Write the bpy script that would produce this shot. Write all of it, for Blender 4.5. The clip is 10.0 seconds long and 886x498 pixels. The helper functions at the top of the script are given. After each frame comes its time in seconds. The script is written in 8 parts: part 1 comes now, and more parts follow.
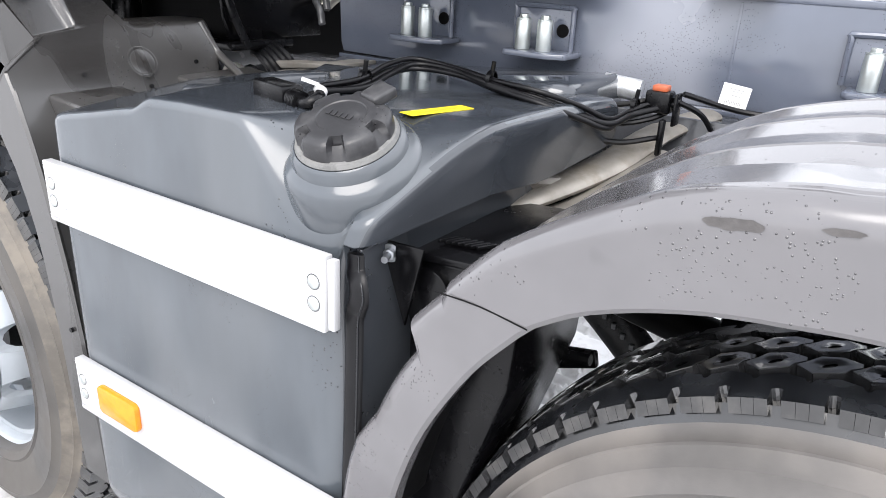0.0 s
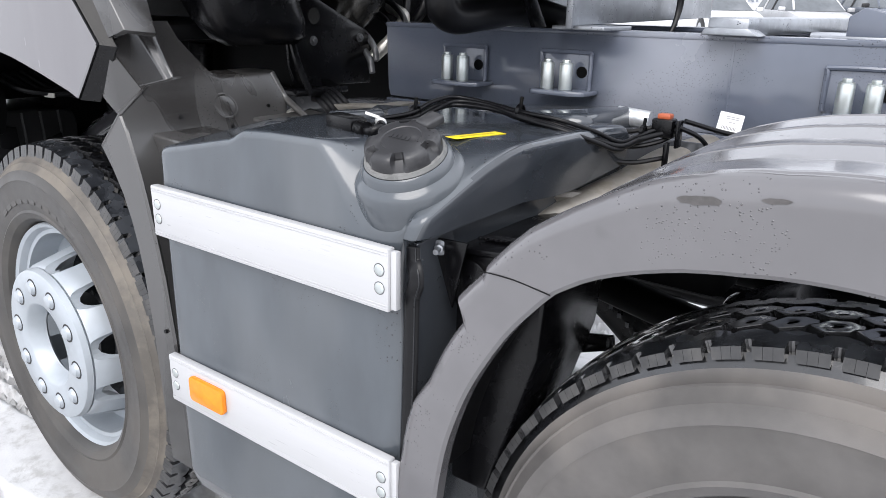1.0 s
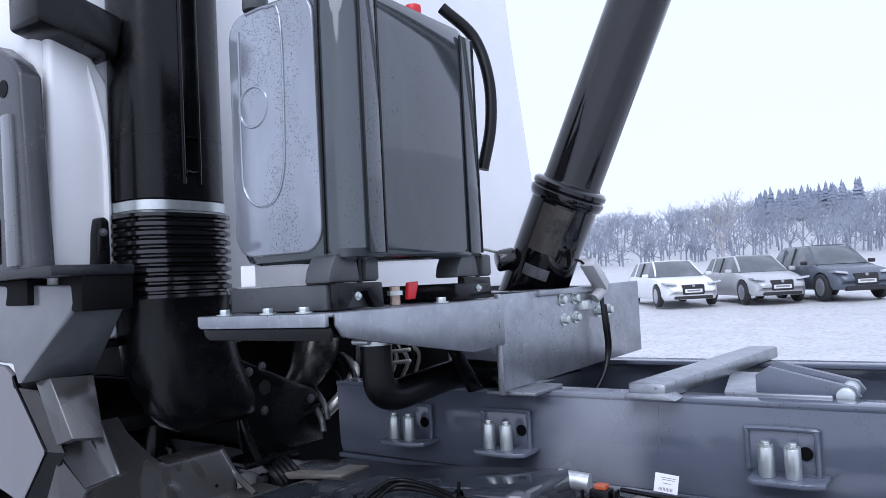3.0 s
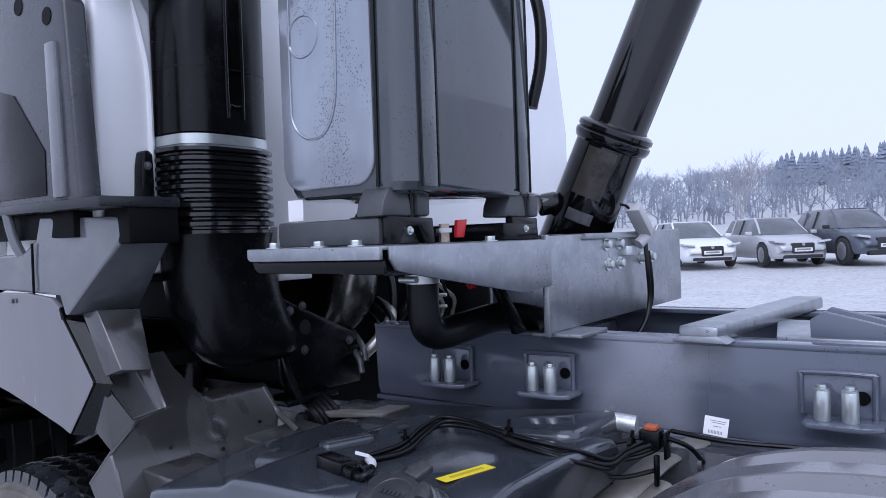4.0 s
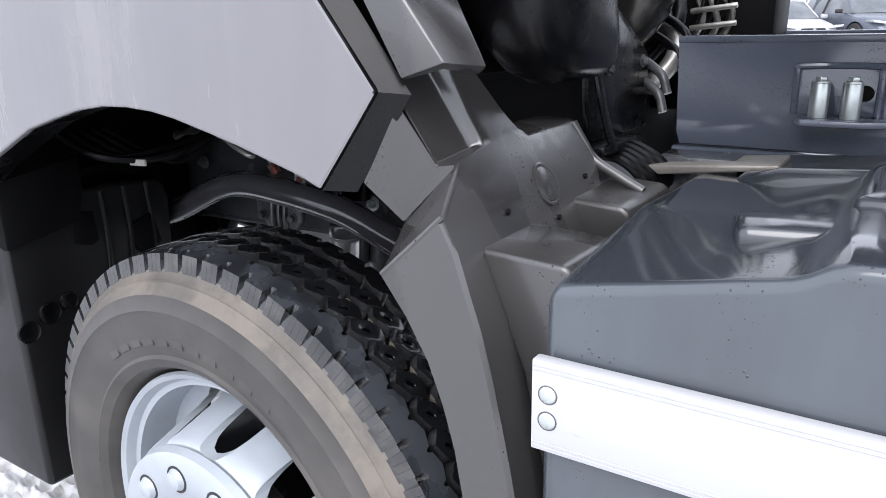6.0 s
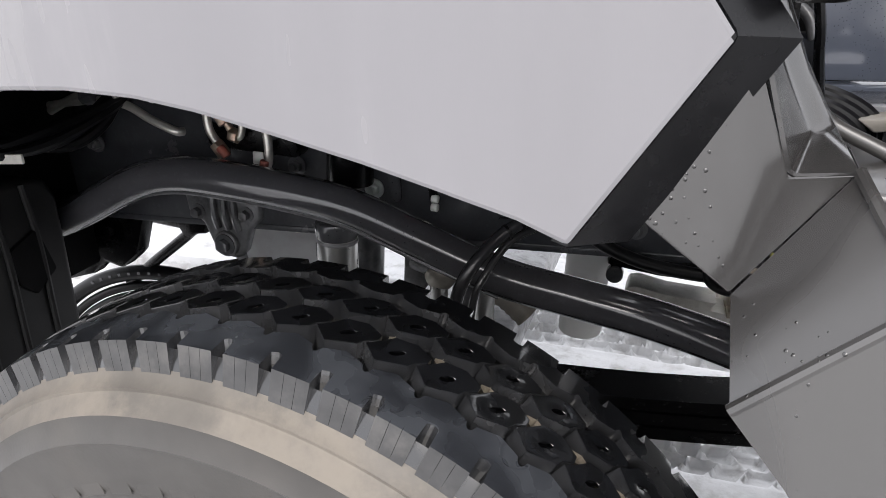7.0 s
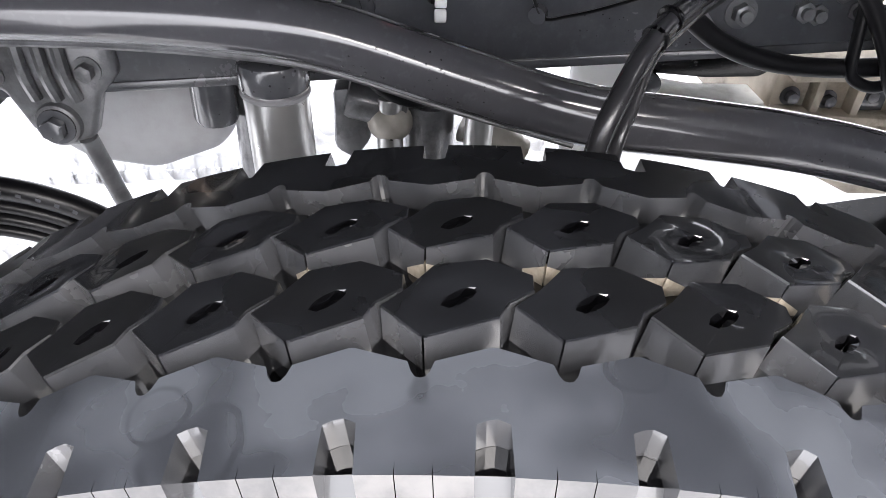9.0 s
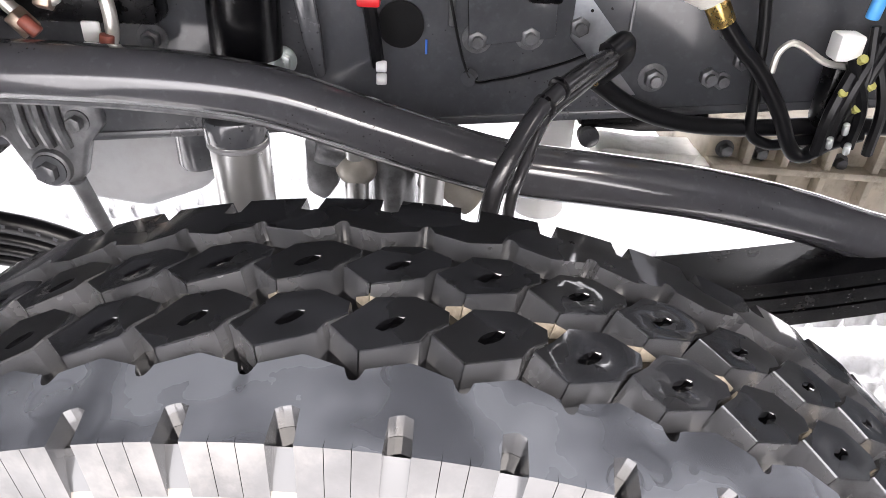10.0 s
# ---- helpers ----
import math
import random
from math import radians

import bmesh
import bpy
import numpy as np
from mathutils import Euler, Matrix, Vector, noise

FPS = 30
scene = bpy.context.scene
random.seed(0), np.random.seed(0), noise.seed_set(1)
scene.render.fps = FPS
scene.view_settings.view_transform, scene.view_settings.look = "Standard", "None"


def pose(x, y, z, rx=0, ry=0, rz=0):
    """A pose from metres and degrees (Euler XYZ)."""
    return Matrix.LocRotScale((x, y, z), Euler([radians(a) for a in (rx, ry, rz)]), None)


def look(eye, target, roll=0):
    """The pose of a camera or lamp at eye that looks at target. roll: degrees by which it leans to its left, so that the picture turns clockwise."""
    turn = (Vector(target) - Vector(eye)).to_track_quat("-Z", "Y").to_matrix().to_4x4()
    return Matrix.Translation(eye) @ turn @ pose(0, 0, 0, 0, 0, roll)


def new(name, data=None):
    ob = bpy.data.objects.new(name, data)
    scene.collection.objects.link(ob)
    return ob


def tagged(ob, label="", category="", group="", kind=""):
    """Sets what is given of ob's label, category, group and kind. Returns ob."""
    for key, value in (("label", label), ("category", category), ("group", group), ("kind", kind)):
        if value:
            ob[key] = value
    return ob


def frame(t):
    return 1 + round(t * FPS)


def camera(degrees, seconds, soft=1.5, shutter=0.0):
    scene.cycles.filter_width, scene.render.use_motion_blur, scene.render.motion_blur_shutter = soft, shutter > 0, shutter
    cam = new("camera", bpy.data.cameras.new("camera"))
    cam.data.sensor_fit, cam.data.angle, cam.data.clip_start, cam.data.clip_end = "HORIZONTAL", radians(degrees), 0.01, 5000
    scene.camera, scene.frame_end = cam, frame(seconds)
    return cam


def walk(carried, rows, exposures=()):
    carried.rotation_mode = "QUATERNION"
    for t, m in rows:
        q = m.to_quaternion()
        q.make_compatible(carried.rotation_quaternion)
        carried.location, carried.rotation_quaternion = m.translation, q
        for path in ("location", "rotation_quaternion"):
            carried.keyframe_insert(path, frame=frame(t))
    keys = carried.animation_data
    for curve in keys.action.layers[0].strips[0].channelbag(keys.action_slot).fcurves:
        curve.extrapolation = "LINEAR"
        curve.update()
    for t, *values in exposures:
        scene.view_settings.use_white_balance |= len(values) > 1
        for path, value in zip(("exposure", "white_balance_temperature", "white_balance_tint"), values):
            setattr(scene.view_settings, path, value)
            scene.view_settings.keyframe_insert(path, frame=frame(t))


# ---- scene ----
cam = camera(62.4, 10.0, soft=0.6)
PATH = [
    (0, (2.16, -0.647, 1.455), (1.135, 0.895, 0.7), 2.9),
    (0.5, (2.229, -0.79, 1.45), (1.114, 0.702, 0.721), 2.2),
    (1, (2.294, -0.859, 1.459), (1.163, 0.665, 0.826), 1.2),
    (1.5, (2.349, -0.839, 1.503), (1.202, 0.745, 1.084), -0.1),
    (2, (2.373, -0.829, 1.635), (1.225, 0.798, 1.45), -1.4),
    (2.5, (2.382, -0.831, 1.7), (1.248, 0.816, 1.717), -2.5),
    (2.7, (2.391, -0.828, 1.707), (1.258, 0.817, 1.795), -2.9),
    (3.8, (2.348, -0.847, 1.688), (1.193, 0.784, 1.748), -2.6),
    (4, (2.305, -0.852, 1.661), (1.132, 0.767, 1.639), -2.0),
    (4.5, (2.161, -0.866, 1.525), (0.966, 0.725, 1.327), -0.7),
    (5, (1.861, -0.796, 1.433), (0.658, 0.754, 1.043), -0.1),
    (5.5, (1.528, -0.731, 1.432), (0.372, 0.817, 0.917), -0.1),
    (6, (1.21, -0.679, 1.432), (0.157, 0.92, 0.854), -1.1),
    (6.2, (1.087, -0.623, 1.42), (0.09, 1.001, 0.813), -1.5),
    (7.3, (0.499, -0.337, 1.404), (-0.033, 1.392, 0.552), -3.0),
    (7.5, (0.426, -0.295, 1.383), (-0.026, 1.424, 0.467), -3.2),
    (8, (0.295, -0.15, 1.314), (0.032, 1.527, 0.256), -2.9),
    (8.5, (0.217, -0.082, 1.278), (0.097, 1.531, 0.101), -2.7),
    (9, (0.199, -0.06, 1.272), (0.159, 1.524, 0.051), -2.7),
    (9.5, (0.23, -0.078, 1.3), (0.192, 1.518, 0.095), -3.1),
    (10, (0.302, -0.137, 1.325), (0.209, 1.507, 0.189), -2.8),
]
EXPOSURES = [
    (0, 1.42, 6450, 11), (0.5, 1.13, 6400, 11), (1.5, 0.9, 6300, 11), (2, 0.84, 6400, 12), (2.7, 0.42, 5700, 14), (3.8, 0.0, 5350, 20), (4.5, 0.22, 5600, 15),
    (5, 0.74, 6150, 14), (5.5, 0.96, 6050, 13), (6.2, 1.15, 6200, 13), (7.3, 1.4, 6650, 11), (8, 2.35, 6350, 11), (9, 3.08, 6500, 13), (10, 3.34, 6800, 15),
]
walk(cam, [(t, look(eye, target, roll)) for t, eye, target, roll in PATH], EXPOSURES)


# ---- light ----
world = bpy.data.worlds.new("overcast_sky")
scene.world = world
world.use_nodes = True
wn, wl = world.node_tree.nodes, world.node_tree.links
wn.clear()
sky = wn.new("ShaderNodeTexSky")
sky.sky_type = "NISHITA"
sky.sun_disc = False
sky.sun_elevation, sky.sun_rotation = radians(45), radians(159)
sky.dust_density, sky.ozone_density = 4.0, 1.0
cloud = wn.new("ShaderNodeMix")
cloud.data_type = "RGBA"
cloud.inputs[0].default_value = 0.86
cloud.inputs[7].default_value = (9.6, 9.8, 10.3, 1)
back = wn.new("ShaderNodeBackground")
back.inputs[1].default_value = 0.1
wout = wn.new("ShaderNodeOutputWorld")
wl.new(sky.outputs[0], cloud.inputs[6])
wl.new(cloud.outputs[2], back.inputs[0])
wl.new(back.outputs[0], wout.inputs[0])

sun = new("sun", bpy.data.lights.new("sun", "SUN"))
sun.data.energy, sun.data.angle, sun.data.color = 1.2, radians(46), (1.0, 0.97, 0.93)
sun.matrix_world = look((5, -13, 14), (0, 0, 0))


# ---- materials ----
def mat(name, color, rough=0.5, metal=0.0, var=0.12, scale=6.0, bump=0.15, bscale=260.0, drops=0.0, dirt_sheen=None, spec=0.5, rvar=0.08, grain=(1, 1, 1), fleck=0.0, edge=(0.47, 0.68), placed=False, ddetail=6.0, coat=0.0, rings=None, wet=None):
    """A surface with broad blotches, fine grain, and if asked water drops, and grime or painted sheen."""
    m = bpy.data.materials.new(name)
    m.use_nodes = True
    n, k = m.node_tree.nodes, m.node_tree.links
    p = n["Principled BSDF"]
    p.inputs["Metallic"].default_value = metal
    p.inputs["Specular IOR Level"].default_value = spec
    p.inputs["Coat Weight"].default_value, p.inputs["Coat Roughness"].default_value = coat, 0.05
    co = n.new("ShaderNodeTexCoord")
    mp = n.new("ShaderNodeMapping")
    mp.inputs["Scale"].default_value = grain
    spot = n.new("ShaderNodeNewGeometry").outputs["Position"] if placed else co.outputs["Object"]
    k.new(spot, mp.inputs[0])

    def noisy(s, detail=4.0, rough_=0.6):
        t = n.new("ShaderNodeTexNoise")
        t.inputs["Scale"].default_value, t.inputs["Detail"].default_value = s, detail
        t.inputs["Roughness"].default_value = rough_
        k.new(mp.outputs[0], t.inputs[0])
        return t.outputs[0]

    def math_(op, a, b, clamp=False):
        t = n.new("ShaderNodeMath")
        t.operation, t.use_clamp = op, clamp
        for i, v in enumerate((a, b)):
            if isinstance(v, (int, float)):
                t.inputs[i].default_value = v
            else:
                k.new(v, t.inputs[i])
        return t.outputs[0]

    def mixc(f, a, b):
        t = n.new("ShaderNodeMix")
        t.data_type = "RGBA"
        for i, v in ((0, f), (6, a), (7, b)):
            if isinstance(v, (tuple, list)):
                t.inputs[i].default_value = (*v[:3], 1)
            elif isinstance(v, (int, float)):
                t.inputs[i].default_value = v
            else:
                k.new(v, t.inputs[i])
        return t.outputs[2]

    def ramp(v, lo, hi):
        t = n.new("ShaderNodeMapRange")
        t.interpolation_type = "SMOOTHSTEP"
        k.new(v, t.inputs[0])
        t.inputs[1].default_value, t.inputs[2].default_value = lo, hi
        return t.outputs[0]

    big, fine = noisy(scale), noisy(bscale, 2.0)
    base = mixc(ramp(big, 0.25, 0.75), [c * (1 - var) for c in color], [min(c * (1 + var), 0.95) for c in color])
    rnd = n.new("ShaderNodeObjectInfo")
    if not placed:
        base = mixc(math_("MULTIPLY", rnd.outputs["Random"], 0.08), base, [c * 0.6 for c in color])
    if fleck:
        base = mixc(math_("MULTIPLY", ramp(noisy(bscale * 0.5, 2.0), 0.55, 0.75), fleck), base, [min(c * 1.9 + 0.02, 0.9) for c in color])
    rg = math_("ADD", rough - rvar, math_("MULTIPLY", noisy(scale * 3.1), 2 * rvar), True)
    if dirt_sheen:
        dcol, amount, dscale = dirt_sheen
        f = math_("MULTIPLY", ramp(noisy(dscale, ddetail, 0.68 if ddetail > 3 else 0.45), *edge), amount)
        base = mixc(f, base, dcol)
        rg = math_("ADD", rg, math_("MULTIPLY", f, 0.25), True)
    if rings:
        # dried rings of old water drops
        rcol, amount, rscale = rings
        v = n.new("ShaderNodeTexVoronoi")
        v.inputs["Scale"].default_value = rscale
        warp = n.new("ShaderNodeVectorMath")
        warp.operation = "ADD"
        wob = n.new("ShaderNodeTexNoise")
        wob.inputs["Scale"].default_value = rscale * 1.3
        small = n.new("ShaderNodeVectorMath")
        small.operation = "SCALE"
        small.inputs["Scale"].default_value = 0.35 / rscale
        k.new(mp.outputs[0], wob.inputs[0])
        k.new(wob.outputs["Color"], small.inputs[0])
        k.new(mp.outputs[0], warp.inputs[0])
        k.new(small.outputs[0], warp.inputs[1])
        k.new(warp.outputs[0], v.inputs[0])
        sep = n.new("ShaderNodeSeparateColor")
        k.new(v.outputs["Color"], sep.inputs[0])
        d = math_("DIVIDE", v.outputs["Distance"], math_("ADD", math_("MULTIPLY", sep.outputs[0], 0.35), 0.22))
        band = math_("MULTIPLY", ramp(d, 0.78, 0.95), math_("SUBTRACT", 1.0, ramp(d, 0.95, 1.08)))
        inner = math_("MULTIPLY", math_("SUBTRACT", 1.0, ramp(d, 0.5, 1.0)), math_("MULTIPLY", sep.outputs[1], 0.6))
        f = math_("MULTIPLY", math_("MAXIMUM", band, inner), math_("MULTIPLY", math_("GREATER_THAN", sep.outputs[2], 0.35), amount))
        base = mixc(f, base, rcol)
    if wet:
        # level faces darker and smoother: standing water, with their dark reflection in the colour
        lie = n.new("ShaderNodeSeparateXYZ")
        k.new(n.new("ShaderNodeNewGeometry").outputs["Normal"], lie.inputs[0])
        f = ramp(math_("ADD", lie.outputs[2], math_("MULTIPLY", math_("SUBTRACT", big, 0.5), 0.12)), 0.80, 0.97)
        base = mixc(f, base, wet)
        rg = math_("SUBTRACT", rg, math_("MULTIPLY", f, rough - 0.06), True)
    height = math_("MULTIPLY", fine, bump)
    if drops:
        v = n.new("ShaderNodeTexVoronoi")
        v.inputs["Scale"].default_value = 250.0
        k.new(co.outputs["Object"], v.inputs[0])
        sep = n.new("ShaderNodeSeparateColor")
        k.new(v.outputs["Color"], sep.inputs[0])
        size = math_("MULTIPLY", sep.outputs[1], 0.42)
        there = math_("GREATER_THAN", math_("MULTIPLY", sep.outputs[0], ramp(noisy(7.0, 2.0), 0.42, 0.62)), 1.0 - drops)
        dome = math_("MULTIPLY", math_("SUBTRACT", 1.0, math_("DIVIDE", v.outputs["Distance"], size), True), there)
        height = math_("ADD", height, math_("MULTIPLY", math_("POWER", dome, 0.5), 2.2))
        on_drop = math_("GREATER_THAN", dome, 0.02)
        rg = math_("MULTIPLY", rg, math_("SUBTRACT", 1.0, math_("MULTIPLY", on_drop, 0.85)))
        base = mixc(math_("MULTIPLY", on_drop, 0.7), base, [c * 0.25 for c in color])
    b = n.new("ShaderNodeBump")
    b.inputs["Strength"].default_value, b.inputs["Distance"].default_value = 0.55, 0.0012
    k.new(height, b.inputs["Height"])
    k.new(b.outputs[0], p.inputs["Normal"])
    k.new(base, p.inputs["Base Color"])
    k.new(rg, p.inputs["Roughness"])
    return m


M_TANK = mat("tank_plastic", (0.07, 0.0805, 0.0925), 0.15, var=0.16, scale=5, bump=0.05, bscale=380, drops=0.42, spec=0.8, dirt_sheen=((0.125, 0.133, 0.142), 0.4, 2.6), edge=(0.5, 0.6), ddetail=2.0, grain=(1, 1, 0.4), wet=(0.036, 0.041, 0.049))
# tank plastic again, darker: water film, with shade and reflections put into colour
M_TANKWETSHADE = mat("tank_plastic_wet_shade", (0.036, 0.041, 0.049), 0.07, var=0.2, scale=5, bump=0.02, bscale=200, drops=0.4, spec=1.0, dirt_sheen=((0.052, 0.057, 0.065), 0.5, 3.0), edge=(0.46, 0.6), ddetail=2.0, rvar=0.03)
M_CAP = mat("cap_plastic", (0.03, 0.03, 0.0325), 0.36, var=0.2, scale=20, bump=0.2, bscale=300, drops=0.35, dirt_sheen=((0.085, 0.085, 0.085), 0.4, 20))
M_STRIP = mat("white_aluminium", (0.49, 0.493, 0.503), 0.3, var=0.02, scale=4, bump=0.03, bscale=90, grain=(1, 1, 14))
M_GUARD = mat("mudguard_plastic", (0.122, 0.118, 0.124), 0.15, var=0.12, scale=3.5, bump=0.03, bscale=420, drops=0.42, spec=1.0, dirt_sheen=((0.075, 0.073, 0.076), 0.4, 6), edge=(0.66, 0.685), rvar=0.05, ddetail=2.0, coat=0.25)
M_SPLASH = mat("splash_plastic", (0.031, 0.0297, 0.0292), 0.2, var=0.14, scale=3, bump=0.05, bscale=450, drops=0.34, spec=1.0, dirt_sheen=((0.058, 0.056, 0.0545), 0.5, 4.5), grain=(1, 1.7, 0.3), edge=(0.5, 0.56), ddetail=1.5, coat=0.2)
M_FENDER = mat("fender_paint", (0.20, 0.197, 0.208), 0.24, var=0.07, scale=3, bump=0.05, bscale=300, dirt_sheen=((0.27, 0.265, 0.27), 0.35, 3.0), grain=(1.6, 1, 0.3), edge=(0.5, 0.62))
M_FAIR = mat("fairing_plastic", (0.108, 0.113, 0.122), 0.13, var=0.12, scale=5, bump=0.1, bscale=400, drops=0.35, spec=1.0, dirt_sheen=((0.16, 0.162, 0.168), 0.35, 5), coat=0.3)
M_SIDETRIM = mat("side_trim_plastic", (0.05, 0.0525, 0.058), 0.25, var=0.12, scale=5, bump=0.15, bscale=400, drops=0.35, dirt_sheen=((0.085, 0.087, 0.092), 0.35, 5))
M_WHITE = mat("white_cab_paint", (0.82, 0.825, 0.83), 0.22, var=0.03, scale=3, bump=0.02)
# the pale patches are sky reflections painted into the rail's colour
M_RAIL = mat("rail_paint", (0.115, 0.13, 0.168), 0.1, var=0.14, scale=3, bump=0.05, bscale=160, drops=0.66, spec=0.8, dirt_sheen=((0.33, 0.345, 0.39), 0.65, 2.1), edge=(0.5, 0.63), ddetail=1.5)
M_CHASSIS = mat("chassis_paint", (0.06, 0.0627, 0.0695), 0.2, var=0.25, scale=6, bump=0.12, bscale=180, drops=0.2, dirt_sheen=((0.11, 0.11, 0.116), 0.35, 7), fleck=0.15, coat=0.4)
M_BAR = mat("bar_paint", (0.066, 0.066, 0.073), 0.17, var=0.12, scale=8, bump=0.06, bscale=200, drops=0.3, fleck=0.12, coat=0.7)
M_BLACK = mat("black_plastic", (0.0032, 0.0032, 0.0039), 0.24, var=0.25, scale=9, bump=0.08, bscale=250, drops=0.25, spec=0.28, dirt_sheen=((0.009, 0.009, 0.0098), 0.3, 9))
# near-black: shade inside holes, gaps and hollows is put into the colour
M_DARK = mat("shade_black", (0.002, 0.002, 0.0024), 0.6, var=0.3, scale=9, bump=0.3, bscale=120, spec=0.15)
M_HOSE = mat("hose_rubber", (0.0045, 0.0045, 0.0055), 0.34, var=0.25, scale=15, bump=0.15, bscale=300, spec=0.28)
M_BELLOWS = mat("bellows_rubber", (0.0065, 0.0065, 0.0075), 0.2, var=0.2, scale=15, bump=0.06, bscale=300, spec=0.6, coat=0.4)
M_GALV = mat("galvanised_steel", (0.35, 0.365, 0.39), 0.36, metal=0.88, var=0.13, scale=16, bump=0.08, bscale=120, drops=0.35, dirt_sheen=((0.22, 0.23, 0.245), 0.35, 9), fleck=0.2)
M_ZINC = mat("zinc_plated", (0.62, 0.66, 0.65), 0.34, metal=0.78, var=0.08, scale=40, bump=0.015, bscale=200)
M_OIL = mat("oil_tank_paint", (0.036, 0.044, 0.049), 0.06, var=0.14, scale=2.5, bump=0.02, bscale=90, drops=0.3, dirt_sheen=((0.11, 0.123, 0.132), 0.22, 2.4), grain=(1, 1, 0.25), coat=0.8)
# lighter copy of the tank paint: sky reflection and its streaks in the colour
M_OILFRONT = mat("oil_tank_front", (0.3, 0.32, 0.355), 0.08, metal=0.5, var=0.14, scale=3, bump=0.04, bscale=90, drops=0.66, dirt_sheen=((0.42, 0.45, 0.5), 0.45, 3.0), grain=(1, 1, 0.4), rvar=0.05)
M_FOOT = mat("foot_plastic", (0.06, 0.064, 0.068), 0.4, var=0.12, scale=12, bump=0.2, drops=0.2)
M_CYL = mat("cylinder_paint", (0.004, 0.004, 0.0048), 0.1, var=0.2, scale=8, bump=0.02, dirt_sheen=((0.014, 0.013, 0.0125), 0.3, 5), grain=(1, 1, 0.4), coat=0.3)
M_RUB = mat("rubbed_paint", (0.05, 0.044, 0.038), 0.4, var=0.3, scale=14, bump=0.2, dirt_sheen=((0.008, 0.008, 0.009), 0.9, 9))
# one rubber in several tones: walls, ribs and lugs have their light painted in
M_TYRE = mat("tread_rubber", (0.0095, 0.01, 0.0116), 0.16, var=0.3, scale=22, bump=0.03, bscale=160, spec=0.6, dirt_sheen=((0.003, 0.0032, 0.0038), 0.9, 15), edge=(0.42, 0.58), placed=True, coat=0.9, ddetail=2.0)
M_WALL = mat("sidewall_rubber", (0.052, 0.0488, 0.0455), 0.42, var=0.2, scale=7, bump=0.2, bscale=220, dirt_sheen=((0.098, 0.0895, 0.08), 0.6, 5), edge=(0.42, 0.62), ddetail=3.0)
M_WALLDUST = mat("dusty_shoulder_rubber", (0.112, 0.101, 0.088), 0.6, var=0.2, scale=12, bump=0.3, bscale=220, dirt_sheen=((0.2, 0.177, 0.148), 0.7, 9), edge=(0.42, 0.66))
M_WALLREAR = mat("rear_sidewall_rubber", (0.105, 0.099, 0.095), 0.48, var=0.2, scale=9, bump=0.25, bscale=220, dirt_sheen=((0.21, 0.192, 0.175), 0.65, 5), ddetail=3.0)
M_LUG = mat("lug_rubber", (0.042, 0.042, 0.043), 0.34, var=0.25, scale=30, bump=0.15, dirt_sheen=((0.115, 0.1105, 0.106), 0.5, 14), placed=True)
M_TYREWALL = mat("tread_wall_lit_rubber", (0.028, 0.0288, 0.0312), 0.18, var=0.35, scale=25, bump=0.08, bscale=90, spec=1.0, dirt_sheen=((0.068, 0.068, 0.071), 0.4, 20), edge=(0.45, 0.7), placed=True, ddetail=2.0, coat=0.4)
M_RIB = mat("rib_skylit_rubber", (0.0235, 0.0255, 0.03), 0.12, var=0.3, scale=10, bump=0.04, bscale=160, spec=0.8, dirt_sheen=((0.056, 0.061, 0.07), 0.85, 17), edge=(0.36, 0.66), placed=True, ddetail=2.5, rings=((0.012, 0.013, 0.0155), 0.5, 27), coat=0.25)
# near-black and wet: the shade in slots and grooves is put into the colour
M_SIPE = mat("wet_slot_shade", (0.0015, 0.0015, 0.0018), 0.05, var=0.2, bump=0.5, bscale=60, spec=0.6, rvar=0.02, coat=0.6)
M_CHALK = mat("mould_residue", (0.3, 0.26, 0.205), 0.6, var=0.4, scale=120, bump=0.4, bscale=500)
M_HUB = mat("hub_iron", (0.02, 0.02, 0.021), 0.5, var=0.3, scale=20, bump=0.5, bscale=170, dirt_sheen=((0.05, 0.045, 0.04), 0.5, 20))
M_RIM = mat("rim_paint", (0.42, 0.455, 0.49), 0.34, metal=0.25, var=0.07, scale=8, bump=0.06, bscale=240, dirt_sheen=((0.42, 0.44, 0.46), 0.35, 6))
M_BRASS = mat("brass", (0.72, 0.5, 0.18), 0.28, metal=1.0, var=0.15, scale=60)
M_COPPER = mat("fitting_metal", (0.46, 0.37, 0.30), 0.34, metal=0.9, var=0.25, scale=50, dirt_sheen=((0.4, 0.12, 0.08), 0.35, 60))
M_STEEL = mat("pipe_steel", (0.62, 0.6, 0.56), 0.34, metal=0.75, var=0.12, scale=30)
M_CAST = mat("cast_aluminium", (0.29, 0.272, 0.245), 0.5, metal=0.55, var=0.2, scale=14, bump=0.4, bscale=160, dirt_sheen=((0.2, 0.17, 0.13), 0.5, 12))
M_CASTDK = mat("cast_iron", (0.11, 0.112, 0.118), 0.36, metal=0.3, var=0.35, scale=20, bump=0.7, bscale=170, dirt_sheen=((0.035, 0.035, 0.036), 0.6, 26), coat=0.3)
M_RED = mat("red_plastic", (0.62, 0.02, 0.025), 0.35, var=0.1)
M_ORANGE = mat("orange_connector", (0.5, 0.12, 0.05), 0.4, var=0.15)
M_AMBER = mat("amber_lens", (0.9, 0.25, 0.008), 0.16, var=0.12, scale=50, bump=0.5, bscale=120)
M_YELLOW = mat("yellow_sticker", (0.9, 0.72, 0.02), 0.35, var=0.03)
M_PAPER = mat("white_label", (0.82, 0.82, 0.82), 0.5, var=0.03)
M_INK = mat("grey_print", (0.22, 0.22, 0.23), 0.6, var=0.1)
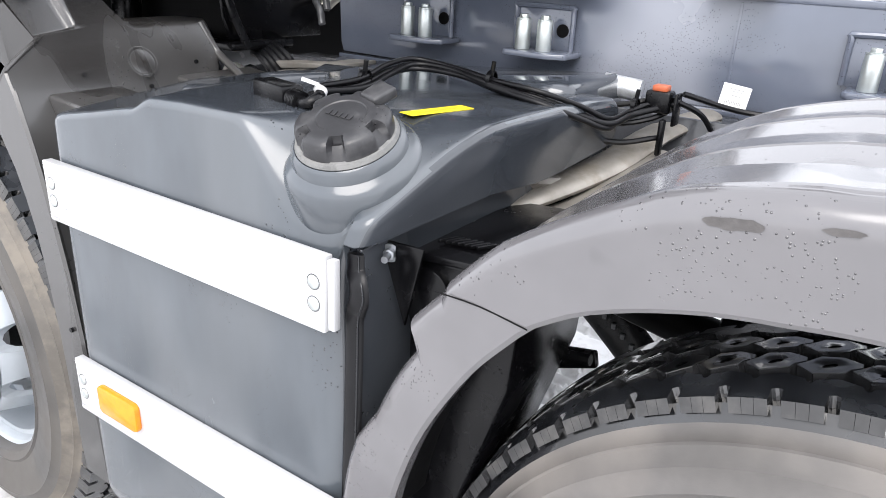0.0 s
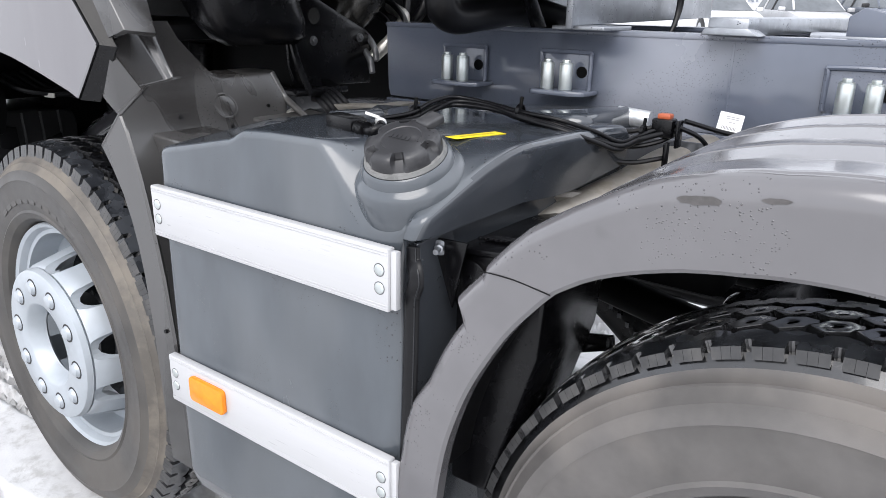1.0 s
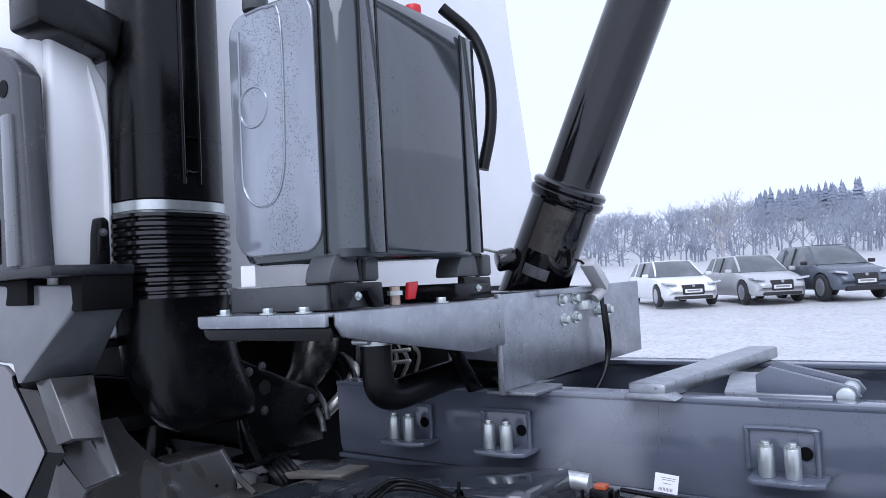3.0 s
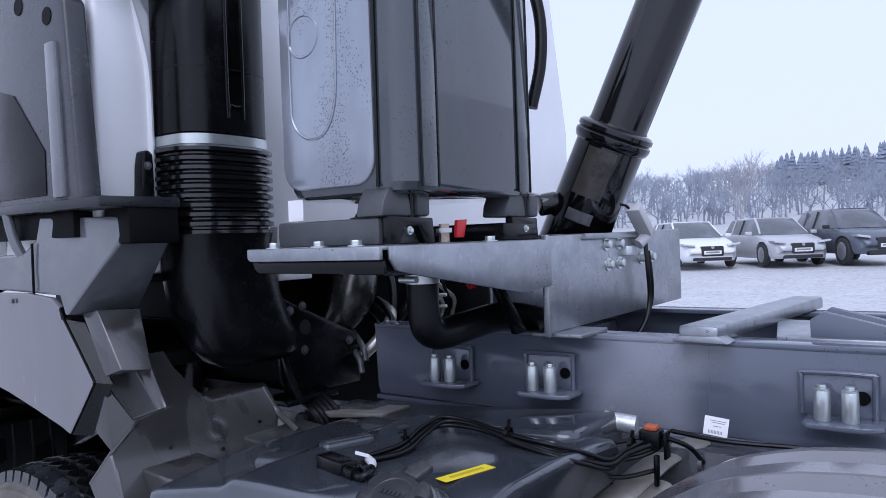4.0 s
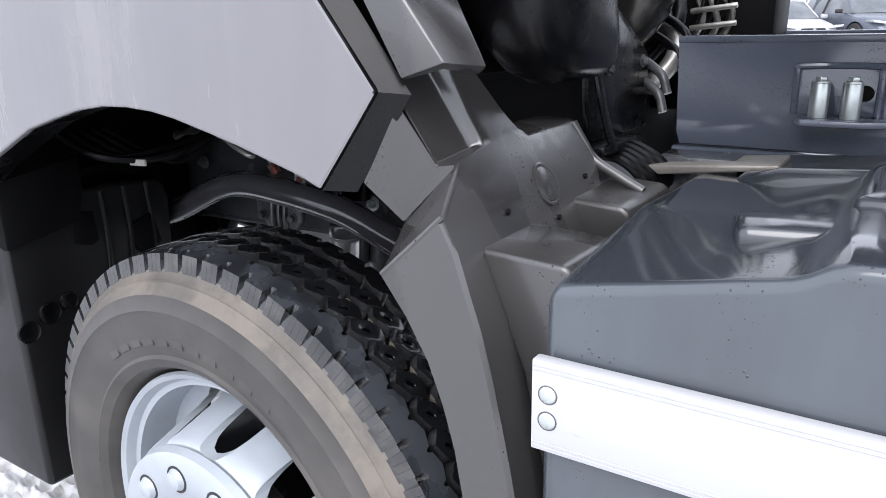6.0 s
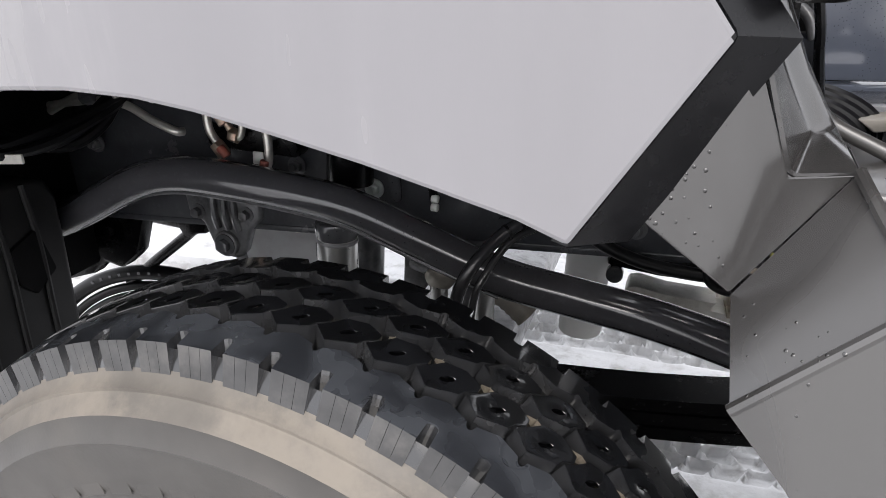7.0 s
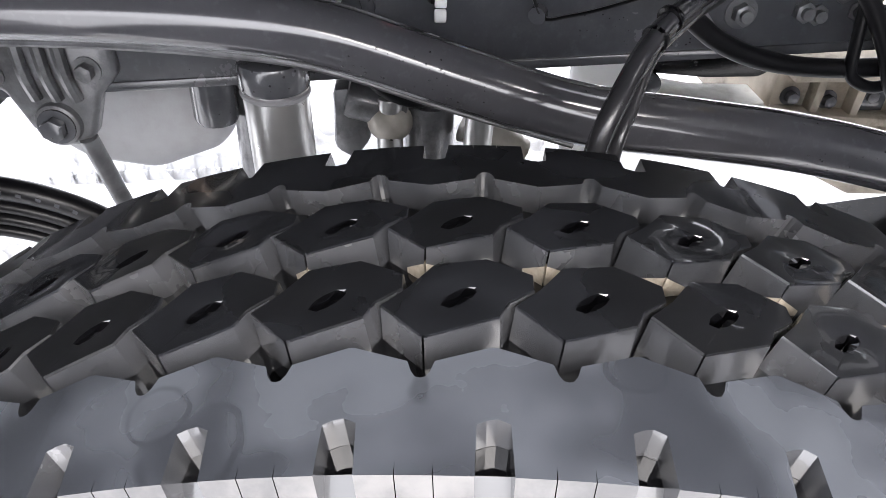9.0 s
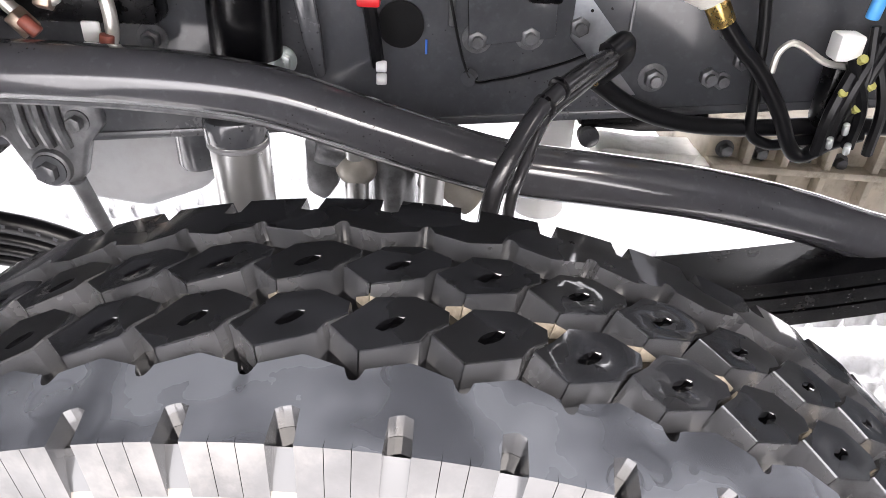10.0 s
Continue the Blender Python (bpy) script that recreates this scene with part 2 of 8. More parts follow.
M_BLUE = mat("blue_mark", (0.04, 0.16, 0.6), 0.5, var=0.1)
M_SILVERWRAP = mat("silver_sleeve", (0.66, 0.68, 0.7), 0.3, metal=0.6, var=0.2, scale=60, bump=0.8, bscale=90)
M_WHITEPL = mat("white_plastic", (0.78, 0.78, 0.77), 0.4, var=0.05)
M_PIPE = mat("charge_pipe_metal", (0.055, 0.054, 0.051), 0.26, metal=0.7, var=0.12, scale=8, bump=0.03)
M_BEIGE = mat("gear_housing_cast", (0.46, 0.405, 0.325), 0.55, metal=0.15, var=0.2, scale=12, bump=0.5, bscale=150, dirt_sheen=((0.13, 0.11, 0.085), 0.6, 14))
M_CREAM = mat("cream_cover", (0.8, 0.78, 0.72), 0.5, var=0.1, scale=16, dirt_sheen=((0.4, 0.36, 0.3), 0.4, 18))
M_SLEEVE = mat("woven_sleeve", (0.026, 0.026, 0.0285), 0.24, var=0.25, scale=30, bump=0.2, bscale=200)
M_DAMPER = mat("damper_steel", (0.36, 0.36, 0.355), 0.3, metal=0.8, var=0.08, scale=12, bump=0.05)
M_TRIM = mat("black_trim_plastic", (0.013, 0.0142, 0.0165), 0.28, var=0.15, scale=6, bump=0.15, bscale=400, drops=0.3, dirt_sheen=((0.034, 0.036, 0.041), 0.35, 6))
# paler web steel: the light on the web's right part is in the colour
M_WEB = mat("lit_web_steel", (0.26, 0.26, 0.272), 0.34, metal=0.15, var=0.3, scale=6, bump=0.1, bscale=120, dirt_sheen=((0.1, 0.098, 0.098), 0.5, 9))


# ---- shaping ----
def smooth_mesh(bm, angle=38):
    lim = radians(angle)
    for f in bm.faces:
        f.smooth = True
    for e in bm.edges:
        e.smooth = len(e.link_faces) == 2 and e.calc_face_angle(0.0) < lim


def part(name, bm, material, parent=None, label="", angle=38, normals=True):
    """Links a bmesh as one mesh object under a thing or a part."""
    if normals:
        bmesh.ops.recalc_face_normals(bm, faces=bm.faces)
    smooth_mesh(bm, angle)
    me = bpy.data.meshes.new(name)
    bm.to_mesh(me)
    bm.free()
    for m in material if isinstance(material, (list, tuple)) else (material,):
        me.materials.append(m)
    ob = new(name, me)
    if parent:
        ob.parent = parent
    if label:
        tagged(ob, label)
    return ob


def bevel(bm, width, segs=2, angle=30, edges=None):
    es = edges or [e for e in bm.edges if len(e.link_faces) == 2 and e.calc_face_angle(0.0) > radians(angle)]
    if es and width > 0:
        bmesh.ops.bevel(bm, geom=es, offset=width, segments=segs, affect="EDGES", profile=0.5, clamp_overlap=True)


def box(x0, x1, y0, y1, z0, z1, b=0.004, segs=2, bm=None):
    own = bmesh.new()
    bmesh.ops.create_cube(own, size=1.0)
    for v in own.verts:
        v.co = Vector((x0 + (v.co.x + 0.5) * (x1 - x0), y0 + (v.co.y + 0.5) * (y1 - y0), z0 + (v.co.z + 0.5) * (z1 - z0)))
    bevel(own, b, segs)
    return join(bm, own)


def join(bm, own):
    if bm is None:
        return own
    me = bpy.data.meshes.new("joined")
    own.to_mesh(me)
    own.free()
    bm.from_mesh(me)
    bpy.data.meshes.remove(me)
    return bm


def moved(bm, m):
    bmesh.ops.transform(bm, matrix=m, verts=bm.verts)
    return bm


def prism(pts, a0, a1, plane="xz", b=0.004, segs=2, bm=None):
    """A polygon pulled from a0 to a1 along the axis that the plane leaves out."""
    own = bmesh.new()

    def at(p, a):
        return {"xz": (p[0], a, p[1]), "yz": (a, p[0], p[1]), "xy": (p[0], p[1], a)}[plane]

    lo = [own.verts.new(at(p, a0)) for p in pts]
    hi = [own.verts.new(at(p, a1)) for p in pts]
    own.faces.new(lo)
    own.faces.new(hi[::-1])
    for i in range(len(pts)):
        own.faces.new((lo[i], hi[i], hi[(i + 1) % len(pts)], lo[(i + 1) % len(pts)]))
    bmesh.ops.recalc_face_normals(own, faces=own.faces)
    bevel(own, b, segs)
    return join(bm, own)


def lathe(profile, centre, axis="y", segs=96, closed=False, bm=None, start=0.0, turn=360.0):
    """Turns (radius, along) pairs round an axis through centre."""
    own = bmesh.new()
    full = turn >= 359.9
    rings = []
    for i in range(segs if full else segs + 1):
        a = radians(start + turn * i / segs)
        c, s = math.cos(a), math.sin(a)
        ring = []
        for r, h in profile:
            p = {"y": (r * c, h, r * s), "z": (r * c, r * s, h), "x": (h, r * c, r * s)}[axis]
            ring.append(own.verts.new(Vector(centre) + Vector(p)))
        rings.append(ring)
    count = len(profile)
    for i in range(segs):
        one, two = rings[i], rings[(i + 1) % len(rings)]
        for j in range(count if closed else count - 1):
            a, b_ = j, (j + 1) % count
            try:
                own.faces.new((one[a], one[b_], two[b_], two[a]))
            except ValueError:
                pass
    bmesh.ops.remove_doubles(own, verts=own.verts, dist=1e-5)
    return join(bm, own)


def curve_points(pts, steps=6):
    """A smooth line through the points."""
    pts = [Vector(p) for p in pts]
    if len(pts) < 3:
        return pts
    full = [2 * pts[0] - pts[1]] + pts + [2 * pts[-1] - pts[-2]]
    out = []
    for i in range(1, len(full) - 2):
        p0, p1, p2, p3 = full[i - 1 : i + 3]
        for s in range(steps):
            t = s / steps
            out.append(0.5 * (2 * p1 + (p2 - p0) * t + (2 * p0 - 5 * p1 + 4 * p2 - p3) * t * t + (3 * p1 - p0 - 3 * p2 + p3) * t**3))
    out.append(pts[-1])
    return out


def tube(pts, r, segs=10, steps=6, bm=None, flat=1.0, ribs=0.0, up=(0, 0, 1)):
    """A round bar or hose along a line; r may be a number or a function of 0..1."""
    own = bmesh.new()
    line = curve_points(pts, steps)
    rings, side = [], None
    for i, p in enumerate(line):
        d = (line[min(i + 1, len(line) - 1)] - line[max(i - 1, 0)]).normalized()
        if side is None:
            ref = Vector(up) if abs(d.dot(Vector(up))) < 0.9 else Vector((1, 0, 0))
            side = d.cross(ref).normalized()
        side = (side - d * side.dot(d)).normalized()
        over = side.cross(d).normalized()
        rr = r(i / (len(line) - 1)) if callable(r) else r
        if ribs and i % 2:
            rr *= 1 - ribs
        rings.append([own.verts.new(p + side * math.cos(2 * math.pi * j / segs) * rr + over * math.sin(2 * math.pi * j / segs) * rr * flat) for j in range(segs)])
    for a, b_ in zip(rings, rings[1:]):
        for j in range(segs):
            own.faces.new((a[j], a[(j + 1) % segs], b_[(j + 1) % segs], b_[j]))
    own.faces.new(rings[0][::-1])
    own.faces.new(rings[-1])
    return join(bm, own)


def rod(p, q, r, segs=16, b=0.0, bm=None, r2=None):
    """A cylinder from p to q."""
    p, q = Vector(p), Vector(q)
    own = bmesh.new()
    bmesh.ops.create_cone(own, cap_ends=True, segments=segs, radius1=r, radius2=r if r2 is None else r2, depth=(q - p).length)
    bevel(own, b, 2, 50)
    m = Matrix.Translation((p + q) / 2) @ (q - p).to_track_quat("Z", "Y").to_matrix().to_4x4()
    return join(bm, moved(own, m))


def bolt(p, way, r=0.011, h=0.009, washer=True, bm=None, stud=0.0):
    """A hexagon head with its washer, standing at p and pointing along way."""
    p, way = Vector(p), Vector(way).normalized()
    bm = bm or bmesh.new()
    if washer:
        rod(p, p + way * 0.003, r * 1.5, 18, bm=bm)
    rod(p + way * (0.003 if washer else 0), p + way * (0.003 + h), r, 6, 0.0012, bm=bm)
    if stud:
        rod(p + way * h, p + way * (h + stud), r * 0.55, 12, bm=bm)
    return bm


def round_corners(pts, radii, steps=5):
    """A polyline with its inner corners rounded."""
    out = [Vector(pts[0])]
    for i in range(1, len(pts) - 1):
        a, p, c = Vector(pts[i - 1]), Vector(pts[i]), Vector(pts[i + 1])
        r = min(radii[i], (a - p).length * 0.48, (c - p).length * 0.48)
        s, e = p + (a - p).normalized() * r, p + (c - p).normalized() * r
        for j in range(steps + 1):
            t = j / steps
            out.append(s * (1 - t) ** 2 + p * 2 * t * (1 - t) + e * t * t)
    out.append(Vector(pts[-1]))
    return out


def rounded(x0, x1, z0, z1, r, steps=6):
    """The outline of a rectangle with round corners."""
    pts = []
    for cx, cz, a0 in ((x1 - r, z1 - r, 0), (x0 + r, z1 - r, 90), (x0 + r, z0 + r, 180), (x1 - r, z0 + r, 270)):
        for i in range(steps + 1):
            a = radians(a0 + 90 * i / steps)
            pts.append((cx + r * math.cos(a), cz + r * math.sin(a)))
    return pts


def loft(rings, caps=True, bm=None, closed=True):
    own = bmesh.new()
    vs = [[own.verts.new(p) for p in ring] for ring in rings]
    n = len(vs[0])
    for a, b_ in zip(vs, vs[1:]):
        for j in range(n if closed else n - 1):
            own.faces.new((a[j], a[(j + 1) % n], b_[(j + 1) % n], b_[j]))
    if caps:
        own.faces.new(vs[0][::-1])
        own.faces.new(vs[-1])
    return join(bm, own)


def cut(ob, cutter):
    """Takes the cutter's volume out of a mesh object, for good."""
    bmesh.ops.recalc_face_normals(cutter, faces=cutter.faces)
    me = bpy.data.meshes.new("cutter")
    cutter.to_mesh(me)
    cutter.free()
    tool = new("cutter", me)
    mod = ob.modifiers.new("cut", "BOOLEAN")
    mod.operation, mod.object, mod.solver = "DIFFERENCE", tool, "EXACT"
    bpy.context.view_layer.update()
    done = bpy.data.meshes.new_from_object(ob.evaluated_get(bpy.context.evaluated_depsgraph_get()))
    ob.modifiers.clear()
    ob.data = done
    bpy.data.objects.remove(tool)
    return ob


def lerp_table(table, x):
    xs, ys = zip(*table)
    return float(np.interp(x, xs, ys))


def smoothstep(a, b_, x):
    t = min(max((x - a) / (b_ - a), 0.0), 1.0)
    return t * t * (3 - 2 * t)


# ---- ground and distance ----
GROUND = -0.06


def ground_height(x, y):
    rise = lerp_table(((-50, 0), (5, 0), (24, 0.60), (60, 1.3), (100, 1.9), (170, 11.0), (260, 17.0), (900, 26.0)), y)
    return GROUND + rise


def make_ground():
    fine = lambda a, b_, s: list(np.arange(a, b_, s))  # noqa: E731
    xs = [-1500, -600, -250, -120, -60, -30, -15, -8, -5, -3.5] + fine(-2.6, -1.3, 0.026) + fine(-1.3, 2.7, 0.0125) + fine(2.7, 4.2, 0.026) + [4.6, 5.5, 7, 10, 16, 30, 60, 120, 250, 600, 1500]
    ys = [-1500, -600, -200, -80, -30, -12, -6, -3.5] + fine(-2.0, -1.0, 0.026) + fine(-1.0, 3.0, 0.0125) + fine(3.0, 3.4, 0.026) + [3.8, 4.5, 5.5, 7, 9, 12, 16, 20, 24, 30, 40, 60, 85, 110, 125, 140, 155, 170, 200, 260, 400, 900]
    xs, ys = np.array(xs), np.array(ys)
    verts = []
    for y in ys:
        for x in xs:
            z = ground_height(x, y)
            near = 1.0 if -2.6 <= x <= 4.1 and -2 <= y <= 3.3 else 0.0
            if near:
                q = Vector((x, y, 0))
                z += 0.010 * noise.noise(q * 2.3) + 0.006 * noise.noise(q * 9) + 0.003 * noise.noise(q * 24)
                for mid, lean in ((-0.62, 1), (-0.25, -1), (0.35, 1), (1.10, -1), (1.62, 1), (2.25, -1)):
                    d = y - mid - 0.05 * math.sin(x * 0.8 + mid)
                    if abs(d) < 0.19:
                        row = math.floor((d + 0.19) / 0.076)
                        u = ((x + lean * d * (0.45 if row % 2 else -0.45) + 0.04 * row) / 0.088) % 1.0
                        v_ = ((d + 0.19) / 0.076) % 1.0
                        cell = smoothstep(0.0, 0.14, min(u, 1 - u)) * smoothstep(0.0, 0.16, min(v_, 1 - v_))
                        z -= 0.058 * cell * (0.75 + 0.6 * noise.noise(q * 3.1))
            elif abs(y) > 110:
                z += 2.5 * noise.noise(Vector((x * 0.012, y * 0.012, 3)))
            verts.append((x, y, z))
    nx = len(xs)
    faces = [(j * nx + i, j * nx + i + 1, (j + 1) * nx + i + 1, (j + 1) * nx + i) for j in range(len(ys) - 1) for i in range(nx - 1)]
    me = bpy.data.meshes.new("ground")
    me.from_pydata(verts, [], faces)
    me.polygons.foreach_set("use_smooth", [True] * len(faces))
    m = mat("trodden_snow", (0.56, 0.563, 0.57), 0.5, var=0.1, scale=1.5, bump=1.4, bscale=70, dirt_sheen=((0.34, 0.332, 0.325), 0.75, 9))
    me.materials.append(m)
    tagged(new("ground", me), "trodden snow with tyre tracks and grey slush", "ground", kind="structure")


make_ground()

# ---- the truck ----
truck = new("dump_truck")
truck.location = (0, 0, 0)
tagged(truck, "grey and white tipper truck chassis parked on snow", "truck")

HUB_R, GUARD_MID = (2.250, 0.479), (2.256, 0.527)


def round_crown(me, index, lean=0.0, tilt=None):
    """Lets the crown faces shade as the round of the tyre; tilt leans single corners into a dish."""
    me.polygons.foreach_set("use_smooth", [p.material_index in index for p in me.polygons])
    out = []
    for p in me.polygons:
        for i in p.vertices:
            co = me.vertices[i].co
            if p.normal.z < 0.85 or p.material_index not in index:
                out.append(p.normal.copy())
                continue
            n = Vector((co.x, -lean * math.hypot(co.x, co.z), co.z)).normalized()
            out.append((n + tilt[i]).normalized() if tilt and i in tilt else n)
    me.normals_split_custom_set(out)


HALF_TREAD = 0.108


def crown_drop(y, y_out, amount):
    """How far the tread falls away from the middle of the tyre."""
    return amount * ((y - y_out - HALF_TREAD) / HALF_TREAD) ** 2


def shoulder_mesh(r, base, pitch, y_out, y_in, flip, skirt=0.022, crown=0.006, edge=0.0):
    """One pitch of the outer tread rib: a notch and cuts towards the sidewall and a zigzag towards the middle."""
    bm = bmesh.new()
    w = y_in - y_out
    h = pitch / 2
    slit = 0.0002

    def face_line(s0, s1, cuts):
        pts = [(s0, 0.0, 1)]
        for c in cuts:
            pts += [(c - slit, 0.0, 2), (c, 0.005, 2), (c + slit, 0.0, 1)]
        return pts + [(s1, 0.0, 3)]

    top = face_line(-h, -0.125 * pitch, (-0.38 * pitch,))
    top += [(-0.115 * pitch, 0.36 * w, 3), (-0.05 * pitch, 0.39 * w, 3), (0.02 * pitch, 0.405 * w, 3), (0.105 * pitch, 0.37 * w, 3)]
    top += face_line(0.125 * pitch, h, (0.38 * pitch,))
    top += [(h, 0.725 * w, 3), (0.465 * pitch, 0.735 * w, 3), (0.435 * pitch, 0.78 * w, 3), (0.405 * pitch, 0.87 * w, 3), (0.02 * pitch, 1.0 * w, 3), (-0.02 * pitch, 1.0 * w, 3),
            (-0.405 * pitch, 0.87 * w, 3), (-0.435 * pitch, 0.78 * w, 3), (-0.465 * pitch, 0.735 * w, 3), (-h, 0.725 * w, 3)]

    def place(s, v, rr):
        a = s / r
        return (rr * math.sin(a), y_in - v if flip else y_out + v, rr * math.cos(a))

    def drop(v):
        return crown_drop(y_in - v if flip else y_out + v, edge, crown)

    up = [bm.verts.new(place(s, v, r - drop(v))) for s, v, _ in top]
    lo = [bm.verts.new(place(s, v * 0.97 - 0.006 * (v < 0.1 * w), base if v > 0.1 * w else base - skirt)) for s, v, _ in top]
    bm.faces.new(up)
    n = len(top)
    for i in range(n):
        f = bm.faces.new((up[i], lo[i], lo[(i + 1) % n], up[(i + 1) % n]))
        f.material_index = top[i][2]
    bmesh.ops.recalc_face_normals(bm, faces=bm.faces)
    me = bpy.data.meshes.new("shoulder_block")
    bm.to_mesh(me)
    bm.free()
    # near rib gets the lit copy of the rubber, far rib the darker one
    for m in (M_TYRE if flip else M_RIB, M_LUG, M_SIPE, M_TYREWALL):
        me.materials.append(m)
    round_crown(me, (0,), 0.0 if flip else 0.06)
    return me


def block_mesh(r, base, pitch, y0, y1, chalk, crown=0.006, edge=0.0):
    """One tread block: a skewed stud whose crown is dished round a wet slot."""
    bm = bmesh.new()
    w, mid = (y1 - y0), (y0 + y1) / 2
    ring = [(-0.575, -0.12), (-0.41, -0.31), (-0.251, -0.49), (-0.244, -0.43), (-0.237, -0.49), (0.03, -0.375), (0.30, -0.25), (0.372, -0.07), (0.562, 0.10), (0.56, 0.29), (0.39, 0.395), (0.207, 0.5), (-0.20, 0.41), (-0.388, 0.10)]
    n = len(ring)

    def place(s, v, rr):
        a = s * pitch / r
        rr -= crown_drop(mid + v * w, edge, crown)
        return (rr * math.sin(a), mid + v * w, rr * math.cos(a))

    lie = math.atan2(0.25, 0.24)

    def around(angles, reach, rr):
        out = []
        for a in angles:
            q = reach(a)
            x, y = q * math.cos(a), q * math.sin(a)
            out.append(bm.verts.new(place(x * math.cos(lie) - y * math.sin(lie), x * math.sin(lie) + y * math.cos(lie), rr)))
        return out

    def oval(long, wide):
        return lambda a: 1 / math.hypot(math.cos(a) / long, math.sin(a) / wide)

    def bone(long, waist, lobe):
        def reach(a):
            q = min(long / max(abs(math.cos(a)), 1e-4), waist / max(abs(math.sin(a)), 1e-4))
            room = lobe ** 2 - (long * math.sin(a)) ** 2
            return max(q, long * abs(math.cos(a)) + math.sqrt(room)) if room > 0 else q
        return reach

    def skirt(a, b_, index):
        for i in range(n):
            f = bm.faces.new((a[i], b_[i], b_[(i + 1) % n], a[(i + 1) % n]))
            f.material_index = index(i) if callable(index) else index

    up = [bm.verts.new(place(s, v, r)) for s, v in ring]
    rim = [bm.verts.new(place(s * 1.012, v * 1.012, r - 0.0012)) for s, v in ring]
    foot = [bm.verts.new(place(s * 1.05, v * 1.06, base + (0.0115 if i in (2, 3, 4) and chalk else 0.003))) for i, (s, v) in enumerate(ring)]
    lo = [bm.verts.new(place(s * 1.06, v * 1.07, base)) for s, v in ring]
    turns = [math.atan2(v, s) - lie for s, v in ring]
    fine = []
    for i, a in enumerate(turns):
        step = (turns[(i + 1) % n] - a) % (2 * math.pi)
        fine += [a, a + step / 2]
    fine = [math.atan2(0.42 * math.sin(a), math.cos(a)) for a in fine]
    dish, pool = around(turns, oval(0.27, 0.19), r - 0.0003), around(turns, oval(0.185, 0.075), r - 0.0012)
    slot, deep = around(fine, bone(0.11, 0.021, 0.05), r - 0.0017), around(fine, bone(0.103, 0.015, 0.041), r - 0.008)
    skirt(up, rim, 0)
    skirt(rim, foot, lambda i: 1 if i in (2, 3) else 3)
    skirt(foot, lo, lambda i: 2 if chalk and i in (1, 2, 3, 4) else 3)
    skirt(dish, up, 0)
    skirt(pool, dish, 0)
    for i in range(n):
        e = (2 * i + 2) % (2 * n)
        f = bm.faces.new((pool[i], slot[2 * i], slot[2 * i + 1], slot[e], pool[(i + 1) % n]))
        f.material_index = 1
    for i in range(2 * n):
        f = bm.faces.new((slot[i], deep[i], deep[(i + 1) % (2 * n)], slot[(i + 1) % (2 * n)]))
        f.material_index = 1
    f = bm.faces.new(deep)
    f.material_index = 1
    bmesh.ops.recalc_face_normals(bm, faces=bm.faces)
    bm.verts.index_update()
    heart = sum((v.co for v in pool), Vector()) / n
    tilt = {v.index: (heart - v.co).normalized() * lean_in for verts, lean_in in ((dish, 0.10), (pool, 0.13)) for v in verts}
    me = bpy.data.meshes.new("tread_block")
    bm.to_mesh(me)
    bm.free()
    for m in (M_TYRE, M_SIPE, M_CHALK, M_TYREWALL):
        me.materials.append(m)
    round_crown(me, (0,), 0.0, tilt)
    return me


